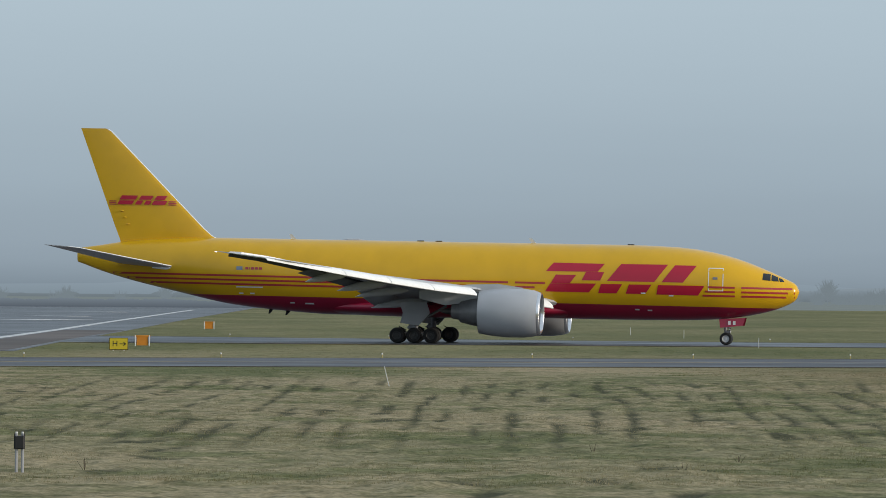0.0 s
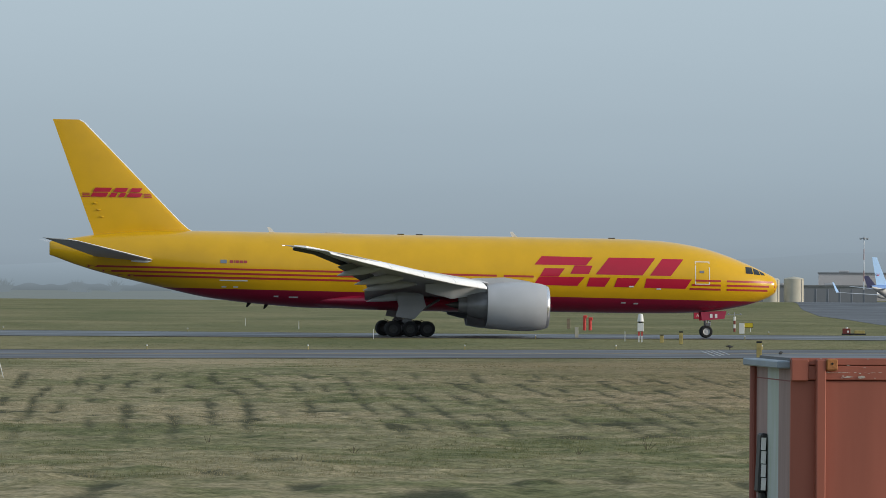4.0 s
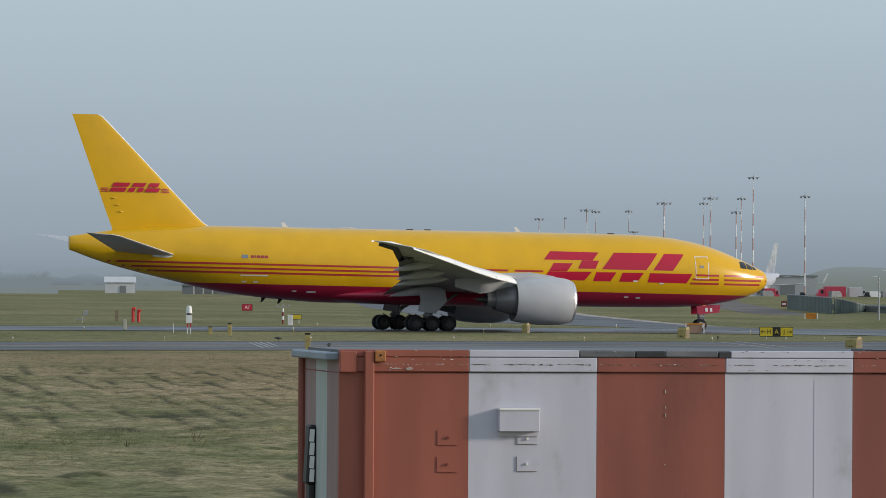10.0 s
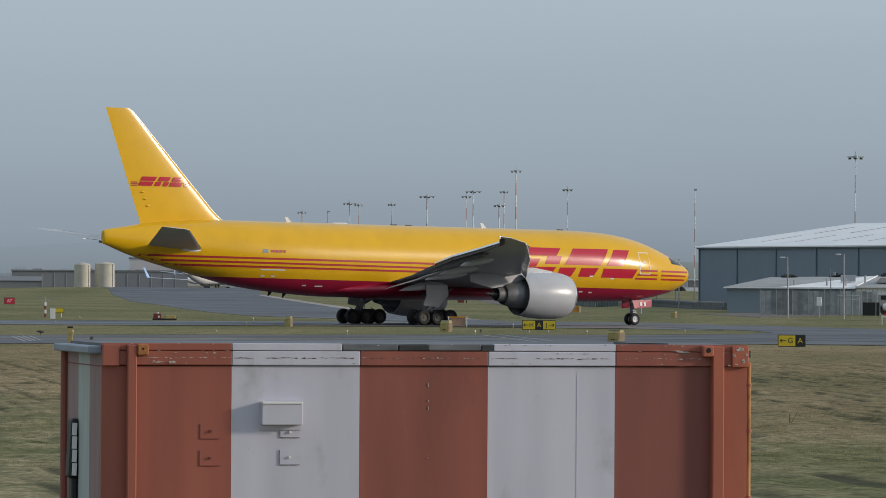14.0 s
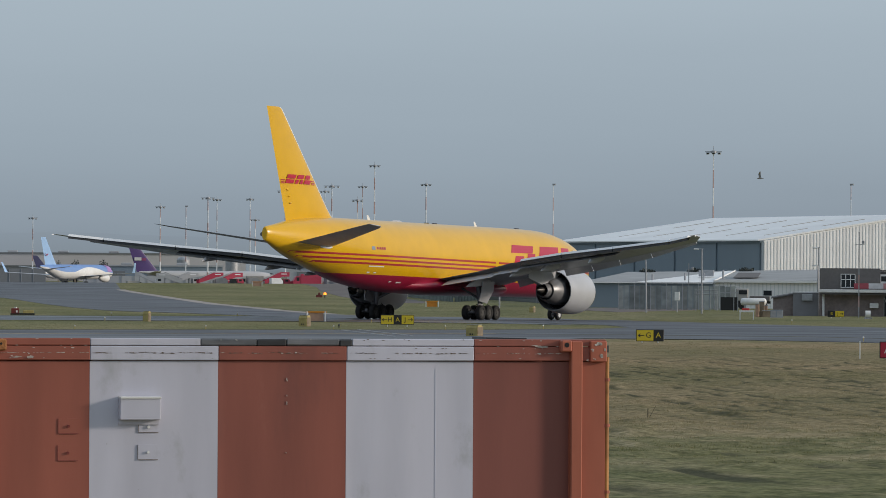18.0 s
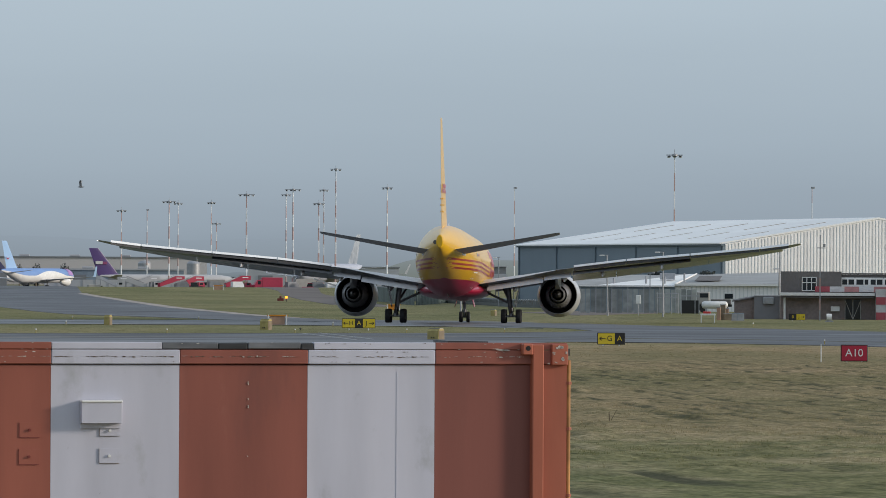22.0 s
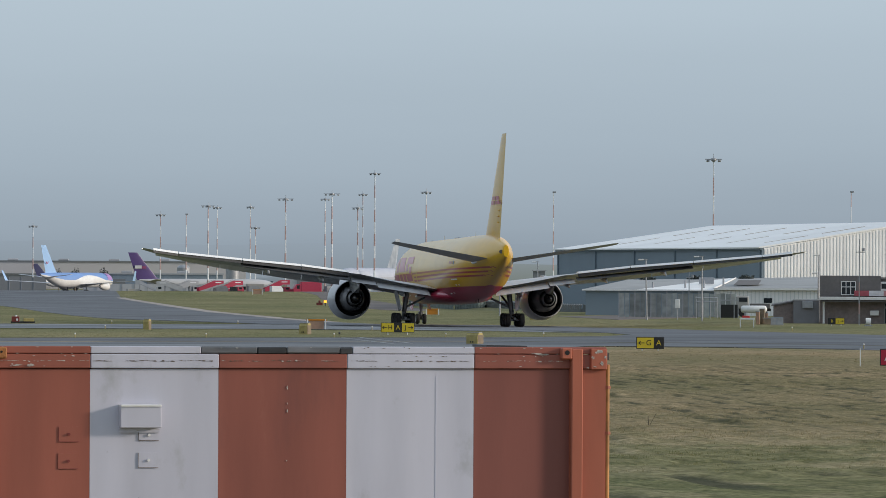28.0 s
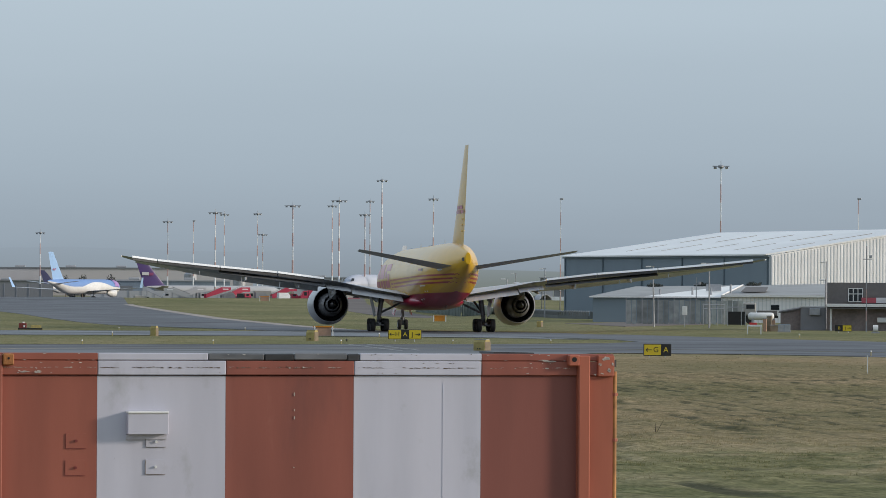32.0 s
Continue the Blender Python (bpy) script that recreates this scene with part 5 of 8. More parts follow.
    part("back_wall", box((L + 2 * E, 0.06, CTOP - 0.05), (L / 2, W - 0.03, (CTOP - 0.05) / 2)), RUSTRED, c)
    part("roof", box((L + 2 * E - 0.06, W - 0.14, 0.05), (L / 2, W / 2, CTOP - 0.035)), TAR, c, "dark felted roof")
    for x, w, y in ((5.32, 0.42, 0.5),):
        part("roof_felt", box((w, 0.6, 0.022), (x, y, CTOP - 0.002), pose(0, 0, 0, 0, 1.0, 0)), TAR, c, "lifted black roof felt")
    # fittings on the front
    x0 = 1.338
    hood = part("cover_box", box((0.405, 0.11, 0.215), (x0 + 0.20, -0.017, 1.89), None, 0.004), DIRTYWHITE, c, "white folded-metal cover box")
    part("cover_lid", box((0.408, 0.125, 0.022), (x0 + 0.20, -0.022, 2.0), None, 0.004), WHITE, hood)
    part("cover_sill", box((0.405, 0.03, 0.045), (x0 + 0.20, 0.03, 1.755)), DIRTYWHITE, c)
    for x, z, h, p in ((1.636, 1.709, 0.106, DIRTYWHITE), (1.632, 1.460, 0.145, DIRTYWHITE), (0.835, 1.717, 0.145, MIDRED), (0.830, 1.453, 0.150, MIDRED)):
        pl = part("access_plate", box((0.20, 0.010, h), (x, 0.0385, z)), p, c, "small bolted access plate")
        part("plate_edge", box((0.20, 0.003, 0.004), (x, 0.0325, z - h / 2 - 0.001)), CRACK if p is DIRTYWHITE else DARKRED, pl)
        part("plate_edge", box((0.004, 0.003, h), (x - 0.101, 0.0345, z)), CRACK if p is DIRTYWHITE else DARKRED, pl)
        part("plate_bolt", tube((x, 0.034, z), (x, 0.016, z), 0.014, n=10), WHITE if p is DIRTYWHITE else DARKRED, pl)
    for x, z, h in ((3.03, 2.18, 0.03), (3.03, 2.02, 0.015), (3.035, 1.94, 0.03), (3.03, 1.45, 0.012), (3.08, 2.47, 0.05)):
        bm = bmesh.new()
        for k in range(3):
            chip(bm, x + rng.uniform(-0.004, 0.004), 0.037, z + rng.uniform(-0.4, 0.4) * h, rng.uniform(0.003, 0.007), h * rng.uniform(0.2, 0.45), rng)
        part("paint_flake", bm, PALECHIP, c)
    part("panel_seam", box((0.007, 0.010, CTOP - 0.3), (x0 - 0.012, 0.0475, (CTOP - 0.3) / 2)), DIRTYWHITE, c)
    part("panel_seam", box((0.004, 0.004, CTOP - 0.3), (4.55, 0.0425, (CTOP - 0.3) / 2)), DIRTYWHITE, c)
    return c


mat("rust_yellow_casting", (0.36, 0.14, 0.04), 0.7, var=0.35, scale=9, bump=0.2)
container()


# ---- signs ----
def arrow(bm, x, z, size, left):
    k = -1 if left else 1
    add_box(bm, (size * 0.75, 0.012, size * 0.11), (x - k * size * 0.05, 0, z))
    for sgn in (-1, 1):
        add_box(bm, (size * 0.42, 0.012, size * 0.11), (x + k * size * 0.30, 0, z + sgn * size * 0.125), pose(0, 0, 0, 0, sgn * k * 42, 0))
    return bm


def taxi_sign(x, y, turn, panels, h, lift, label):
    """Panels: (width, kind, text, arrow) from its left."""
    total = sum(p[0] for p in panels)
    s = thing("taxiway_sign", pose(x, y, ground_z(x, y), 0, 0, turn), label, "sign", group="airfield signs")
    part("casing", box((total + 0.08, 0.16, h + 0.08), (0, 0.09, lift + h / 2), None, 0.02), SIGNBLACK, s, "black sign casing")
    for k in (-1, 1):
        part("leg", tube((k * total * 0.3, 0.09, 0), (k * total * 0.3, 0.09, lift), 0.04, n=8), WHITE, s)
    a = -total / 2
    for w, kind, text, arr in panels:
        face = {"yellow": SIGNYELLOW, "black": SIGNBLACK, "red": SIGNRED}[kind]
        ink = {"yellow": SIGNBLACK, "black": SIGNYELLOW, "red": WHITE}[kind]
        p = part("sign_face", box((w - 0.01, 0.02, h - 0.01), (a + w / 2, 0.0, lift + h / 2)), face, s, f"{kind} sign face")
        xt = a + w / 2
        if arr:
            xa = a + (w * 0.28 if arr == "left" else w * 0.72)
            xt = a + (w * 0.70 if arr == "left" else w * 0.30)
            ob = part("arrow", arrow(bmesh.new(), xa, lift + h / 2, h * 0.62, arr == "left"), ink, p, "direction arrow")
            ob.matrix_basis = pose(0, -0.016, 0)
        if text:
            lettering("letters", text, h * 0.52, ink, p, pose(xt, -0.014, lift + h / 2, 90, 0, 0), f"painted letters {text}")
        a += w
    return s


taxi_sign(-23.5, 408.3, 0, [(1.30, "yellow", "H", "right")], 0.80, 0.10, "yellow taxiway sign reading H with an arrow")
taxi_sign(90.72, 430.4, -10, [(0.98, "yellow", "H", "left"), (0.62, "black", "A", ""), (0.94, "yellow", "J", "right")], 0.68, 0.22, "yellow and black taxiway sign reading H A J")
taxi_sign(87.5, 339.0, -12, [(1.05, "yellow", "G", "left"), (0.60, "black", "A", "")], 0.66, 0.14, "yellow and black taxiway sign reading G A")
taxi_sign(82.85, 272.0, -14, [(1.28, "red", "A10", "")], 0.76, 0.08, "red holding position sign reading A10")
taxi_sign(155.0, 528.0, -14, [(0.7, "black", "B", ""), (0.85, "yellow", "J", "right")], 0.55, 0.16, "small black and yellow taxiway sign")
taxi_sign(89.4, 782.0, 0, [(1.4, "red", "A7", "")], 0.85, 0.05, "red holding position sign reading A7")
# ---- markers, boxes and small airfield gear ----
def facing(x, y):
    """Turn of a thing that faces the spectators."""
    return -math.degrees(math.atan2(x, y))


def marker_board(x, y, w, h, face, label):
    s = thing("marker_board", pose(x, y, ground_z(x, y), 0, 0, facing(x, y)), label, "marker", group="orange marker boards")
    part("board", box((w * 0.72, 0.06, h * 0.86), (0, 0.05, h * 0.50), None, 0.01), face, s)
    part("top_rail", box((w, 0.07, h * 0.14), (0, 0, h * 0.93), None, 0.008), ORANGE, s)
    for k in (-1, 1):
        part("post", box((0.09, 0.09, h), (k * w * 0.44, 0, h / 2), None, 0.01), WHITE, s, "white post")
    return s


marker_board(-23.6, 442.4, 1.25, 0.86, ORANGE, "orange marker board on white posts")
marker_board(-26.6, 641.0, 1.25, 0.88, ORANGE, "orange marker board on white posts")
marker_board(92.0, 470.0, 1.75, 0.90, PINKISH, "orange-topped marker board with a faded panel")
marker_board(144.3, 664.3, 1.70, 0.75, ORANGE, "orange marker board beside the tarmac")
marker_board(224.6, 1214.9, 2.45, 1.1, PINKISH, "orange-topped marker board near the apron")
pale_board = thing("marker_board", pose(139.9, 506.0, 0, 0, 0, facing(139.9, 506)), "white frame with a red box on top", "marker")
part("top_rail", box((1.4, 0.07, 0.16), (0, 0, 0.80), None, 0.01), WHITE, pale_board)
part("red_box", box((0.7, 0.2, 0.2), (-0.1, 0.1, 0.98), None, 0.02), SAFETYRED, pale_board)
for k in (-1, 1):
    part("post", box((0.09, 0.09, 0.8), (k * 0.62, 0, 0.4)), WHITE, pale_board)


def edge_box(x, y, w, h, label, bars=2):
    """A wedge-topped cover over a light fitting."""
    s = thing("light_cover", pose(x, y, ground_z(x, y), 0, 0, facing(x, y) - 28), label, "light cover", group="yellow light covers")
    bm = loft([[(-w / 2, 0, 0), (w / 2, 0, 0), (w / 2, w, 0), (-w / 2, w, 0)], [(-w / 2, 0, h * 0.78), (w / 2, 0, h * 0.78), (w / 2, w, h * 0.78), (-w / 2, w, h * 0.78)], [(-w / 2, w * 0.25, h), (w / 2, w * 0.25, h), (w / 2, w * 0.8, h), (-w / 2, w * 0.8, h)]])
    part("cover", bm, OCHRE, s)
    # top plate is paler, right side darker than the cover
    part("top_plate", box((w * 1.02, w * 0.6, 0.03), (0, w * 0.5, h + 0.012)), CONCRETE, s, "pale top plate")
    part("dark_edge", box((0.03, w * 0.9, h * 0.8), (w / 2 + 0.012, w * 0.5, h * 0.42)), WOOD, s)
    for k in range(bars):
        part("letter_bar", box((w * 0.11, 0.02, h * 0.12), (-w * 0.12 + k * w * 0.2, -0.008, h * 0.2)), SIGNBLACK, s, "short black bar")
    return s


edge_box(76.85, 467.2, 0.50, 0.86, "dull yellow light cover on the grass verge", 0)
edge_box(83.4, 431.5, 0.70, 0.86, "dull yellow light cover with a pale sloping top")
edge_box(142.9, 606.2, 0.50, 0.68, "small salmon light cover in the grass", 0)
edge_box(83.1, 370.0, 0.85, 0.76, "salmon and yellow light cover by the taxiway")


def stub(x, y, w, h, material, label, name="marker_post", lean=0):
    s = thing(name, pose(x, y, ground_z(x, y), 0, lean, facing(x, y)), label, "post", group="airfield posts")
    part("post", box((w, w * 0.7, h), (0, 0, h / 2), None, min(0.02, w * 0.15)), material, s)
    part("cap", box((w * 1.05, w * 0.75, h * 0.12), (0, 0, h * 0.94 + h * 0.07)), SIGNBLACK if material is OCHRE else material, s)
    return s


stub(48.6, 437.2, 0.30, 0.92, OCHRE, "dull yellow marker post")
stub(48.0, 445.7, 0.30, 0.60, OCHRE, "short dull yellow marker post")
stub(44.2, 353.0, 0.34, 0.98, OCHRE, "yellow marker post beside the taxiway")
stub(44.8, 484.7, 0.30, 0.85, TANKPAINT, "pale concrete marker post")
stub(53.5, 588.0, 0.36, 1.0, WOOD, "grey weathered wooden post")
stub(81.2, 272.3, 0.05, 0.85, WHITE, "thin white stake with a red tip")
stub(-2.3, 244.2, 0.03, 0.85, WHITE, "thin white leaning stake by the track", lean=-14)
for x, y in ((46.0, 455.0), (26.0, 463.0), (24.0, 560.0), (20.0, 600.0)):
    stub(x, y, 0.05, 0.75, WHITE, "thin white marker stake")


def far_edge(x):
    """The near taxiway's far edge."""
    return float(np.interp(x, [-420, -170, -28, 28, 58, 79, 93, 104], [194, 300, 361, 385, 400, 405, 409, 419]))


def edge_light(x, y):
    s = thing("edge_light", pose(x, y, ground_z(x, y)), "small pale taxiway edge light", "light", group="taxiway edge lights")
    part("stem", tube((0, 0, 0), (0, 0, 0.26), 0.035, 0.03, 8), OCHRE, s)
    part("lens", tube((0, 0, 0.26), (0, 0, 0.36), 0.05, 0.04, 8), WHITE, s)
    return s


first = edge_light(-34, far_edge(-34) + 1.5)
for x in (-27, -14.5, -4, 6, 17, 28, 39, 50, 61, 71, 81, 90, 99):
    copy_thing(first, pose(x, far_edge(x) + 1.5, 0))
for x, y in ((-20, 529), (-5, 525), (12, 519), (30, 516), (48, 518), (66, 520), (82, 518), (95, 524), (40, 470), (58, 473), (74, 471), (96, 466)):
    copy_thing(first, pose(x, y, ground_z(x, y)))
for x, y in ((120, 372), (126, 392), (112, 352), (104, 348), (134, 470), (138, 440)):
    copy_thing(first, pose(x, y, ground_z(x, y)))


def ball_post():
    s = thing("beacon_post", pose(46.6, 448.6, 0, 0, 0, -6), "white-topped red and white instrument post", "instrument")
    for k in (-1, 1):
        part("leg", box((0.09, 0.09, 0.55), (k * 0.12, 0, 0.27)), WHITE, s)
        part("red_leg_band", box((0.12, 0.12, 0.40), (k * 0.12, 0, 0.72)), SAFETYRED, s, "red band")
    part("cabinet", box((0.48, 0.36, 0.66), (0, 0, 1.20), None, 0.02), WHITE, s, "white cabinet")
    part("collar", tube((0, 0, 1.53), (0, 0, 1.68), 0.16, 0.20, 16), SIGNBLACK, s, "black collar")
    part("dome", revolve([(1.66, 0.26), (1.9, 0.235), (2.18, 0.20), (2.26, 0.14), (2.28, 0.02)], 20, "z"), WHITE, s, "white tapered dome", soft=40)


ball_post()


def red_cowls():
    s = thing("hydrant", pose(53.5, 567, 0, 0, 0, -5), "pair of red bent pipe hydrants", "hydrant")
    for k, h in ((-0.28, 1.32), (0.28, 1.12)):
        part("standpipe", tube((k, 0, 0), (k, 0, h), 0.16, 0.16, 16), SAFETYRED, s)
        part("head", box((0.42, 0.4, 0.30), (k + 0.05, 0, h + 0.05), None, 0.06), SAFETYRED, s)


red_cowls()


def gear_rack(x, y):
    s = thing("weather_instrument", pose(x, y, 0, 0, 0, facing(x, y)), "grey instrument rack on short legs", "instrument")
    part("mast", tube((0, 0, 0), (0, 0, 1.0), 0.05, n=8), GALV, s)
    part("case", box((0.42, 0.3, 0.5), (0.35, 0, 1.0), None, 0.02), GALV, s)
    part("tray", box((0.9, 0.3, 0.08), (-0.2, 0, 0.35)), GALV, s)
    part("bracket", box((0.06, 0.06, 0.6), (-0.5, 0, 0.3)), GALV, s)


gear_rack(47.1, 555.4)


def wind_mast(x, y):
    s = thing("wind_mast", pose(x, y, 0, 0, 0, facing(x, y)), "red and white banded instrument mast with a crossbar", "instrument")
    for k in range(4):
        part("band", tube((0, 0, k * 0.38), (0, 0, (k + 1) * 0.38), 0.11, n=12), DARKRED if k % 2 == 0 else WHITE, s, "red band" if k % 2 == 0 else "white band")
    part("crossbar", box((1.5, 0.05, 0.05), (0, 0, 1.72)), GALV, s)
    part("spike", tube((0, 0, 1.5), (0, 0, 1.98), 0.04, n=8), GALV, s)
    for k in (-0.6, 0.6):
        part("lamp", box((0.14, 0.12, 0.14), (k, 0, 1.8), None, 0.02), GALV, s)


wind_mast(67.3, 557.4)
stub(65.6, 537.4, 0.5, 0.95, WHITE, "white cabinet on the grass", "cabinet")
taxi_sign(68.9, 560.0, -7, [(1.1, "yellow", "", "")], 0.42, 0.45, "small yellow sign on legs")


def approach_light(x, y, label):
    s = thing("ground_light", pose(x, y, 0, 0, 0, facing(x, y)), label, "light")
    part("base", box((2.3, 0.4, 0.16), (0, 0, 0.08), None, 0.02), SIGNBLACK, s)
    part("red_box", box((0.75, 0.4, 0.52), (-0.7, 0, 0.36), None, 0.03), DARKRED, s)
    part("white_plate", box((0.16, 0.03, 0.2), (-0.55, -0.21, 0.32)), WHITE, s)
    part("yellow_box", box((1.0, 0.35, 0.34), (0.55, 0, 0.27), None, 0.03), OCHRE, s)
    part("lamp", tube((-0.65, 0, 0.62), (-0.65, 0, 0.74), 0.12, n=10), WHITE, s)


approach_light(75.3, 529.4, "low red and yellow ground light unit")


def twin_post():
    x, y = -7.6, 101.3
    s = thing("junction_post", pose(x, y, ground_z(x, y), 0, 0, 4), "grey twin-pole junction box in the grass", "junction box")
    for k in (-0.055, 0.055):
        part("pole", tube((k, 0, -0.15), (k, 0, 0.72), 0.027, n=10), GALV, s, "pale grey pole")
        part("pole_cap", tube((k, 0, 0.70), (k, 0, 0.75), 0.022, n=10), WHITE, s)
    part("case", box((0.17, 0.12, 0.24), (0, -0.03, 0.56), None, 0.015), SIGNBLACK, s, "dark junction case")
    for k in (-1, 1):
        part("cable", tube((k * 0.09, -0.04, 0.44), (k * 0.09, -0.04, 0.72), 0.012, n=6), SIGNBLACK, s)


twin_post()


# ---- birds ----
def crow(x, y, turn, label, scale=1.0):
    s = thing("bird", pose(x, y, ground_z(x, y) + 0.03, 0, 0, turn), label, "bird", group="birds on the taxiway")
    k = scale
    part("bird_body", loft([[(u * k, r * k * math.cos(a), 0.28 * k + 0.10 * u * k + r * k * math.sin(a)) for a in [2 * math.pi * i / 10 for i in range(10)]] for u, r in ((-0.34, 0.02), (-0.2, 0.07), (0, 0.12), (0.15, 0.10), (0.26, 0.06), (0.34, 0.055), (0.40, 0.01))]), FEATHER, s, soft=60)
    part("beak", tube((0.38 * k, 0, 0.32 * k), (0.48 * k, 0, 0.30 * k), 0.02 * k, 0.004, 6), SIGNBLACK, s)
    for j in (-1, 1):
        part("bird_leg", tube((0.02, j * 0.05 * k, -0.03), (0.0, j * 0.05 * k, 0.2 * k), 0.014, n=6), SIGNBLACK, s)


crow(47.5, 396.0, 200, "black crow standing by the taxiway", 0.8)
crow(46.2, 358.0, 60, "black crow pecking on the taxiway", 0.85)
crow(84.0, 420.0, 75, "black crow standing on the verge", 0.7)

gull = thing("flying_bird", pose(150, 500, 20), "grey gull in flight with spread wings", "bird")
part("bird_body", loft([[(u, r * math.cos(a), r * math.sin(a)) for a in [2 * math.pi * i / 10 for i in range(10)]] for u, r in ((-0.32, 0.015), (-0.15, 0.06), (0.05, 0.08), (0.2, 0.05), (0.3, 0.01))]), GULLGREY, gull, soft=60)
GULLWINGS = []
for sg in (-1, 1):
    wing_part = part("bird_wing", loft([[(0.12, 0.04 * sg, 0), (-0.10, 0.04 * sg, 0), (0, 0.04 * sg, 0.03)], [(0.16, 0.38 * sg, 0.14), (-0.04, 0.38 * sg, 0.14), (0.06, 0.38 * sg, 0.16)], [(0.02, 0.78 * sg, 0.02), (-0.06, 0.78 * sg, 0.02), (-0.02, 0.78 * sg, 0.03)]]), GULLGREY, gull, "spread grey wing")
    GULLWINGS.append((wing_part, sg))


# ---- floodlight masts ----
def mast(x, y, h, r, head, label):
    s = thing("floodlight_mast", pose(x, y, 0, 0, 0, facing(x, y)), label, "lamp mast", group="apron floodlight masts")
    r = r * 0.8
    k = max(6, int(h / 3.2))
    for i in range(k):
        z0, z1 = h * i / k, h * (i + 1) / k
        part("pole_band", tube((0, 0, z0), (0, 0, z1), r * (1 - 0.5 * i / k), r * (1 - 0.5 * (i + 1) / k), 10), MASTRED if i % 2 == 0 else MASTWHITE, s, "red band" if i % 2 == 0 else "white band")
    if head:
        part("head_frame", box((head, 0.4, 0.14), (0, 0, h)), GALV, s, "grey lamp frame")
        part("head_ring", revolve([(h - 0.30, 0.30), (h - 0.2, 0.55), (h + 0.1, 0.55), (h + 0.25, 0.2)], 12, "z"), GALV, s, soft=40)
        nl = max(3, int(head / 0.9))
        for i in range(nl):
            xx = -head / 2 + head * (i + 0.5) / nl
            lamp = part("floodlight", box((0.58, 0.42, 0.30), (xx, -0.12, h - 0.25 - 0.12 * abs(i - (nl - 1) / 2) / nl), pose(0, 0, 0, 24, 0, 8 * (i - (nl - 1) / 2)), 0.05), MASTWHITE, s, "pale floodlight")
            part("lens", box((0.46, 0.02, 0.20), (xx, -0.36, h - 0.30), pose(0, 0, 0, 24, 0, 0)), GLASS, lamp)
        part("aerial", tube((0, 0, h), (0, 0, h + 1.0), 0.05, n=6), GALV, s)
    else:
        part("lamp_head", box((0.9, 0.5, 0.42), (0.2, 0, h), None, 0.06), GALV, s)
    return s


RW = "red and white banded floodlight mast"
for x, y, h, r, head in ((242.3, 1683, 19.6, 0.28, 3.0), (280.2, 1677, 23.2, 0.30, 3.2), (287.7, 1675, 23.4, 0.26, 0), (277.0, 1576, 24.7, 0.34, 4.0), (305.7, 1723, 26.1, 0.26, 3.0), (306.8, 1672, 25.7, 0.26, 2.6),
                         (380.9, 2065, 23.0, 0.34, 3.6), (280.0, 1474, 25.4, 0.36, 4.4), (329.0, 1668, 28.2, 0.30, 3.2), (292.0, 1471, 26.8, 0.36, 4.4), (298.8, 1470, 23.1, 0.34, 3.2),
                         (340.2, 1666, 29.7, 0.28, 3.0), (303.2, 1469, 32.3, 0.34, 3.2), (316.6, 1466, 27.4, 0.32, 3.0), (326.3, 1361, 26.0, 0.22, 0), (260.8, 966, 25.8, 0.22, 3.0), (369.2, 1246, 24.8, 0.2, 0)):
    mast(x, y, h, r, head, RW + " beside the apron")


def street_lamp(x, y, h, arm=1.0, lean=0):
    s = thing("street_lamp", pose(x, y, 0, 0, lean, facing(x, y)), "thin grey street lamp post", "lamp post", group="street lamps")
    part("post", tube((0, 0, 0), (0, 0, h), 0.10, 0.06, 10), GALV, s)
    part("lamp_arm", box((arm, 0.07, 0.07), (-arm * 0.3, 0, h)), GALV, s)
    part("lantern", box((0.55, 0.28, 0.14), (-arm * 0.6, 0, h - 0.03), None, 0.03), WHITE, s)
    return s


def banded_pole(x, y, h):
    s = thing("aerial_mast", pose(x, y, 0, 0, 0, facing(x, y)), "red and white lattice aerial mast", "mast")
    for i in range(8):
        part("band", box((0.11, 0.11, h / 8), (0, 0, h * (i + 0.5) / 8)), MASTRED if i in (1, 3) else GALV, s)
    part("crossarm", box((0.9, 0.08, 0.08), (0.1, 0, h * 0.85)), GALV, s)
    part("lamp", box((0.3, 0.2, 0.3), (0.4, 0, h * 0.88), None, 0.03), GALV, s)
    return s


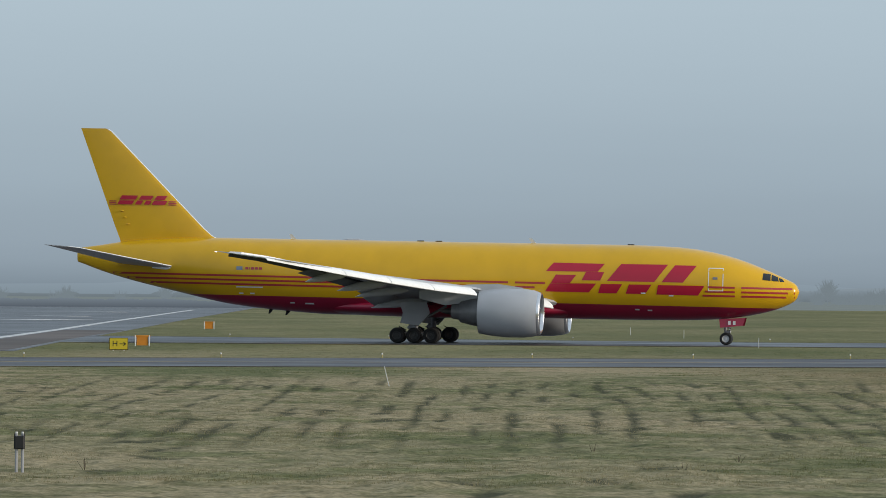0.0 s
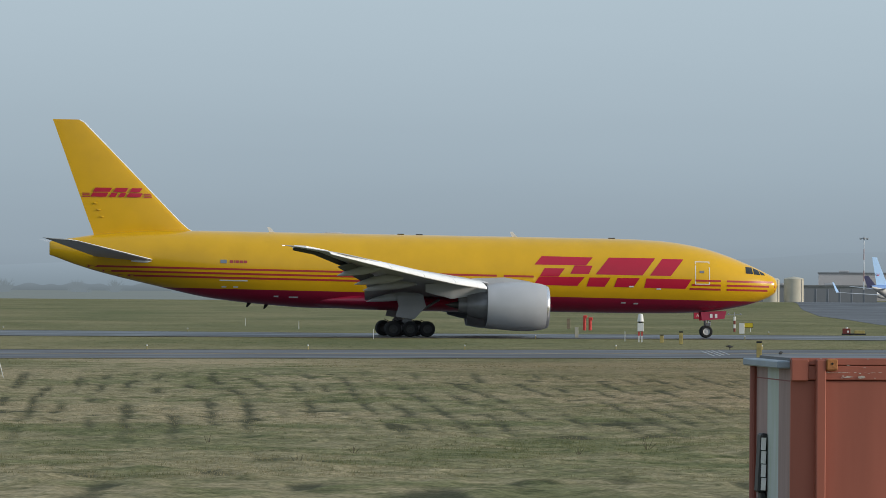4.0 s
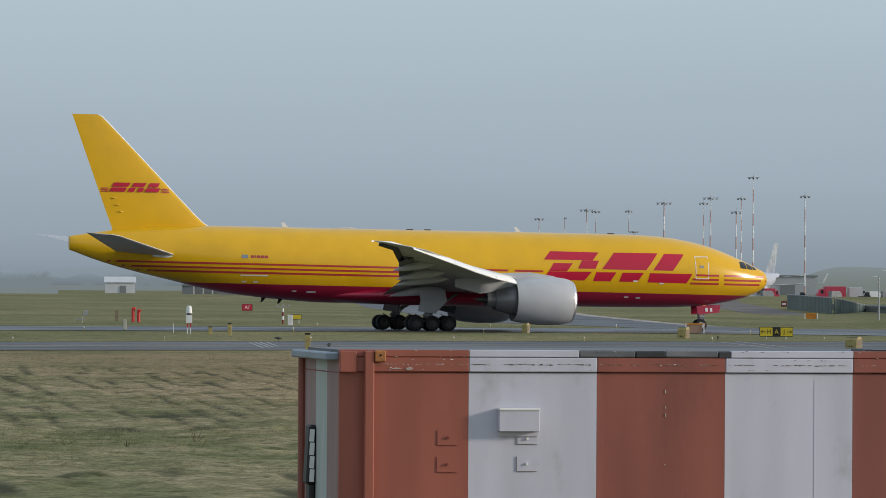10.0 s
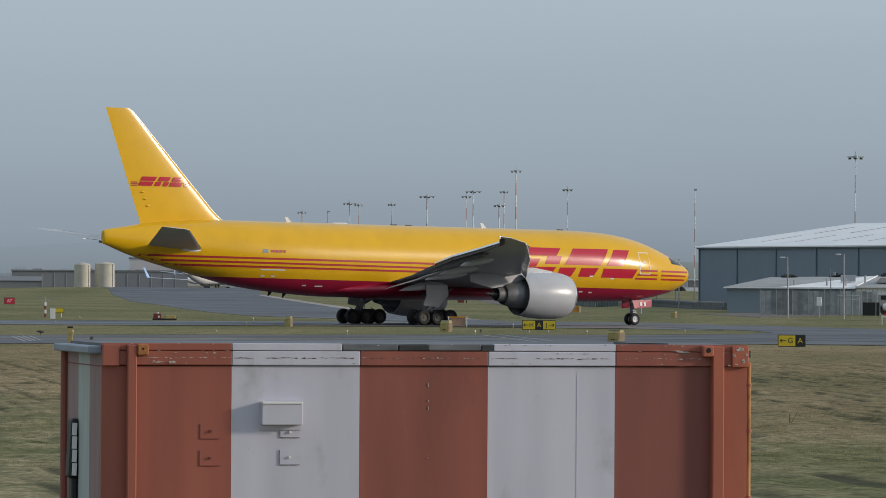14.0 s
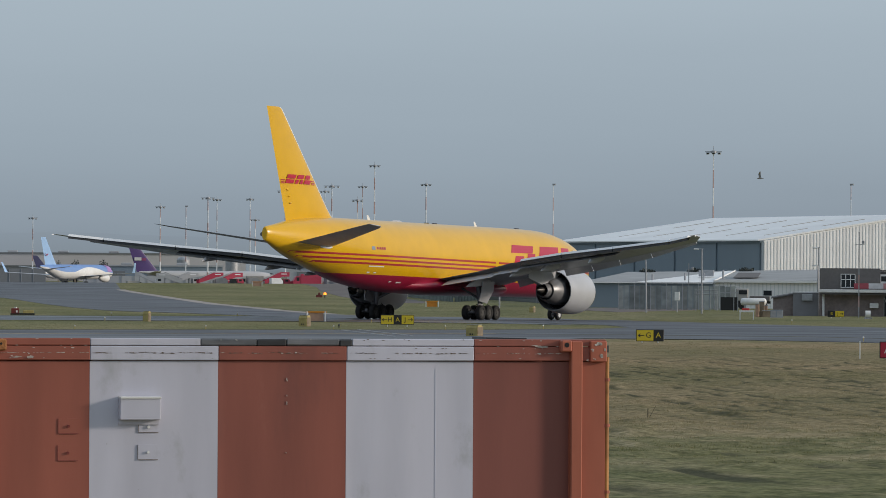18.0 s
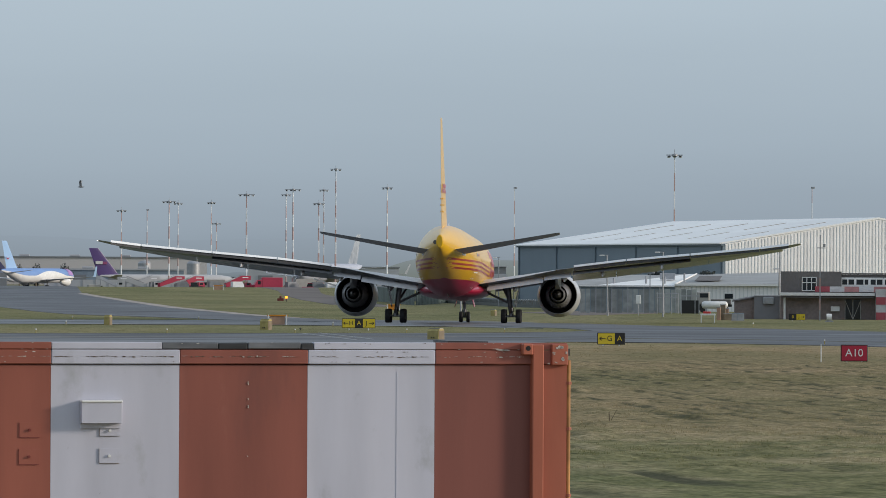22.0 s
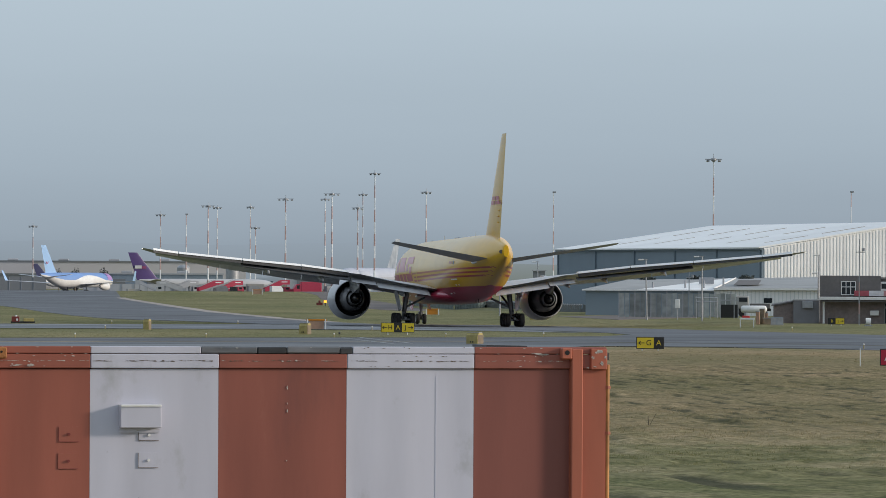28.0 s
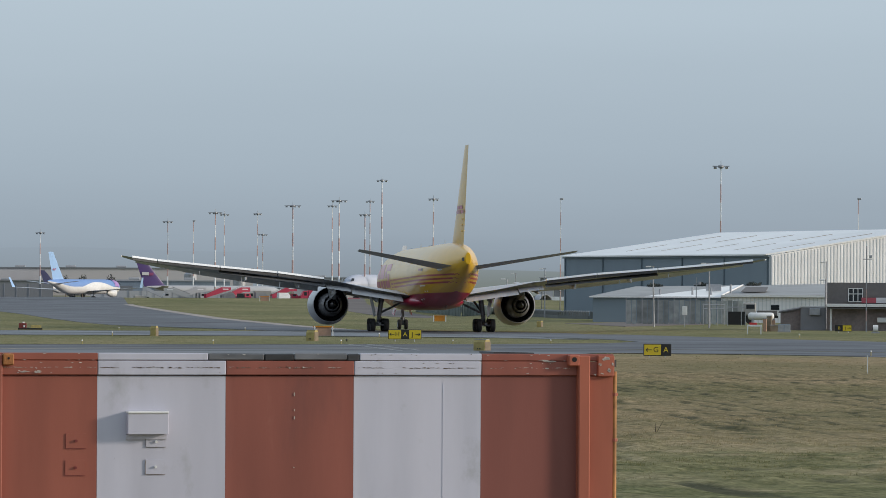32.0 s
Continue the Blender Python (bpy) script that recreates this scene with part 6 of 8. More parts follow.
# ---- hangar ----
def hangar():
    tn = 6.6
    s = thing("hangar", pose(204.4, 732.0, 0, 0, 0, tn), "large hangar with slate-blue wall, pale gable and pale roof", "building")
    W, Ld, he, hr = 45.7, 80.0, 8.55, 12.12
    part("side_wall", box((0.3, Ld, he), (0.15, Ld / 2, he / 2)), SLATEWALL, s, "slate-blue clad wall")
    for k in range(6):
        part("wall_post", box((0.18, 0.3, he), (-0.08, 0.4 + k * (Ld - 0.8) / 5, he / 2)), MATS["dark_slate_trim"], s, "dark vertical trim")
    part("eave_gutter", box((0.4, Ld + 0.4, 0.3), (-0.1, Ld / 2, he + 0.05)), MATS["dark_slate_trim"], s, "dark gutter")
    bm = bmesh.new()
    f0 = [bm.verts.new(p) for p in ((0.3, 0, 0), (W, 0, 0), (W, 0, he + 0.15), (W / 2, 0, hr + 0.14), (0.3, 0, he + 0.15))]
    bm.faces.new(f0)
    ex = bmesh.ops.extrude_face_region(bm, geom=list(bm.faces))
    bmesh.ops.translate(bm, verts=[v for v in ex["geom"] if isinstance(v, bmesh.types.BMVert)], vec=(0, 0.3, 0))
    gab = part("gable_wall", bm, PALECLAD, s, "pale corrugated gable wall")
    k, x = 0, 0.5
    while x < W - 0.4:
        hh = he + (hr - he) * (1 - abs(x - W / 2) / (W / 2)) - 0.05
        part("cladding_rib", box((0.20, 0.07, hh), (x, -0.035, hh / 2)), PALECLAD, gab)
        x += 0.48
        k += 1
    for sg, x0 in ((0, 0), (1, W)):
        xr = W / 2
        bm = loft([[(x0 - (0.5 if sg == 0 else -0.5), -0.12, he + 0.12), (xr, -0.12, hr + 0.10), (xr, -0.12, hr + 0.35), (x0 - (0.5 if sg == 0 else -0.5), -0.12, he + 0.3)],
                   [(x0 - (0.5 if sg == 0 else -0.5), Ld + 0.4, he + 0.12), (xr, Ld - 4.4, hr + 0.15), (xr, Ld - 4.4, hr + 0.35), (x0 - (0.5 if sg == 0 else -0.5), Ld + 0.4, he + 0.3)]])
        rf = part("roof_slope", bm, ROOFPALE, s, "pale sheet-metal roof slope")
        if sg == 0:
            for yy in (8, 22, 36, 50, 64):
                for u in (0.18, 0.55):
                    part("roof_joint", box((W * 0.14, 0.25, 0.06), (W / 2 * (u + 0.12), yy, he + 0.37 + (hr - he) * (u + 0.12)), pose(0, 0, 0, 0, -math.degrees(math.atan2(hr - he, W / 2)), 0)), WOOD, rf, "brown roof seam")
            for yy in (5, 16, 27, 38, 49, 60, 71):
                part("roof_vent", box((0.3, 0.3, 0.22), (W * 0.10, yy, he + 0.55)), GALV, rf)
    part("back_wall", box((W, 0.3, he), (W / 2, Ld, he / 2)), SLATEWALL, s)
    part("far_wall", box((0.3, Ld, he), (W - 0.15, Ld / 2, he / 2)), PALECLAD, s)


mat("dark_slate_trim", (0.135, 0.178, 0.215), 0.6, var=0.08)
mat("pale_rib_shade", (0.66, 0.68, 0.68), 0.6, var=0.06)
hangar()


def lean_to():
    s = thing("workshop_shed", pose(166.5, 670.0, 0, 0, 0, -14.5), "long low workshop with grey sheet roof and pale wall", "building")
    L = 28.6
    part("front_wall", box((15.7, 0.25, 3.0), (6.15, 0, 1.5)), SLATEWALL, s, "blue-grey wall")
    pw = part("pale_wall", box((L - 14.0, 0.25, 3.2), (14.0 + (L - 14.0) / 2, 0, 1.6)), PALECLAD, s, "pale corrugated wall")
    for k in range(30):
        part("cladding_rib", box((0.12, 0.06, 3.1), (14.25 + k * 0.48, -0.15, 1.55)), MATS["pale_rib_shade"], pw)
    part("window", box((1.0, 0.08, 0.6), (20.6, -0.16, 1.9)), GLASS, s, "small dark window")
    part("window_frame", box((1.15, 0.05, 0.75), (20.6, -0.13, 1.9)), WHITE, s)
    part("roof_grey", loft([[(-2.2, -0.5, 3.02), (14, -0.5, 3.02), (14, -0.5, 3.16), (-2.2, -0.5, 3.16)], [(3.4, 30, 4.25), (17, 30, 4.45), (17, 30, 4.6), (3.4, 30, 4.4)]]), ROOFGREY, s, "weathered grey roof")
    part("roof_pale", loft([[(14.02, -0.5, 3.12), (L + 0.3, -0.5, 3.3), (L + 0.3, -0.5, 3.5), (14.02, -0.5, 3.3)], [(17.02, 30, 4.4), (L + 2, 30, 4.7), (L + 2, 30, 4.9), (17.02, 30, 4.6)]]), ROOFGREY, s, "pale edged sheet roof")
    # thin pale wedge laid on the grey roof to paint its sunlit part
    part("roof_patch", loft([[(4.6, -0.52, 3.17), (14.0, -0.52, 3.17), (14.0, -0.52, 3.19), (4.6, -0.52, 3.19)], [(16.2, 29.8, 4.60), (16.95, 29.8, 4.61), (16.95, 29.8, 4.63), (16.2, 29.8, 4.62)]]), ROOFPALE, s, "pale wedge for the sunlit part of the roof")
    part("eave_trim", box((16.1, 0.10, 0.12), (5.9, -0.56, 3.09)), PALECLAD, s, "pale eave trim")
    part("hip_trim", tube((14.0, -0.55, 3.34), (17.1, 29.5, 4.66), 0.10, n=6), PALECLAD, s, "pale hip capping")
    part("fascia", box((L - 14.0, 0.12, 0.26), (14 + (L - 14.0) / 2, -0.6, 3.30)), WHITE, s, "white fascia board")
    part("skylight", loft([[(16.5, 6, 3.75), (19.5, 6, 3.75), (19.5, 6, 3.8), (16.5, 6, 3.8)], [(17.2, 12, 4.35), (20, 12, 4.35), (20, 12, 4.4), (17.2, 12, 4.4)]]), DARKCLAD, s, "dark rooflight")
    for x, z in ((6.5, 3.6), (10.5, 3.8), (12.8, 3.8), (15.2, 4.2)):
        part("roof_vent", tube((x, 4, z - 0.6), (x, 4, z + 0.5), 0.12, n=8), GALV, s)
    part("rooftop_unit", box((1.9, 1.2, 0.8), (13.2, 12, 4.3), None, 0.05), GALV, s, "grey rooftop unit")
    part("end_wall", box((0.25, 29.8, 3.0), (-1.6, 15.1, 1.5)), SLATEWALL, s)


lean_to()


def panel_fence():
    x0, y0 = 160.5, 636.5
    s = thing("panel_fence", pose(x0, y0, 0, 0, 0, -14.3), "grey-green corrugated panel fence", "fence", kind="structure")
    for k in range(22):
        part("fence_panel", box((0.57 - 0.05 * (k % 4 == 1), 0.06, 2.75 + 0.08 * math.sin(k * 2.1)), (0.3 + k * 0.62, 0.04 * (k % 2), 1.42)), GREENFENCE, s)
        if k % 3 == 0:
            part("fence_post", box((0.10, 0.12, 3.05), (k * 0.62, -0.06, 1.52)), GALV, s)


panel_fence()


mat("annex_grey", (0.20, 0.20, 0.215), 0.7, var=0.1, scale=1)
mat("faded_parapet_red", (0.36, 0.07, 0.09), 0.6, var=0.12)


PINKPANEL = mat("faded_pink_panel", (0.42, 0.20, 0.20), 0.6, var=0.12)
PALEPANEL = mat("chalky_white_panel", (0.55, 0.55, 0.56), 0.6, var=0.12)


def brick_offices():
    s = thing("fire_station", pose(160.3, 552.2, 0, 0, 0, -16.2), "dark two-storey brick building with pale canopy", "building")
    bm = box((26, 12, 2.4), (13.0, 6.4, 1.2))
    part("ground_floor", bm, BRICK, s, "brown brick ground floor")
    part("upper_floor", box((6.2, 9, 2.5), (3.15, 6.5, 3.65)), DARKCLAD, s, "dark clad upper floor")
    part("upper_wing", box((18, 9, 2.2), (15.3, 7.0, 3.5)), DARKCLAD, s, "dark clad upper wing")
    part("roof_edge", box((18.4, 9.4, 0.14), (15.3, 7.0, 4.68)), DARKCLAD, s, "dark roof edge")
    part("canopy", box((9.6, 2.4, 0.30), (4.8, 0.0, 2.58), None, 0.02), WHITE, s, "pale flat canopy")
    # dark slab put in for the shade below the canopy
    part("canopy_shade", box((9.5, 2.2, 0.10), (4.8, 0.05, 2.28)), DARKCLAD, s)
    w = part("office_window", box((1.45, 0.10, 1.35), (2.95, 1.96, 3.62)), GLASS, s, "white-framed office window")
    for k in (-0.72, -0.24, 0.24, 0.72):
        part("mullion", box((0.07, 0.06, 1.42), (2.95 + k, 1.90, 3.62)), WHITE, w)
    for z in (2.95, 3.75, 4.30):
        part("transom", box((1.5, 0.06, 0.07), (2.95, 1.90, z)), WHITE, w)
    for k in range(5):
        w = part("strip_window", box((1.25, 0.10, 0.75), (6.9 + 1.45 * k, 2.42, 3.80)), GLASS, s, "window of the control room")
        part("window_frame", box((0.24, 0.07, 0.85), (6.2 + 1.45 * k, 2.36, 3.80)), WHITE, w)
        part("window_frame", box((1.4, 0.07, 0.20), (6.9 + 1.45 * k, 2.37, 3.47)), WHITE, w)
        part("mullion", box((0.12, 0.06, 0.7), (6.9 + 1.45 * k + 0.2 * (k % 2), 2.355, 3.80)), WHITE, w)
        part("window_frame", box((1.4, 0.07, 0.20), (6.9 + 1.45 * k, 2.365, 4.20)), WHITE, w)
    for k in range(6):
        part("parapet_panel", box((1.5, 0.12, 0.55), (4.3 + 1.5 * k, 1.85, 3.1)), MATS["faded_parapet_red"] if k == 0 else PINKPANEL if k in (2, 4) else PALEPANEL, s, "red parapet panel" if k == 0 else "faded pink parapet panel" if k in (2, 4) else "white parapet panel")
    tower = part("checker_tower", box((3.0, 3.0, 3.1), (11.2, -0.6, 1.55)), PALEPANEL, s, "red and white checkered block")
    for i in range(3):
        for j in range(4):
            if (i + j) % 2 == 0:
                part("checker", box((0.99, 0.05, 0.76), (10.2 + i, -2.13, 0.39 + 0.775 * j)), MATS["faded_parapet_red"], tower)
    d = part("gate", box((1.7, 0.08, 2.0), (7.4, 0.30, 1.05)), GLASS, s, "dark glazed doors")
    for k in (-0.8, 0, 0.8):
        part("door_frame", box((0.08, 0.06, 2.05), (7.4 + k, 0.24, 1.03)), CONCRETE, d)
    for k in (-1, 1):
        part("door_brace", box((0.06, 0.05, 1.9), (7.4 + k * 0.4, 0.22, 1.0), pose(0, 0, 0, 0, k * 22, 0)), CONCRETE, d)
    part("pipe", tube((0.45, -0.02, 0), (0.45, -0.02, 2.3), 0.12, n=10), WHITE, s, "white downpipe")
    part("wall_unit", box((0.9, 0.4, 0.5), (5.6, 0.15, 1.1), None, 0.03), WHITE, s, "white wall-mounted unit")
    annex = part("annex", box((2.6, 6, 2.35), (-1.35, 4.0, 1.17)), MATS["annex_grey"], s, "grey annex")
    part("annex_edge", box((2.7, 6.1, 0.12), (-1.35, 3.98, 2.41)), PALEPANEL, annex, "pale roof edge")
    part("annex_vent", box((1.1, 0.4, 0.7), (-1.2, 0.85, 1.9), None, 0.04), GALV, annex)
    shed = part("shed", loft([[(-4.7, 2, 0), (-2.6, 2, 0), (-2.6, 2, 2.15), (-4.7, 2, 1.75)], [(-4.7, 7, 0), (-2.6, 7, 0), (-2.6, 7, 2.25), (-4.7, 7, 1.85)]]), BRICK, s, "low brown shed")
    part("shed_roof", loft([[(-4.9, 1.8, 1.75), (-2.5, 1.8, 2.18), (-2.5, 1.8, 2.3), (-4.9, 1.8, 1.87)], [(-4.9, 7.2, 1.85), (-2.5, 7.2, 2.28), (-2.5, 7.2, 2.4), (-4.9, 7.2, 1.97)]]), DARKCLAD, shed)


brick_offices()
street_lamp(155.4, 580.1, 6.9)
street_lamp(152.8, 593.6, 6.6, 0.9, -1.0)
street_lamp(150.5, 655.0, 5.2, 0.8)
street_lamp(163.6, 564.0, 5.2, 0.6)
street_lamp(167.2, 576.2, 7.1, 0.6)
banded_pole(159.9, 536.7, 8.5)
banded_pole(170.0, 640.5, 5.5)


def fuel_tank():
    s = thing("fuel_bowser", pose(178.6, 643, 0, 0, 0, -15), "white horizontal storage tank on a trailer", "tank")
    part("tank", revolve([(-1.55, 0.1), (-1.45, 0.36), (-1.25, 0.43), (1.25, 0.43), (1.45, 0.36), (1.55, 0.1)], 24), WHITE, s, soft=50).matrix_basis = pose(0, 0, 0.95)
    for k in (-1, 1):
        part("saddle", box((0.25, 0.7, 0.6), (k, 0, 0.3)), GALV, s)
    t = thing("lorry", pose(178.6, 648.5, 0, 0, 0, -15), "parked lorry with dark body and pale cab", "lorry")
    part("cab", box((1.5, 1.6, 1.5), (0.1, 0, 1.75), None, 0.12), CONCRETE, t, "pale cab")
    part("windscreen", box((1.0, 0.05, 0.5), (0.2, -0.82, 2.05)), GLASS, t)
    part("load_bed", box((2.4, 1.6, 0.6), (2.2, 0, 1.3), None, 0.05), DARKCLAD, t)
    for x in (0.1, 2.6):
        part("lorry_wheel", tube((x, -0.85, 0.5), (x, -0.5, 0.5), 0.5, n=18), RUBBER, t)
    part("chassis", box((4.2, 0.8, 0.3), (1.4, 0, 0.85)), SIGNBLACK, t)


fuel_tank()


# ---- parked aircraft on the apron ----
def jet(name, m, label, L, D, top, low, tailm, tail_h, wing_y, winglets, engine_m, aft=0.0):
    s = thing(name, m, label, "airplane")
    stn = [0, 0.012, 0.05, 0.12, 0.2, 0.72, 0.82, 0.92, 1.0]
    wd = [0.02, 0.35, 0.7, 0.95, 1, 1, 0.8, 0.45, 0.1]
    lo = [-0.1, -0.5, -0.8, -0.97, -1, -1, -0.55, 0.15, 0.6]
    hi = [0.0, 0.2, 0.55, 0.9, 1, 1, 0.98, 0.95, 0.85]
    zc, R = D * 0.93, D / 2
    up, dn = [], []
    for k in range(25):
        u = k / 24
        w, b, t = hermite(stn, wd, u) * R, hermite(stn, lo, u) * R, hermite(stn, hi, u) * R
        c, r = (t + b) / 2, (t - b) / 2
        x = L * (0.45 - u)
        up.append([(x, w * math.cos(a), zc + c + r * math.sin(a)) for a in [math.pi * i / 16 for i in range(17)]])
        dn.append([(x, w * math.cos(a), zc + c + r * math.sin(a)) for a in [math.pi + math.pi * i / 12 for i in range(13)]])
    part("upper_fuselage", loft(up, closed=False), top, s, soft=60)
    part("lower_fuselage", loft(dn, closed=False), low, s, soft=60)
    rings = []
    for z, f, a in ((zc + R * 0.7, 0.30, 0.475), (zc + R + 0.3, 0.335, 0.48), (tail_h, 0.475, 0.54)):
        rings.append([(-L * f - aft - p[0], p[1], z) for p in airfoil(L * (a - f), 0.10, 8)])
    part("fin", loft(rings), tailm, s, "coloured fin")
    for sg in (-1, 1):
        rings = [[(L * 0.12 - le - p[0], sg * y, z + p[1]) for p in airfoil(ch, 0.11, 8)] for y, le, ch, z in ((R * 0.7, 0, L * 0.19, zc - R * 0.6), (wing_y * 0.35, L * 0.09, L * 0.11, zc - R * 0.45), (wing_y, L * 0.24, L * 0.04, zc - R * 0.1))]
        w = part("wing", loft(rings), WINGGREY, s, "grey wing")
        if winglets:
            part("winglet", loft([[(L * 0.12 - L * 0.24 - p[0], sg * wing_y, zc - R * 0.1 + p[1]) for p in airfoil(L * 0.04, 0.1, 6)], [(L * 0.12 - L * 0.27 - p[0], sg * (wing_y + 0.9), zc - R * 0.1 + 2.6) for p in airfoil(L * 0.02, 0.1, 6)]]), tailm, w, "upturned winglet")
        rings = [[(-L * 0.40 - le - p[0], sg * y, zc + R * 0.35 + 0.1 * y + p[1]) for p in airfoil(ch, 0.1, 6)] for y, le, ch in ((0.3, 0, L * 0.09), (wing_y * 0.4, L * 0.06, L * 0.045))]
        part("tailplane", loft(rings), WINGGREY, s)
        e = part("engine", revolve([(0, R * 0.42), (-0.3, R * 0.52), (-2.0, R * 0.52), (-3.4, R * 0.36), (-4.2, R * 0.15)], 20), engine_m, s, soft=50)
        e.matrix_basis = pose(L * 0.12 - L * 0.02, sg * wing_y * 0.32, zc - R * 0.85)
        for k in (0, 1):
            part("main_wheel", tube((-L * 0.04, sg * 2.9 - 0.2 + 0.5 * k, 0.55), (-L * 0.04, sg * 2.9 + 0.15 + 0.5 * k, 0.55), 0.55, n=14), RUBBER, s)
        part("gear_leg", tube((-L * 0.04, sg * 2.9, 0.5), (-L * 0.04, sg * 2.6, zc - R * 0.5), 0.16, n=8), STEEL, s)
    part("nose_leg", tube((L * 0.36, 0, 0.3), (L * 0.36, 0, zc - R * 0.6), 0.12, n=8), STEEL, s)
    part("nose_wheel", tube((L * 0.36, -0.2, 0.4), (L * 0.36, 0.2, 0.4), 0.4, n=14), RUBBER, s)
    for sg in (-1, 1):
        part("cockpit_window", loft([[(L * 0.425, sg * R * 0.50, zc + R * 0.32), (L * 0.408, sg * R * 0.72, zc + R * 0.32), (L * 0.405, sg * R * 0.70, zc + R * 0.30)], [(L * 0.41, sg * R * 0.46, zc + R * 0.58), (L * 0.395, sg * R * 0.66, zc + R * 0.58), (L * 0.39, sg * R * 0.64, zc + R * 0.56)]]), GLASS, s, "dark cockpit window")
    return s


bluejet = jet("parked_airliner", pose(219.6, 1440, 0, 0, 0, 54), "blue and white parked airliner with a lilac nose and upturned winglets", 40.0, 3.8, JETBLUE, WHITE, SKYBLUE, 12.4, 18.4, True, WHITE)


def shrub(x, y, z, w, h, stem, seed, label):
    """A dark clump of small leaves on a few stems."""
    rng = random.Random(seed)
    s = thing("shrub", pose(x, y, z), label, "shrub", group="dark shrubs")
    for k in range(3):
        part("stem", tube((0.1 * k - 0.1, 0, 0), (rng.uniform(-0.3, 0.3) * w, 0, stem + h * 0.5), 0.05 + 0.02 * w, 0.02, 6), WOOD, s)
    bm = bmesh.new()
    for k in range(170):
        a, r = rng.uniform(0, 6.28), math.sqrt(rng.random())
        lift = rng.random() * (1 - 0.5 * r * r) * (0.8 + 0.3 * math.sin(3 * a + seed))
        p = Vector((math.cos(a) * r * w / 2, math.sin(a) * r * w / 2, stem + h * lift))
        q = 0.09 + 0.05 * w * rng.random()
        u, v = Vector((rng.gauss(0, 1), rng.gauss(0, 1), rng.gauss(0, 1))).normalized() * q, Vector((rng.gauss(0, 1), rng.gauss(0, 1), rng.gauss(0, 1))).normalized() * q
        bm.faces.new([bm.verts.new(c) for c in (p - u, p - v, p + u, p + v)])
    part("leaves", bm, DARKLEAF, s, "dark evergreen leaves")


DARKLEAF = mat("dark_winter_leaves", (0.045, 0.055, 0.05), 0.8, var=0.3, scale=1.5)
for x, y, w, h in ((225.3, 1516, 1.7, 1.7), (229.9, 1516, 2.6, 1.9), (237.7, 1516, 2.5, 1.9)):
    shrub(x, y, 0, w, h, 5.0, int(x), "dark clipped tree beyond the parked airliner")
for x, y, z in ((179.4, 696.6, 4.36), (185.3, 695.1, 4.45), (191.6, 693.5, 4.58)):
    shrub(x, y, z, 2.0, 0.55, 0.0, int(x), "dark weeds growing along the shed roof")


def yard_clutter():
    """Frames, boards and stacked gear on the grass beside the offices."""
    s = thing("notice_frame", pose(168.6, 617.4, 0, 0, 0, -15), "dark panel under a pale shelf in the yard", "panel")
    part("panel", box((2.0, 0.1, 1.5), (0, 0, 0.85)), SIGNBLACK, s)
    part("shelf", box((2.1, 0.5, 0.12), (0, -0.1, 2.1)), GALV, s)
    for k in (-1, 0.55, 1):
        part("post", box((0.09, 0.09, 2.2), (k, -0.1, 1.1)), GALV, s)
    p = thing("pipe_frame", pose(167.0, 620.5, 0, 0, 0, -15), "grey pipe scaffold frame by the fence", "frame")
    for k in range(4):
        part("upright", tube((-1.4 + 0.8 * k, 0, 0), (-1.4 + 0.8 * k, 0, 2.5 - 0.2 * (k % 2)), 0.04, n=8), GALV, p)
    for z in (1.9, 2.35):
        part("rail", tube((-1.5, 0, z), (1.1, 0, z), 0.05, n=8), GALV, p)
    rng = random.Random(31)
    for k, (x, w, h, m, lab) in enumerate(((150.2, 0.35, 1.25, PINKISH, "salmon plastic crate on the grass"), (150.9, 0.5, 1.5, WOOD, "brown wooden crate on end"), (151.6, 0.3, 1.1, PINKISH, "salmon plastic crate on the grass"), (151.2, 0.9, 0.6, WOOD, "brown boards stacked on the grass"))):
        c = thing("crate", pose(x, 539.3 + 0.9 * (k % 3), 0, 0, 0, -15 + rng.uniform(-6, 6)), lab, "crate", group="crates in the yard")
        part("crate_side", box((w, 0.4, h), (0, 0, h / 2), None, 0.02), m, c)
        part("crate_lid", box((w + 0.06, 0.46, 0.07), (0, 0, h + 0.035)), GALV, c)
    g = thing("utility_cabinet", pose(149.7, 530.5, 0, 0, 0, -15), "grey steel utility cabinet on the grass", "cabinet")
    part("body", box((1.2, 0.6, 0.75), (0, 0, 0.4), None, 0.02), BLUEGREY, g)
    for k in (-0.3, 0.3):
        part("door", box((0.54, 0.03, 0.62), (k, -0.31, 0.4)), GALV, g)
    part("plinth", box((1.3, 0.7, 0.08), (0, 0, 0.04)), CONCRETE, g)
    j = thing("hose_reel", pose(156.6, 522.5, 0, 0, 0, -15), "white hose reel on a frame", "hose reel")
    part("reel", tube((-0.25, 0, 0.45), (0.25, 0, 0.45), 0.34, n=16), WHITE, j)
    part("hub", tube((-0.3, 0, 0.45), (0.3, 0, 0.45), 0.14, n=12), SIGNBLACK, j)
    part("stand", box((0.8, 0.4, 0.12), (0, 0, 0.06)), GALV, j)
    m = thing("meter_post", pose(158.2, 601.0, 0, 0, 0, -15), "white meter box on a thin post", "meter")
    part("post", tube((0, 0, 0), (0, 0, 1.9), 0.05, n=8), GALV, m)
    part("meter_box", box((0.55, 0.25, 0.95), (0, -0.1, 1.75), None, 0.03), WHITE, m)


yard_clutter()


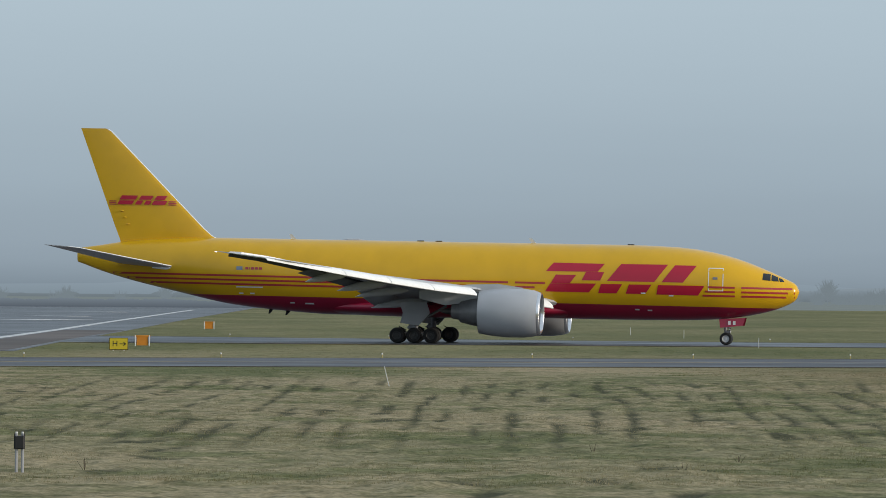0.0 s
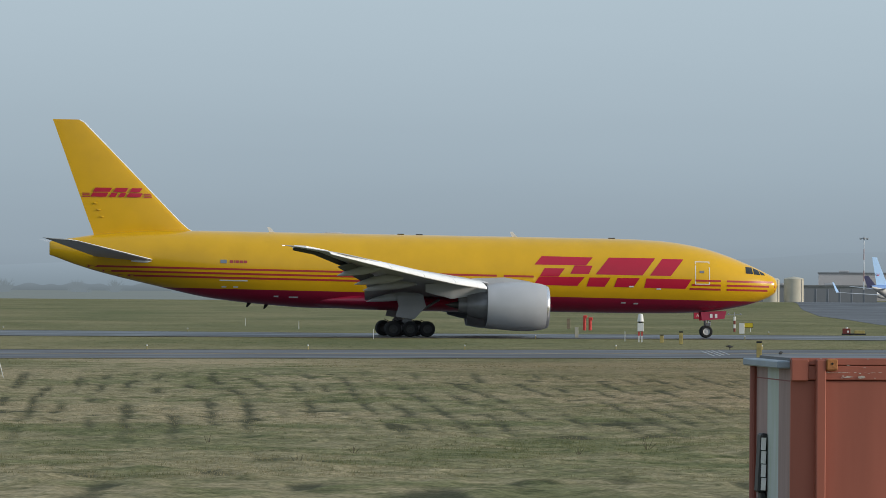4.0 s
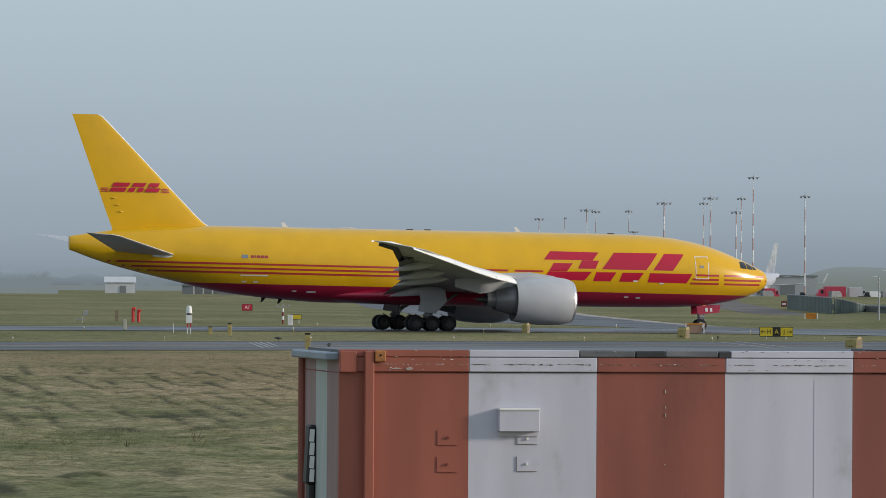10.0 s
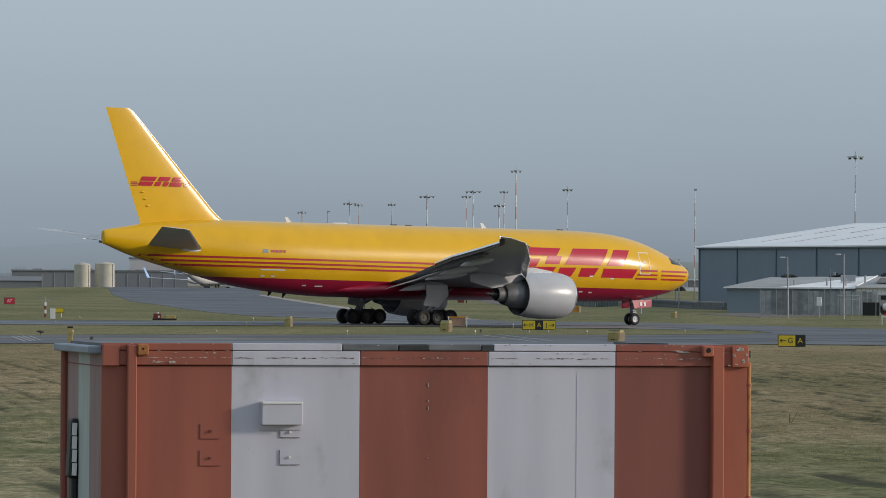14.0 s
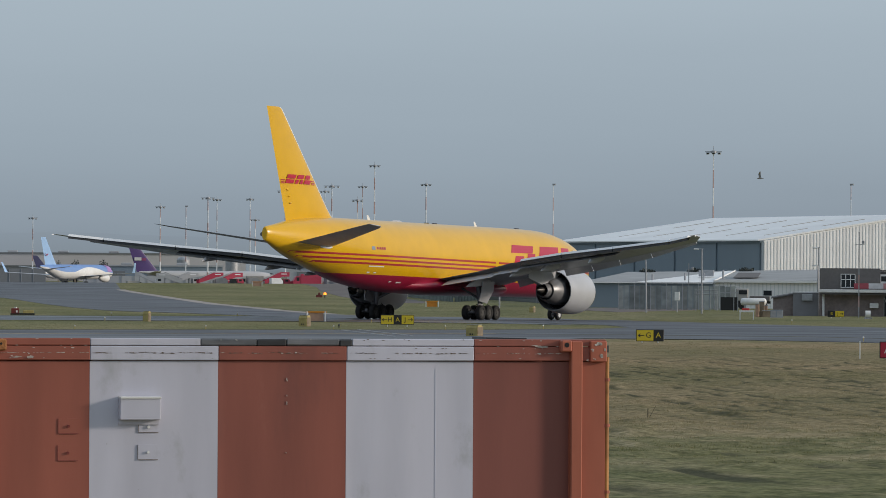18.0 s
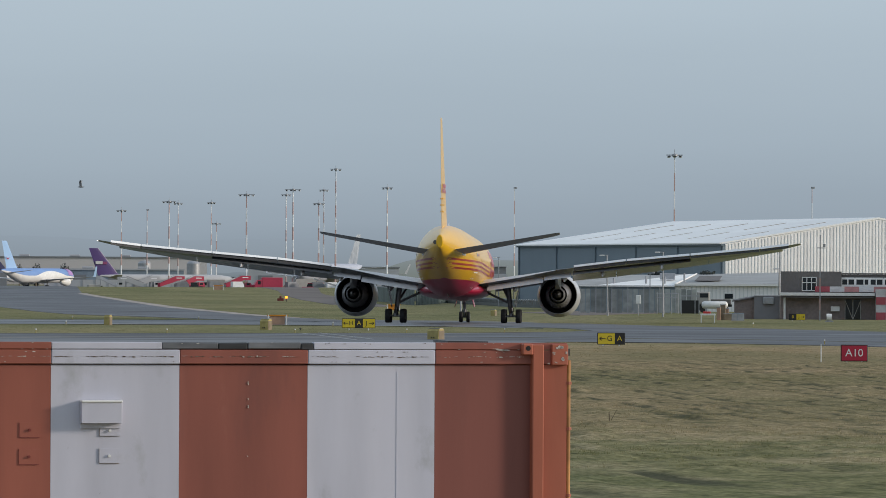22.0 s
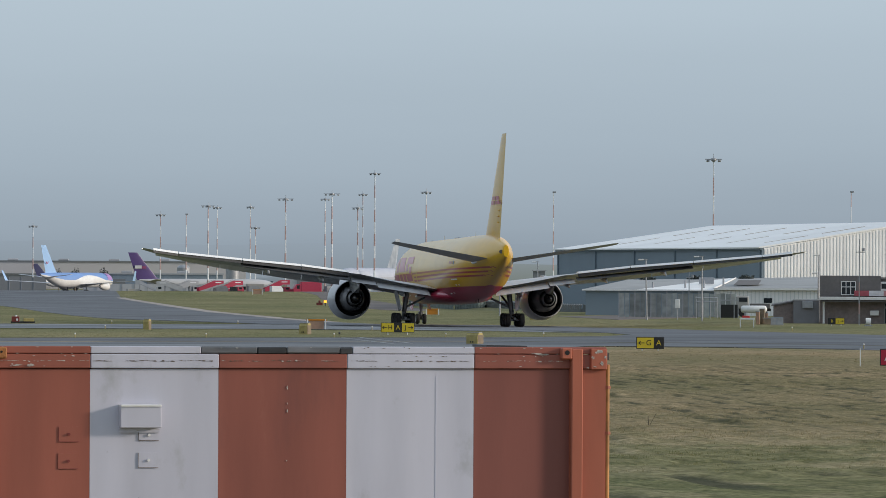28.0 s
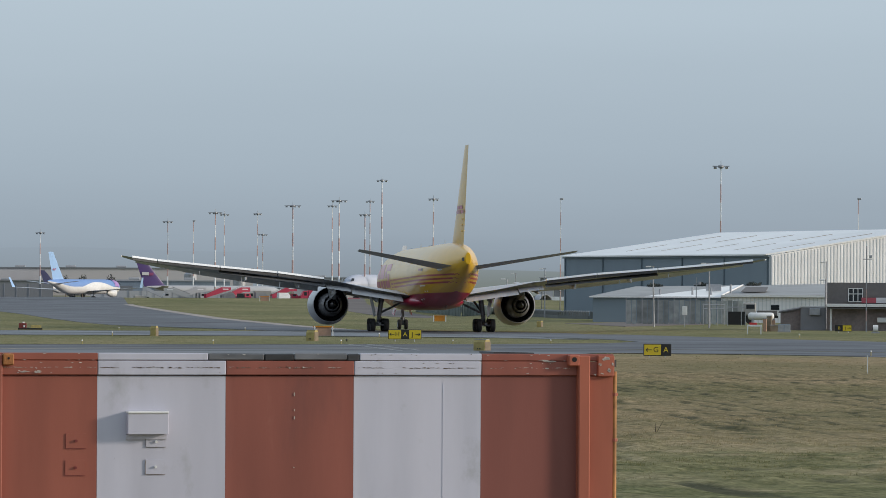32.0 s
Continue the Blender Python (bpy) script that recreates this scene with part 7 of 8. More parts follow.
def leaning_fence(pts):
    """A low dark fence of boards that lean over, with pale tips."""
    s = thing("deflector_fence", pose(0, 0, 0), "low dark fence of leaning boards with pale tips", "fence", kind="structure")
    for (xa, ya), (xb, yb) in zip(pts, pts[1:]):
        ln = math.hypot(xb - xa, yb - ya)
        ang = math.degrees(math.atan2(yb - ya, xb - xa))
        part("foot_board", box((ln, 0.10, 0.42), ((xa + xb) / 2, (ya + yb) / 2, 0.21), pose(0, 0, 0, 0, 0, ang)), WIRE, s)
        n2 = max(2, int(ln / 1.15))
        for k in range(n2):
            u = (k + 0.5) / n2
            x, y = xa + (xb - xa) * u, ya + (yb - ya) * u
            board = part("fence_board", box((0.70, 0.10, 0.95), (x + 0.08, y, 0.5), pose(0, 0, 0, 0, 14, ang)), WIRE, s)
            part("board_tip", box((0.34, 0.12, 0.14), (x + 0.24, y, 0.97), pose(0, 0, 0, 0, -24, ang)), GALV, board, "pale metal tip")


leaning_fence([(203.0, 935), (192.6, 854), (185.6, 796), (178.3, 745), (178.6, 729), (181.5, 724)])
for x, y, h in ((226.0, 971, 3.3), (230.4, 975, 3.2), (234.2, 977, 3.3)):
    s = thing("fence_pole", pose(x, y, 0), "thin dark pole beyond the fence", "pole", group="dark poles")
    part("shaft", tube((0, 0, 0), (0, 0, h), 0.10, 0.08, 8), WIRE, s)
    part("cap", tube((0, 0, h), (0, 0, h + 0.12), 0.13, n=8), WIRE, s)
part("fin_emblem", loft([[(-0.75 * math.cos(a) * r, d, -0.75 * math.sin(a) * r) for r, d in ((1.0, -0.02), (1.0, 0.02), (0.72, 0.02), (0.72, -0.02))] for a in [0.1 + 2.8 * k / 12 for k in range(13)]]), SIGNRED, bluejet, "red curved fin emblem").matrix_basis = pose(-18.9, -0.35, 8.4)
part("white_swoosh", loft([[(15.5 - u * 26.0, -1.93 * math.cos(a), 3.53 + 1.93 * math.sin(a)) for a in [-0.3 + (0.05 + 0.95 * math.sin(math.pi * u) ** 2) * k / 6 for k in range(7)]] for u in [i / 20 for i in range(21)]], closed=False), WHITE, bluejet, "white wave along the flank")
part("nose_band", loft([[(x, 1.9 * r * math.cos(a), 3.53 + dz + 1.9 * r * math.sin(a)) for a in [math.pi * (0.02 + 0.96 * i / 16) for i in range(17)]] for x, r, dz in ((12.2, 1.02, 0), (13.6, 0.985, -0.02), (15.0, 0.90, -0.09))], closed=False), LILAC, bluejet, "lilac band behind the cockpit")
mat("dull_magenta_emblem", (0.17, 0.022, 0.10), 0.6, var=0.1)
FINSTRIPE = mat("blue_white_fin_pattern", (0.16, 0.20, 0.26), 0.7, var=0.3, scale=0.9, second=(0.34, 0.38, 0.43), stretch=(1, 1, 0.4))
# fuselage coloured grey to keep it dim, as in shade, behind the vehicles
PURPLEJET = jet("parked_airliner", pose(287.5, 1623, 0, 0, 0, 14), "parked freighter, dulled to grey as in shade, with a dark purple fin behind ground vehicles", 44.0, 2.75, HALLPALE, HALLPALE, PURPLE, 11.5, 18.0, False, WHITE, 4.0)
jet("parked_airliner", pose(303.3, 1480, 0, 0, 0, 237), "white parked airliner with a pale patterned fin", 46.0, 5.0, JETWHITE, JETWHITE, FINSTRIPE, 15.1, 20.0, True, NACELLE)
jet("parked_airliner", pose(264, 1745, 0, 0, 0, 30), "small parked airliner with a navy fin", 30.0, 2.8, WHITE, WHITE, NAVY, 8.4, 13.0, False, WHITE)


for x, w, z, h, m in ((-24.7, 2.2, 7.3, 0.9, HALLPALE), (-22.8, 1.3, 7.2, 0.8, MATS["dull_magenta_emblem"])):
    part("fin_emblem", box((w, 0.06, h), (x, -0.36, z)), m, PURPLEJET, "plain emblem block on the fin")


def van(x, y, turn, L, H, bodym, cabm, label, name="apron_van"):
    s = thing(name, pose(x, y, 0, 0, 0, turn), label, "vehicle", group="apron vehicles")
    part("cargo_box", box((L * 0.72, 2.3, H * 0.78), (-L * 0.12, 0, H * 0.58), None, 0.08), bodym, s)
    part("cab", loft([[(L * 0.25, -1.1, 0.5), (L * 0.5, -1.1, 0.5), (L * 0.5, -1.1, H * 0.45), (L * 0.40, -1.1, H * 0.8), (L * 0.25, -1.1, H * 0.8)], [(L * 0.25, 1.1, 0.5), (L * 0.5, 1.1, 0.5), (L * 0.5, 1.1, H * 0.45), (L * 0.40, 1.1, H * 0.8), (L * 0.25, 1.1, H * 0.8)]]), cabm, s)
    part("cab_window", box((L * 0.10, 2.24, H * 0.25), (L * 0.34, 0, H * 0.60)), GLASS, s)
    for xx in (-L * 0.3, L * 0.33):
        for sg in (-1, 1):
            part("van_wheel", tube((xx, sg * 1.15, 0.45), (xx, sg * 0.85, 0.45), 0.45, n=14), RUBBER, s)
    return s


def steps(x, y, turn, material, label):
    s = thing("boarding_steps", pose(x, y, 0, 0, 0, turn), label, "steps")
    part("stair_side", loft([[(-3, -0.9, 0.6), (2.5, -0.9, 3.6), (3.6, -0.9, 3.6), (3.6, -0.9, 2.6), (2.4, -0.9, 2.6), (-3, -0.9, 0.2)], [(-3, -0.8, 0.6), (2.5, -0.8, 3.6), (3.6, -0.8, 3.6), (3.6, -0.8, 2.6), (2.4, -0.8, 2.6), (-3, -0.8, 0.2)]]), material, s)
    part("stair_flight", loft([[(-3, -0.8, 0.3), (2.5, -0.8, 2.8), (2.5, -0.8, 2.6), (-3, -0.8, 0.1)], [(-3, 0.8, 0.3), (2.5, 0.8, 2.8), (2.5, 0.8, 2.6), (-3, 0.8, 0.1)]]), GALV, s)
    for xx in (-2, 2.5):
        part("stair_leg", box((0.2, 1.6, 0.5 + 0.45 * (xx + 2)), (xx, 0, 0.25 + 0.22 * (xx + 2))), GALV, s)


def stair_truck(x, y, turn, paint, label, up=3.1):
    """A lorry that carries a covered boarding stair over its cab."""
    s = thing("stair_truck", pose(x, y, 0, 0, 0, turn), label, "vehicle", group="stair trucks")
    part("chassis", box((6.4, 2.0, 0.45), (0, 0, 0.75), None, 0.05), SIGNBLACK, s)
    part("cab", loft([[(1.6, sg * 1.0, 0.6), (3.3, sg * 1.0, 0.6), (3.3, sg * 1.0, 1.4), (2.9, sg * 1.0, 2.1), (1.6, sg * 1.0, 2.1)] for sg in (-1, 1)]), paint, s)
    part("windscreen", box((0.06, 1.7, 0.55), (3.12, 0, 1.75), pose(0, 0, 0, 0, -30, 0)), GLASS, s)
    part("side_window", box((0.8, 2.04, 0.5), (2.3, 0, 1.7)), GLASS, s)
    for sg in (-1, 1):
        part("stair_side", loft([[(-3.4, sg * 0.95, 0.7), (1.2, sg * 0.95, up - 0.6), (3.0, sg * 0.95, up - 0.6), (3.0, sg * 0.95, up + 0.5), (1.0, sg * 0.95, up + 0.5), (-3.4, sg * 0.95, 1.8)], [(-3.4, sg * 0.89, 0.7), (1.2, sg * 0.89, up - 0.6), (3.0, sg * 0.89, up - 0.6), (3.0, sg * 0.89, up + 0.5), (1.0, sg * 0.89, up + 0.5), (-3.4, sg * 0.89, 1.8)]]), paint, s)
        part("hand_rail", tube((-3.4, sg * 0.97, 2.0), (1.0, sg * 0.97, up + 0.75), 0.05, n=6), GALV, s)
        part("writing_bar", box((1.5, 0.02, 0.22), (1.6, sg * 0.97, up + 0.05)), MASTWHITE, s, "short white bar")
    for k in range(9):
        part("tread", box((0.5, 1.76, 0.08), (-3.1 + 0.5 * k, 0, 0.85 + (up - 1.6) * k / 8)), GALV, s)
    part("lift_frame", box((0.3, 1.6, up - 1.4), (0.9, 0, 0.9 + (up - 1.4) / 2)), GALV, s)
    for xx in (-2.2, 2.3):
        for sg in (-1, 1):
            part("truck_wheel", tube((xx, sg * 1.05, 0.45), (xx, sg * 0.75, 0.45), 0.45, n=12), RUBBER, s)


RV = "red apron service vehicle by the parked jets"
for x, y, tn, L, H, m2 in ((253.6, 1379, 176, 6.0, 2.9, CONCRETE), (250.5, 1384, 4, 5.4, 3.1, HALLPALE), (265.6, 1369, 180, 7.2, 3.5, TRUCKRED), (276.5, 1373, 5, 7.4, 3.2, CONCRETE), (287.2, 1369, 0, 3.6, 3.0, TRUCKRED), (302.4, 1369, 180, 7.4, 3.6, TRUCKRED), (309.4, 1371, 0, 4.6, 3.4, HALLPALE), (223.5, 1376, 0, 4.0, 1.5, CONCRETE)):
    van(x, y, tn, L, H, m2, m2, RV if m2 is TRUCKRED else "pale grey apron service vehicle")
SL = "red stair truck with a raised covered stair"
stair_truck(241.6, 1370, 8, TRUCKRED, SL)
stair_truck(247.2, 1374, 14, TRUCKRED, SL)
stair_truck(258.4, 1371, 6, TRUCKRED, SL, 3.3)
stair_truck(231.4, 1372, 174, HALLPALE, "pale grey stair truck with a raised stair", 2.9)
stair_truck(236.2, 1375, 5, HALLPALE, "pale grey stair truck with a raised stair", 3.0)
steps(227.8, 1379, 170, HALLPALE, "pale grey mobile boarding steps")
for k, (x, y) in enumerate(((247, 1372), (256, 1372), (263, 1370), (271, 1370), (283, 1372))):
    s = thing("baggage_trolley", pose(x, y, 0, 0, 0, 10 * k), "small grey baggage trolley", "trolley", group="baggage trolleys")
    part("bed", box((3.0, 1.6, 0.2), (0, 0, 0.6)), GALV, s)
    part("load", box((2.2, 1.3, 0.9), (0, 0, 1.15), None, 0.06), CONCRETE if k % 2 else TRUCKRED, s)
    for xx in (-1, 1):
        part("trolley_wheel", tube((xx, -0.7, 0.25), (xx, 0.7, 0.25), 0.25, n=10), RUBBER, s)


def cargo_dolly(x, y, turn, load, label):
    """A flat dolly with a contoured freight container."""
    s = thing("cargo_dolly", pose(x, y, 0, 0, 0, turn), label, "dolly", group="cargo dollies")
    part("deck", box((3.4, 1.7, 0.18), (0, 0, 0.62)), GALV, s)
    part("freight_container", loft([[(-1.5, -0.75, 0.73), (1.5, -0.75, 0.73), (1.5, -0.75, 1.6), (0.9, -0.75, 2.35), (-1.5, -0.75, 2.35)], [(-1.5, 0.75, 0.73), (1.5, 0.75, 0.73), (1.5, 0.75, 1.6), (0.9, 0.75, 2.35), (-1.5, 0.75, 2.35)]]), load, s, "contoured freight container")
    part("tow_bar", box((1.2, 0.12, 0.08), (2.2, 0, 0.5)), SIGNBLACK, s)
    for xx in (-1.2, 1.2):
        part("dolly_wheel", tube((xx, -0.8, 0.28), (xx, 0.8, 0.28), 0.28, n=10), RUBBER, s)


def tug(x, y, turn, paint, label):
    s = thing("tow_tug", pose(x, y, 0, 0, 0, turn), label, "vehicle", group="tow tugs")
    part("body", box((3.0, 1.6, 0.8), (0, 0, 0.75), None, 0.08), paint, s)
    part("cab", loft([[(-1.2, -0.7, 1.15), (0.3, -0.7, 1.15), (0.0, -0.7, 2.0), (-1.1, -0.7, 2.0)], [(-1.2, 0.7, 1.15), (0.3, 0.7, 1.15), (0.0, 0.7, 2.0), (-1.1, 0.7, 2.0)]]), GLASS, s, "glazed cab")
    part("cab_roof", box((1.3, 1.5, 0.1), (-0.55, 0, 2.05)), paint, s)
    for xx in (-0.95, 0.95):
        part("tug_wheel", tube((xx, -0.82, 0.38), (xx, 0.82, 0.38), 0.38, n=12), RUBBER, s)


def belt_loader(x, y, turn, label):
    s = thing("belt_loader", pose(x, y, 0, 0, 0, turn), label, "vehicle", group="belt loaders")
    part("chassis", box((4.6, 1.5, 0.6), (0, 0, 0.7), None, 0.05), CONCRETE, s)
    part("conveyor", box((7.4, 0.8, 0.28), (0.4, 0, 2.0), pose(0, 0, 0, 0, -17, 0)), GALV, s, "raised grey conveyor")
    part("conveyor_rail", box((7.4, 0.06, 0.34), (0.4, -0.43, 2.05), pose(0, 0, 0, 0, -17, 0)), GALV, s)
    for xx in (-1.5, 1.5):
        part("loader_wheel", tube((xx, -0.75, 0.36), (xx, 0.75, 0.36), 0.36, n=12), RUBBER, s)


GREYLOAD = mat("dull_aluminium_freight_container", (0.24, 0.25, 0.27), 0.5, 0.2, var=0.2, scale=0.8)
for k, (x, y, m2) in enumerate(((243.6, 1366, GREYLOAD), (251.4, 1365, GREYLOAD), (256.9, 1364, MASTWHITE), (270.6, 1364, GREYLOAD), (277.6, 1366, GREYLOAD), (281.0, 1365, MASTWHITE), (285.2, 1364, GREYLOAD), (301.9, 1362, GREYLOAD), (311.5, 1361, MASTWHITE), (315.4, 1363, GREYLOAD))):
    cargo_dolly(x, y, 6 * (k % 4), m2, "dolly with a dull grey freight container" if m2 is GREYLOAD else "dolly with a white freight container")
for x, y, tn, m2 in ((246.2, 1362, 10, SIGNBLACK), (274.0, 1361, 170, TRUCKRED), (293.6, 1360, 0, CONCRETE), (308.6, 1359, 180, SIGNBLACK)):
    tug(x, y, tn, m2, "small apron tow tug with a glazed cab")
belt_loader(240.6, 1362, 5, "pale belt loader with a raised conveyor")
belt_loader(279.6, 1361, 175, "pale belt loader with a raised conveyor")


def hall(x, y, turn, L, W, h, material, label, roof=None):
    s = thing("terminal_hall", pose(x, y, 0, 0, 0, turn), label, "building", group="terminal halls")
    part("wall", box((L, W, h), (0, W / 2, h / 2)), material, s)
    part("roof_edge", box((L + 0.6, W + 0.6, 0.5), (0, W / 2, h + 0.25)), roof or HALLGREY, s, "dark roof edge")
    for k in range(int(L / 18)):
        part("rooftop_plant", box((3.6, 3, 0.7), (-L / 2 + 9 + k * 18, 4, h + 0.85), None, 0.1), HALLPALE, s)
    for k in range(int(L / 12)):
        part("dock_door", box((5.0, 0.2, 3.6), (-L / 2 + 6 + k * 12, -0.05, 1.9)), HALLGREY, s, "grey dock door")
    return s


hall(316, 1985, -9, 92, 60, 9.6, HALLBEIGE, "long beige cargo hall behind the apron")
hall(255, 1960, -8, 60, 30, 5.0, HALLGREY, "low dark terminal building")
hall(301, 1800, -9, 40, 16, 5.2, BLUEGREY, "low blue-grey plant building before the beige hall", HALLPALE)
hall(388, 1900, -11, 52, 30, 6.4, HALLPALE, "low grey cargo building")


def screen_wall(x0, y0, x1, y1, h, material, label):
    s = thing("screen_wall", pose(x0, y0, 0, 0, 0, math.degrees(math.atan2(y1 - y0, x1 - x0))), label, "wall", group="apron screen walls")
    ln = math.hypot(x1 - x0, y1 - y0)
    n = int(ln / 3.2)
    for k in range(n):
        part("wall_panel", box((ln / n - 0.06, 0.3, h - 0.1 * (k % 3 == 1)), (ln * (k + 0.5) / n, 0, h / 2)), material, s)
        part("wall_post", box((0.2, 0.5, h + 0.1), (ln * k / n, 0, h / 2)), GALV, s)


screen_wall(227.0, 1482, 270.6, 1476, 2.5, HALLPALE, "low pale grey screen wall before the parked freighter")


def dome_shelter(x, y, r, ln, turn, material, label):
    """A round-topped fabric shelter with an open dark end."""
    s = thing("dome_shelter", pose(x, y, 0, 0, 0, turn), label, "shelter", group="round shelters")
    arc = [math.pi * i / 12 for i in range(13)]
    part("shell", loft([[(r * math.cos(a), yy, r * 1.15 * math.sin(a)) for a in arc] + [((r - 0.1) * math.cos(a), yy, (r - 0.1) * 1.15 * math.sin(a)) for a in arc[::-1]] for yy in (0, ln)]), material, s, soft=50)
    part("back_wall", box((2 * r - 0.5, 0.1, r * 0.9), (0, ln - 0.3, r * 0.45)), HALLGREY, s, "dark inside wall")
    for yy in (0.05, ln - 0.05):
        part("hoop", loft([[((r + d) * math.cos(a), yy + e, (r + d) * 1.15 * math.sin(a)) for d, e in ((0.0, -0.06), (0.06, -0.06), (0.06, 0.06), (0.0, 0.06))] for a in arc]), GALV, s)


for x, y, r, tn, m2 in ((315.6, 1384, 1.3, 30, HALLPALE), (318.4, 1383, 1.4, 24, BLUEGREY), (321.3, 1382, 1.6, 16, HALLGREY), (324.2, 1384, 1.4, 20, HALLGREY), (327.6, 1382, 1.9, 12, HALLPALE)):
    dome_shelter(x, y, r, 4.0, tn, m2, "pale round-topped shelter on the apron" if m2 is HALLPALE else "dark round-topped shelter on the apron")
screen_wall(186.0, 1548, 226.0, 1544, 4.2, HALLGREY, "dark grey screen wall beside the apron")


def storage_tank(x, y, r, h, label):
    s = thing("storage_tank", pose(x, y, 0), label, "tank", group="fuel storage tanks")
    part("shell", tube((0, 0, 0), (0, 0, h), r, r, 28), TANKPAINT, s, soft=40)
    part("lid", revolve([(h, r * 1.02), (h + 0.3, r * 0.9), (h + 0.7, 0.05)], 28, "z"), TANKPAINT, s, soft=50)
    part("rail", box((0.1, 0.1, h), (r * 0.7, -r * 0.75, h / 2)), GALV, s)


for x, y, r, h in ((191.0, 1500, 2.2, 6.6), (197.3, 1502, 2.7, 6.8)):
    storage_tank(x, y, r, h, "beige cylindrical fuel storage tank")


def barn(x, y, turn, L, W, h, material, roof, label):
    s = thing("low_building", pose(x, y, 0, 0, 0, turn), label, "building", group="far low buildings")
    part("wall", box((L, W, h), (0, W / 2, h / 2)), material, s)
    part("roof", loft([[(-L / 2 - 0.3, -0.4, h), (-L / 2 - 0.3, W / 2, h * 1.55), (-L / 2 - 0.3, W + 0.4, h)], [(L / 2 + 0.3, -0.4, h), (L / 2 + 0.3, W / 2, h * 1.55), (L / 2 + 0.3, W + 0.4, h)]]), roof, s)
    part("doorway", box((min(3, L * 0.2), 0.2, h * 0.7), (L * 0.1, -0.05, h * 0.35)), HALLGREY, s)


for x, y in ((320.8, 1872.7), (337.0, 1869.9)):
    s = thing("silo", pose(x, y, 0), "shiny steel silo behind the apron", "silo", group="steel silos")
    part("shell", tube((0, 0, 0), (0, 0, 7.6), 2.2, n=24), GALV, s, soft=40)
    part("dome", revolve([(7.6, 2.2), (8.3, 1.5), (8.6, 0.05)], 24, "z"), GALV, s, soft=50)
def watch_office():
    """A squat glazed watch room beside a low white wall."""
    s = thing("watch_office", pose(350.5, 1467, 0, 0, 0, facing(350.5, 1467)), "small grey watch office with a glazed upper room", "building")
    part("lower_room", box((3.6, 4, 4.6), (-2.6, 2, 2.3)), HALLPALE, s)
    part("upper_room", box((3.2, 3.6, 1.9), (-2.6, 2, 5.5)), HALLGREY, s, "dark glazed upper room")
    part("roof_slab", box((4.0, 4.4, 0.3), (-2.6, 2, 6.6)), HALLPALE, s)
    part("side_wing", box((6.4, 4, 3.4), (2.6, 2, 1.7)), HALLGREY, s)
    part("wing_roof", box((6.8, 4.4, 0.3), (2.6, 2, 3.55)), MASTWHITE, s)
    part("low_wall", box((13.0, 0.4, 1.5), (2.0, -3, 0.75)), MASTWHITE, s, "low white wall")


watch_office()
# shed white, dulled in its base colour for the haze
mat("hazy_white_shed", (0.56, 0.57, 0.59), 0.8, var=0.06)
for k in range(6):
    barn(172 + k * 3.4, 1640 + k * 6, 80, 14, 3.2, 2.4, HALLGREY, HALLGREY, "row of small grey pitched roofs")
barn(154, 1683, -5, 9, 8, 3.2, MATS["hazy_white_shed"], MATS["hazy_white_shed"], "white corrugated shed across the airfield")
barn(186, 1560, -7, 30, 8, 2.2, HALLGREY, HALLGREY, "long low grey building by the tanks")


def palisade(xa, ya, xb, yb, h0, h1, n2, s):
    ang = math.degrees(math.atan2(yb - ya, xb - xa))
    step = math.hypot(xb - xa, yb - ya) / n2
    for k in range(n2):
        u = (k + 0.5) / n2
        h = h0 + (h1 - h0) * u
        x, y = xa + (xb - xa) * u, ya + (yb - ya) * u
        slat = part("fence_slat", box((step * 0.80, 0.12, h), (x, y, h / 2), pose(0, 0, 0, 0, 0, ang)), PALISADE, s)
        part("slat_cap", box((step * 0.55, 0.14, 0.12), (x, y, h + 0.06), pose(0, 0, 0, 0, 0, ang)), GALV, slat, "pale metal cap")


def blast_fence():
    s = thing("blast_fence", pose(0, 0, 0), "dark green slatted fence with pale caps", "fence", kind="structure")
    palisade(194.5, 914, 172.0, 778, 2.36, 2.24, 34, s)
    palisade(172.4, 778.5, 199.0, 868, 2.24, 0.45, 30, s)


PALISADE = mat("dark_green_palisade", (0.085, 0.115, 0.105), 0.7, var=0.25, scale=0.6)
plate = thing("runway_sign", pose(199.4, 939.7, 0, 0, 0, facing(199.4, 939.7)), "dark maroon sign plate by the fence", "sign")
part("sign_face", box((1.0, 0.1, 0.95), (0, 0, 0.75), None, 0.02), DARKRED, plate)
part("letter_bar", box((0.6, 0.03, 0.3), (0, -0.06, 0.75)), MASTWHITE, plate, "short pale bar")
for k in (-0.35, 0.35):
    part("leg", box((0.06, 0.06, 0.3), (k, 0.05, 0.15)), GALV, plate)
blast_fence()
street_lamp(214, 925, 6.5, 0.9)
street_lamp(180, 760, 6.8, 0.9)


def beacon_light(x, y):
    s = thing("warning_beacon", pose(x, y, 0, 0, 0, facing(x, y)), "lit amber warning beacon on a stand", "light")
    part("stand", tube((0, 0, 0), (0, 0, 0.5), 0.08, n=8), SIGNBLACK, s)
    part("lamp", tube((0, 0, 0.5), (0, 0, 0.86), 0.22, 0.20, 14), AMBER, s, "glowing amber lamp")
    part("board", box((1.0, 0.1, 0.42), (-0.9, 0, 0.30), None, 0.03), DARKRED, s, "low red board")
    part("board_head", box((0.34, 0.1, 0.34), (-0.9, 0, 0.68), None, 0.03), DARKRED, s)


beacon_light(171.5, 869)


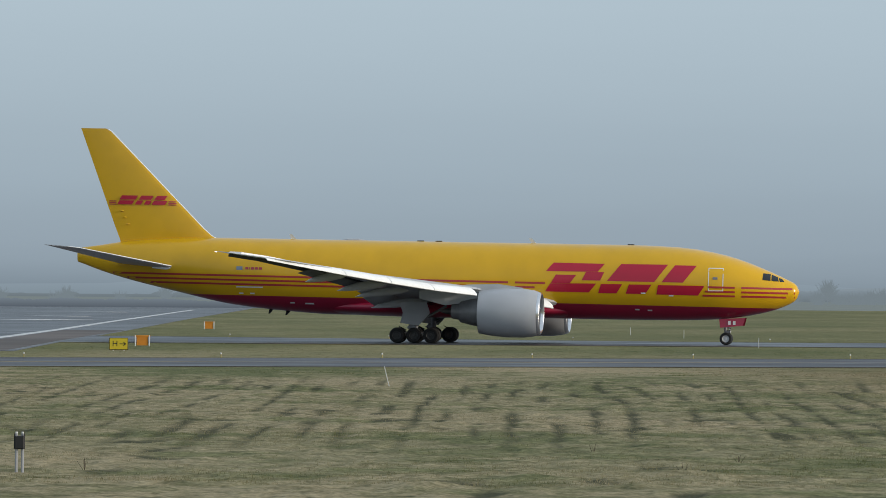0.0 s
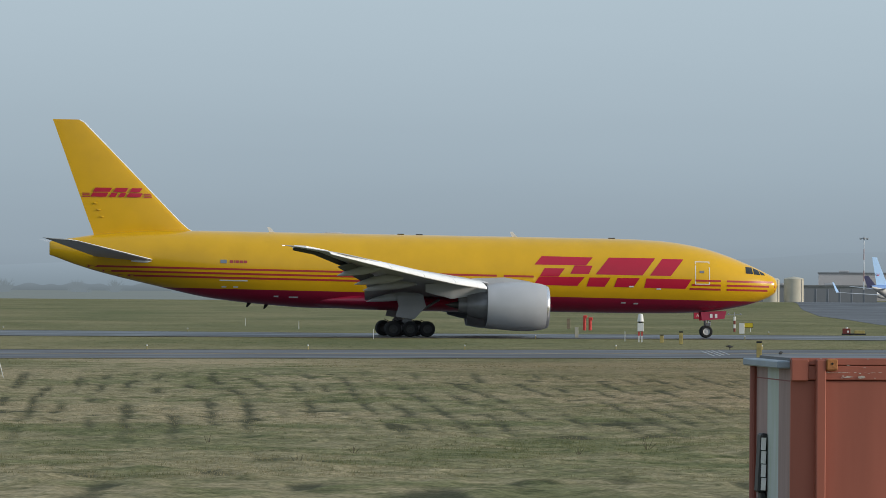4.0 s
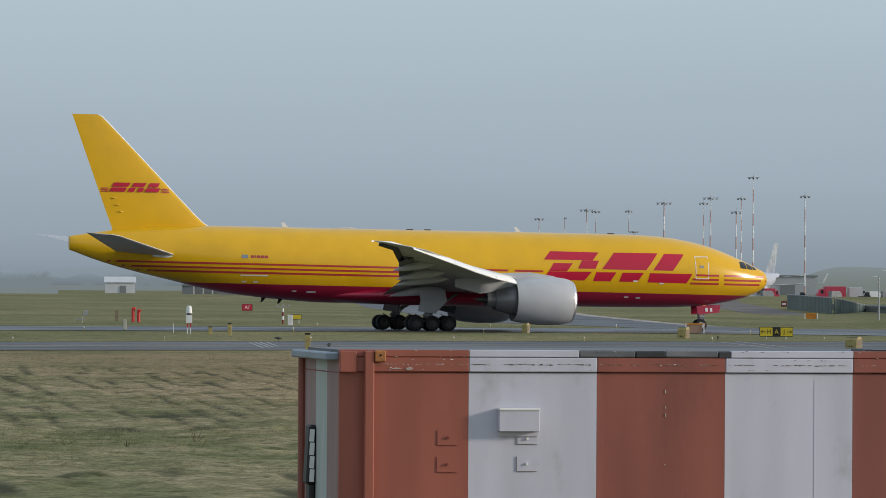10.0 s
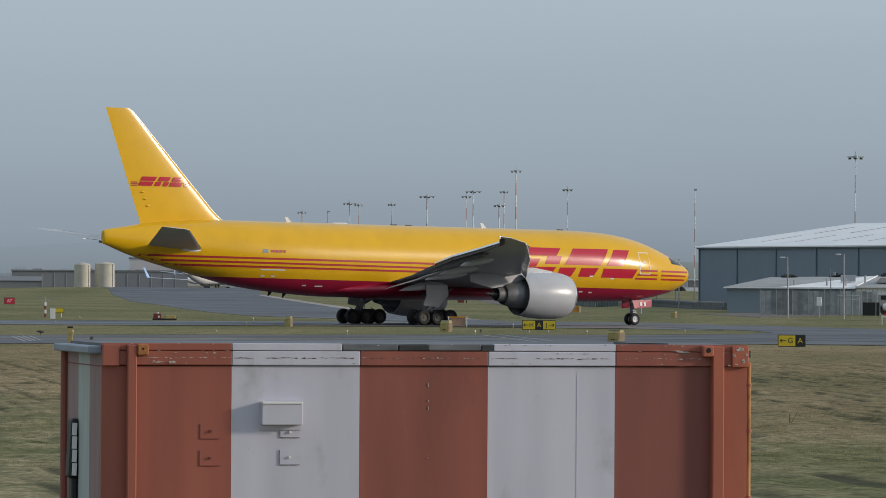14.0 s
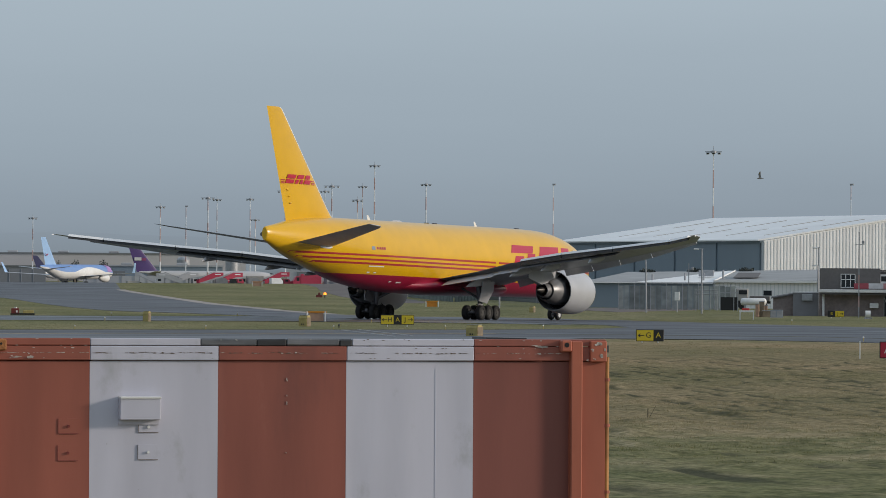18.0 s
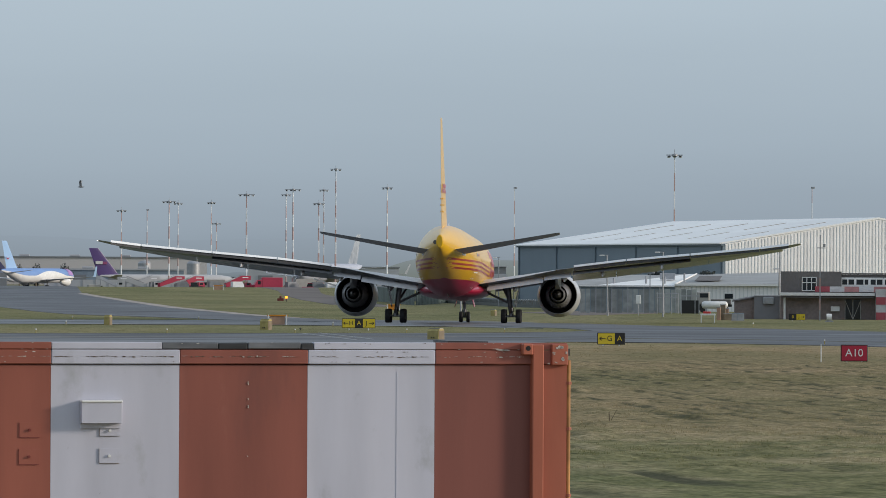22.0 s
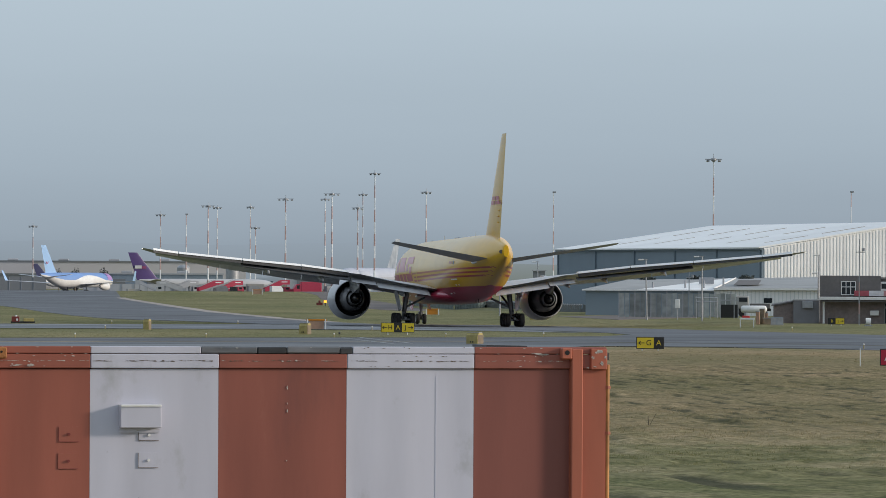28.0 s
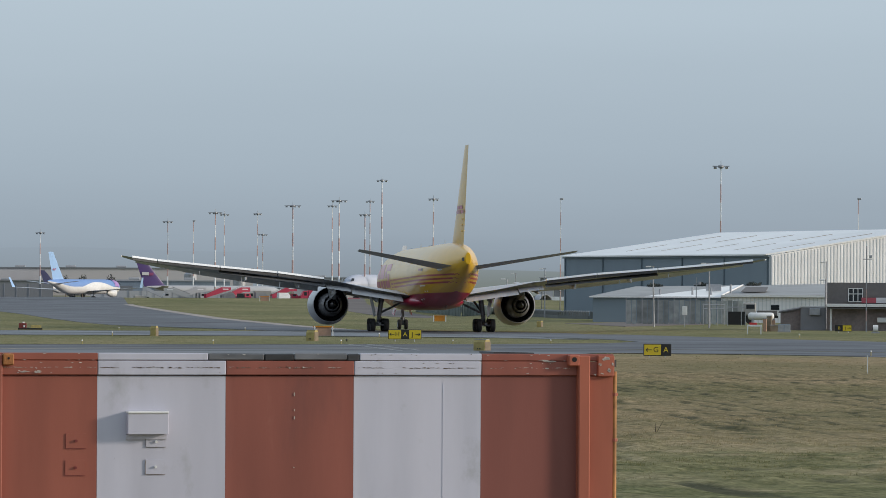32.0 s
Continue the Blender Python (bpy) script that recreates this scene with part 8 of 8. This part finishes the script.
# ---- far bare trees ----
def far_tree(h, spread, seed, branches):
    """Leafless tree: trunk, boughs and twigs; spread 0.3 for a poplar, 1 for an oak."""
    rng = random.Random(seed)
    s = thing("bare_tree", pose(0, 2300, -3), "hazy leafless winter tree on the skyline", "tree", group="bare trees")
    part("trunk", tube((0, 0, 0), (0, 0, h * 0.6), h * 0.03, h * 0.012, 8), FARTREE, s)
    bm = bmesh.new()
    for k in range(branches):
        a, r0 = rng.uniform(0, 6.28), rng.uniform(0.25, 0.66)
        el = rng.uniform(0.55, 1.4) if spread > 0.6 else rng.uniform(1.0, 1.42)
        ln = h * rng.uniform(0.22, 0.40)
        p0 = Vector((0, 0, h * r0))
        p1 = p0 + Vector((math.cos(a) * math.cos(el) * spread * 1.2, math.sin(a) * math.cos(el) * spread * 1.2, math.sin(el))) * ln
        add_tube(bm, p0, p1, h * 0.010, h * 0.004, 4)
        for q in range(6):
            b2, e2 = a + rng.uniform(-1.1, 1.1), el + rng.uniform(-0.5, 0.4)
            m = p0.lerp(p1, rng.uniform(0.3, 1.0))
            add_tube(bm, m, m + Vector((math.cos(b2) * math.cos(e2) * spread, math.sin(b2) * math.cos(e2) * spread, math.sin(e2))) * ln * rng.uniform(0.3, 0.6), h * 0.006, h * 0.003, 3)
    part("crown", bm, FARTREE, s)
    return s


oak = far_tree(11, 1.0, 1, 130)
poplar = far_tree(14, 0.26, 2, 110)
oak.matrix_basis = pose(150, 2195, -1)
poplar.matrix_basis = pose(86, 2198, -1)
rng = random.Random(11)
for x, y in ((89, 2205), (92, 2200), (84, 2210), (99, 2190), (101, 2200), (110, 2215), (113, 2205), (116, 2212)):
    copy_thing(poplar, pose(x, y, -rng.uniform(0.5, 4.5), 0, 0, rng.uniform(0, 360)))
for k in range(40):
    a = radians(-6 + 15 * k / 40 + rng.uniform(-0.2, 0.2))
    d = rng.uniform(2150, 2500)
    copy_thing(oak, pose(d * math.sin(a), d * math.cos(a), -rng.uniform(4.5, 8.0), 0, 0, rng.uniform(0, 360)))
for x, y in ((146, 2195), (155, 2200), (160, 2190), (165, 2200), (171, 2195)):
    copy_thing(oak, pose(x, y, -rng.uniform(4, 7), 0, 0, rng.uniform(0, 360)))


# ---- grass ----
def grass_blades():
    """Short blades in tufts all over the field, all turned to the sky like the turf under them."""
    rng = random.Random(5)
    verts, faces = [], []
    for k in range(48000):
        d = 96 + 190 * rng.random() ** 1.25
        a = radians(rng.uniform(-5.0, 17.6))
        x, y = d * math.sin(a), d * math.cos(a)
        patch = noise.noise((x * 0.16, y * 0.07, 2)) + 0.6 * noise.noise((x * 0.7, y * 0.3, 5))
        if patch < rng.uniform(-0.7, 0.5):
            continue
        z = ground_z(x, y) + relief(x, y, min(1, (318 - d) / 50))
        tall = rng.uniform(0.018, 0.042) * (1 + 0.9 * max(0.0, patch))
        r = rng.uniform(0.06, 0.22)
        for j in range(7):
            bx, by = x + rng.gauss(0, r), y + rng.gauss(0, r * 2)
            w, h, lean = rng.uniform(0.004, 0.011), tall * rng.uniform(0.5, 1.1), rng.uniform(-0.7, 0.7)
            i0 = len(verts)
            verts += [(bx - w, by, z - 0.02), (bx + w, by, z - 0.02), (bx + lean * h, by + 0.3 * h, z + h)]
            faces.append((i0, i0 + 1, i0 + 2))
    # coarser tufts on the verges between and beyond the taxiways
    for k in range(16000):
        d = 300 + 420 * rng.random() ** 1.3
        a = radians(rng.uniform(-5.0, 17.6))
        x, y = d * math.sin(a), d * math.cos(a)
        if noise.noise((x * 0.10, y * 0.02, 8)) < rng.uniform(-0.6, 0.4) or paved(x, y):
            continue
        r = rng.uniform(0.1, 0.5)
        for j in range(4):
            bx, by = x + rng.gauss(0, r), y + rng.gauss(0, r)
            w, h = rng.uniform(0.02, 0.06), rng.uniform(0.02, 0.055)
            i0 = len(verts)
            verts += [(bx - w, by, ground_z(bx, by) - 0.02), (bx + w, by, ground_z(bx, by) - 0.02), (bx + rng.uniform(-0.6, 0.6) * h, by, ground_z(bx, by) + h)]
            faces.append((i0, i0 + 1, i0 + 2))
    me = bpy.data.meshes.new("grass_blades")
    me.from_pydata(verts, [], faces)
    me.materials.append(GRASS)
    for p in me.polygons:
        p.use_smooth = True
    me.normals_split_custom_set_from_vertices([(0, -0.25, 0.97)] * len(verts))
    return tagged(new("grass_blades", me), "short rough blades of winter grass", "grass", kind="stuff")


grass_blades()


def weed(x, y, h, seed):
    rng = random.Random(seed)
    s = thing("dry_weed", pose(x, y, ground_z(x, y) - 0.05), "dry brown weed stalk in the grass", "plant", group="dry weeds")
    bm = bmesh.new()
    for k in range(5):
        a, r = rng.uniform(0, 6.28), rng.uniform(0.05, 0.6)
        add_tube(bm, (0, 0, 0), (math.cos(a) * r * h, math.sin(a) * r * h, h * rng.uniform(0.5, 1)), 0.006, 0.003, 4)
    part("stalks", bm, DRYSTALK, s)


for x, y, h, sd in ((10.4, 112, 0.25, 1), (12.2, 116, 0.35, 2), (5.9, 112, 0.25, 3), (33.0, 128, 0.4, 4), (14.5, 113, 0.25, 5), (-6.6, 104, 0.3, 6), (4.5, 105, 0.3, 7), (3.2, 119, 0.3, 8)):
    weed(x, y, h, sd)

# ---- movement ----
TAXI = [
    (0.0, -1.18, 489.14, -8.24),
    (2.0, 14.61, 487.52, -1.45),
    (3.5, 26.63, 487.25, 0.71),
    (6.0, 44.88, 487.01, 1.08),
    (9.0, 64.78, 487.26, 4.25),
    (11.0, 76.39, 488.51, 10.28),
    (13.0, 86.46, 490.95, 18.41),
    (16.0, 100.66, 497.80, 37.90),
    (18.0, 109.60, 505.64, 50.19),
    (20.0, 115.35, 514.09, 64.65),
    (22.0, 119.42, 522.67, 74.75),
    (24.0, 121.18, 530.38, 82.49),
    (25.0, 121.54, 534.81, 84.45),
    (28.0, 121.78, 548.93, 85.93),
    (30.0, 122.03, 558.57, 85.92),
    (32.0, 122.44, 568.02, 84.53),
]


def motions():
    rows = []
    for t, x, y, a in TAXI:
        # main wheels and nose wheels both follow the ground
        z, zn = ground_z(x, y), ground_z(x + 25.9 * math.cos(radians(a)), y + 25.9 * math.sin(radians(a)))
        rows.append((t, pose(x, y, 0.03 + z, 0, math.degrees(math.atan2(z - zn, 25.9)), a)))
    walk(freighter, rows)
    # wheels roll with the distance covered
    ts = [r[0] for r in TAXI]
    step, gone, last, rolled = 0.1, 0.0, None, []
    for i in range(321):
        t = i * step
        x, y = hermite_path(ts, [r[1] for r in TAXI], t), hermite_path(ts, [r[2] for r in TAXI], t)
        if last:
            gone += math.hypot(x - last[0], y - last[1])
        last = (x, y)
        rolled.append((t, gone))
    for ob, x, y, r in WHEELS:
        walk(ob, [(t, pose(x, y, r, 0, math.degrees(d / r), 0)) for t, d in rolled])
    walk(gull, [(t, pose(x, y, z, 0, 0, 160)) for t, x, y, z in GULL])
    # a wing beat lasts four tenths of a second
    for ob, sg in GULLWINGS:
        walk(ob, [(0.1 * i, pose(0, 0, 0, sg * (20 + 32 * math.cos(math.pi / 2 * i)), 0, 0)) for i in range(321)])


def hermite_path(xs, ys, x):
    i = int(np.clip(np.searchsorted(xs, x) - 1, 0, len(xs) - 2))
    h = xs[i + 1] - xs[i]
    t = (x - xs[i]) / h

    def slope(k):
        a, b = max(k - 1, 0), min(k + 1, len(xs) - 1)
        return (ys[b] - ys[a]) / (xs[b] - xs[a])
    return ys[i] * (1 + 2 * t) * (1 - t) ** 2 + slope(i) * h * t * (1 - t) ** 2 + ys[i + 1] * t * t * (3 - 2 * t) + slope(i + 1) * h * t * t * (t - 1)


GULL = [(0.0, 330.0, 400.0, 30.0), (14.0, 230.0, 440.0, 16.0), (17.5, 148.9, 498.2, 13.5), (18.0, 139.7, 500.9, 13.1), (18.5, 130.4, 503.4, 13.2), (19.0, 121.8, 505.5, 13.5), (19.5, 113.6, 507.4, 13.8), (21.0, 93.5, 511.0, 12.5), (22.0, 82.0, 513.5, 12.3), (22.5, 75.1, 514.6, 12.7), (26.0, 20.0, 540.0, 16.0), (32.0, -90.0, 560.0, 25.0)]
motions()
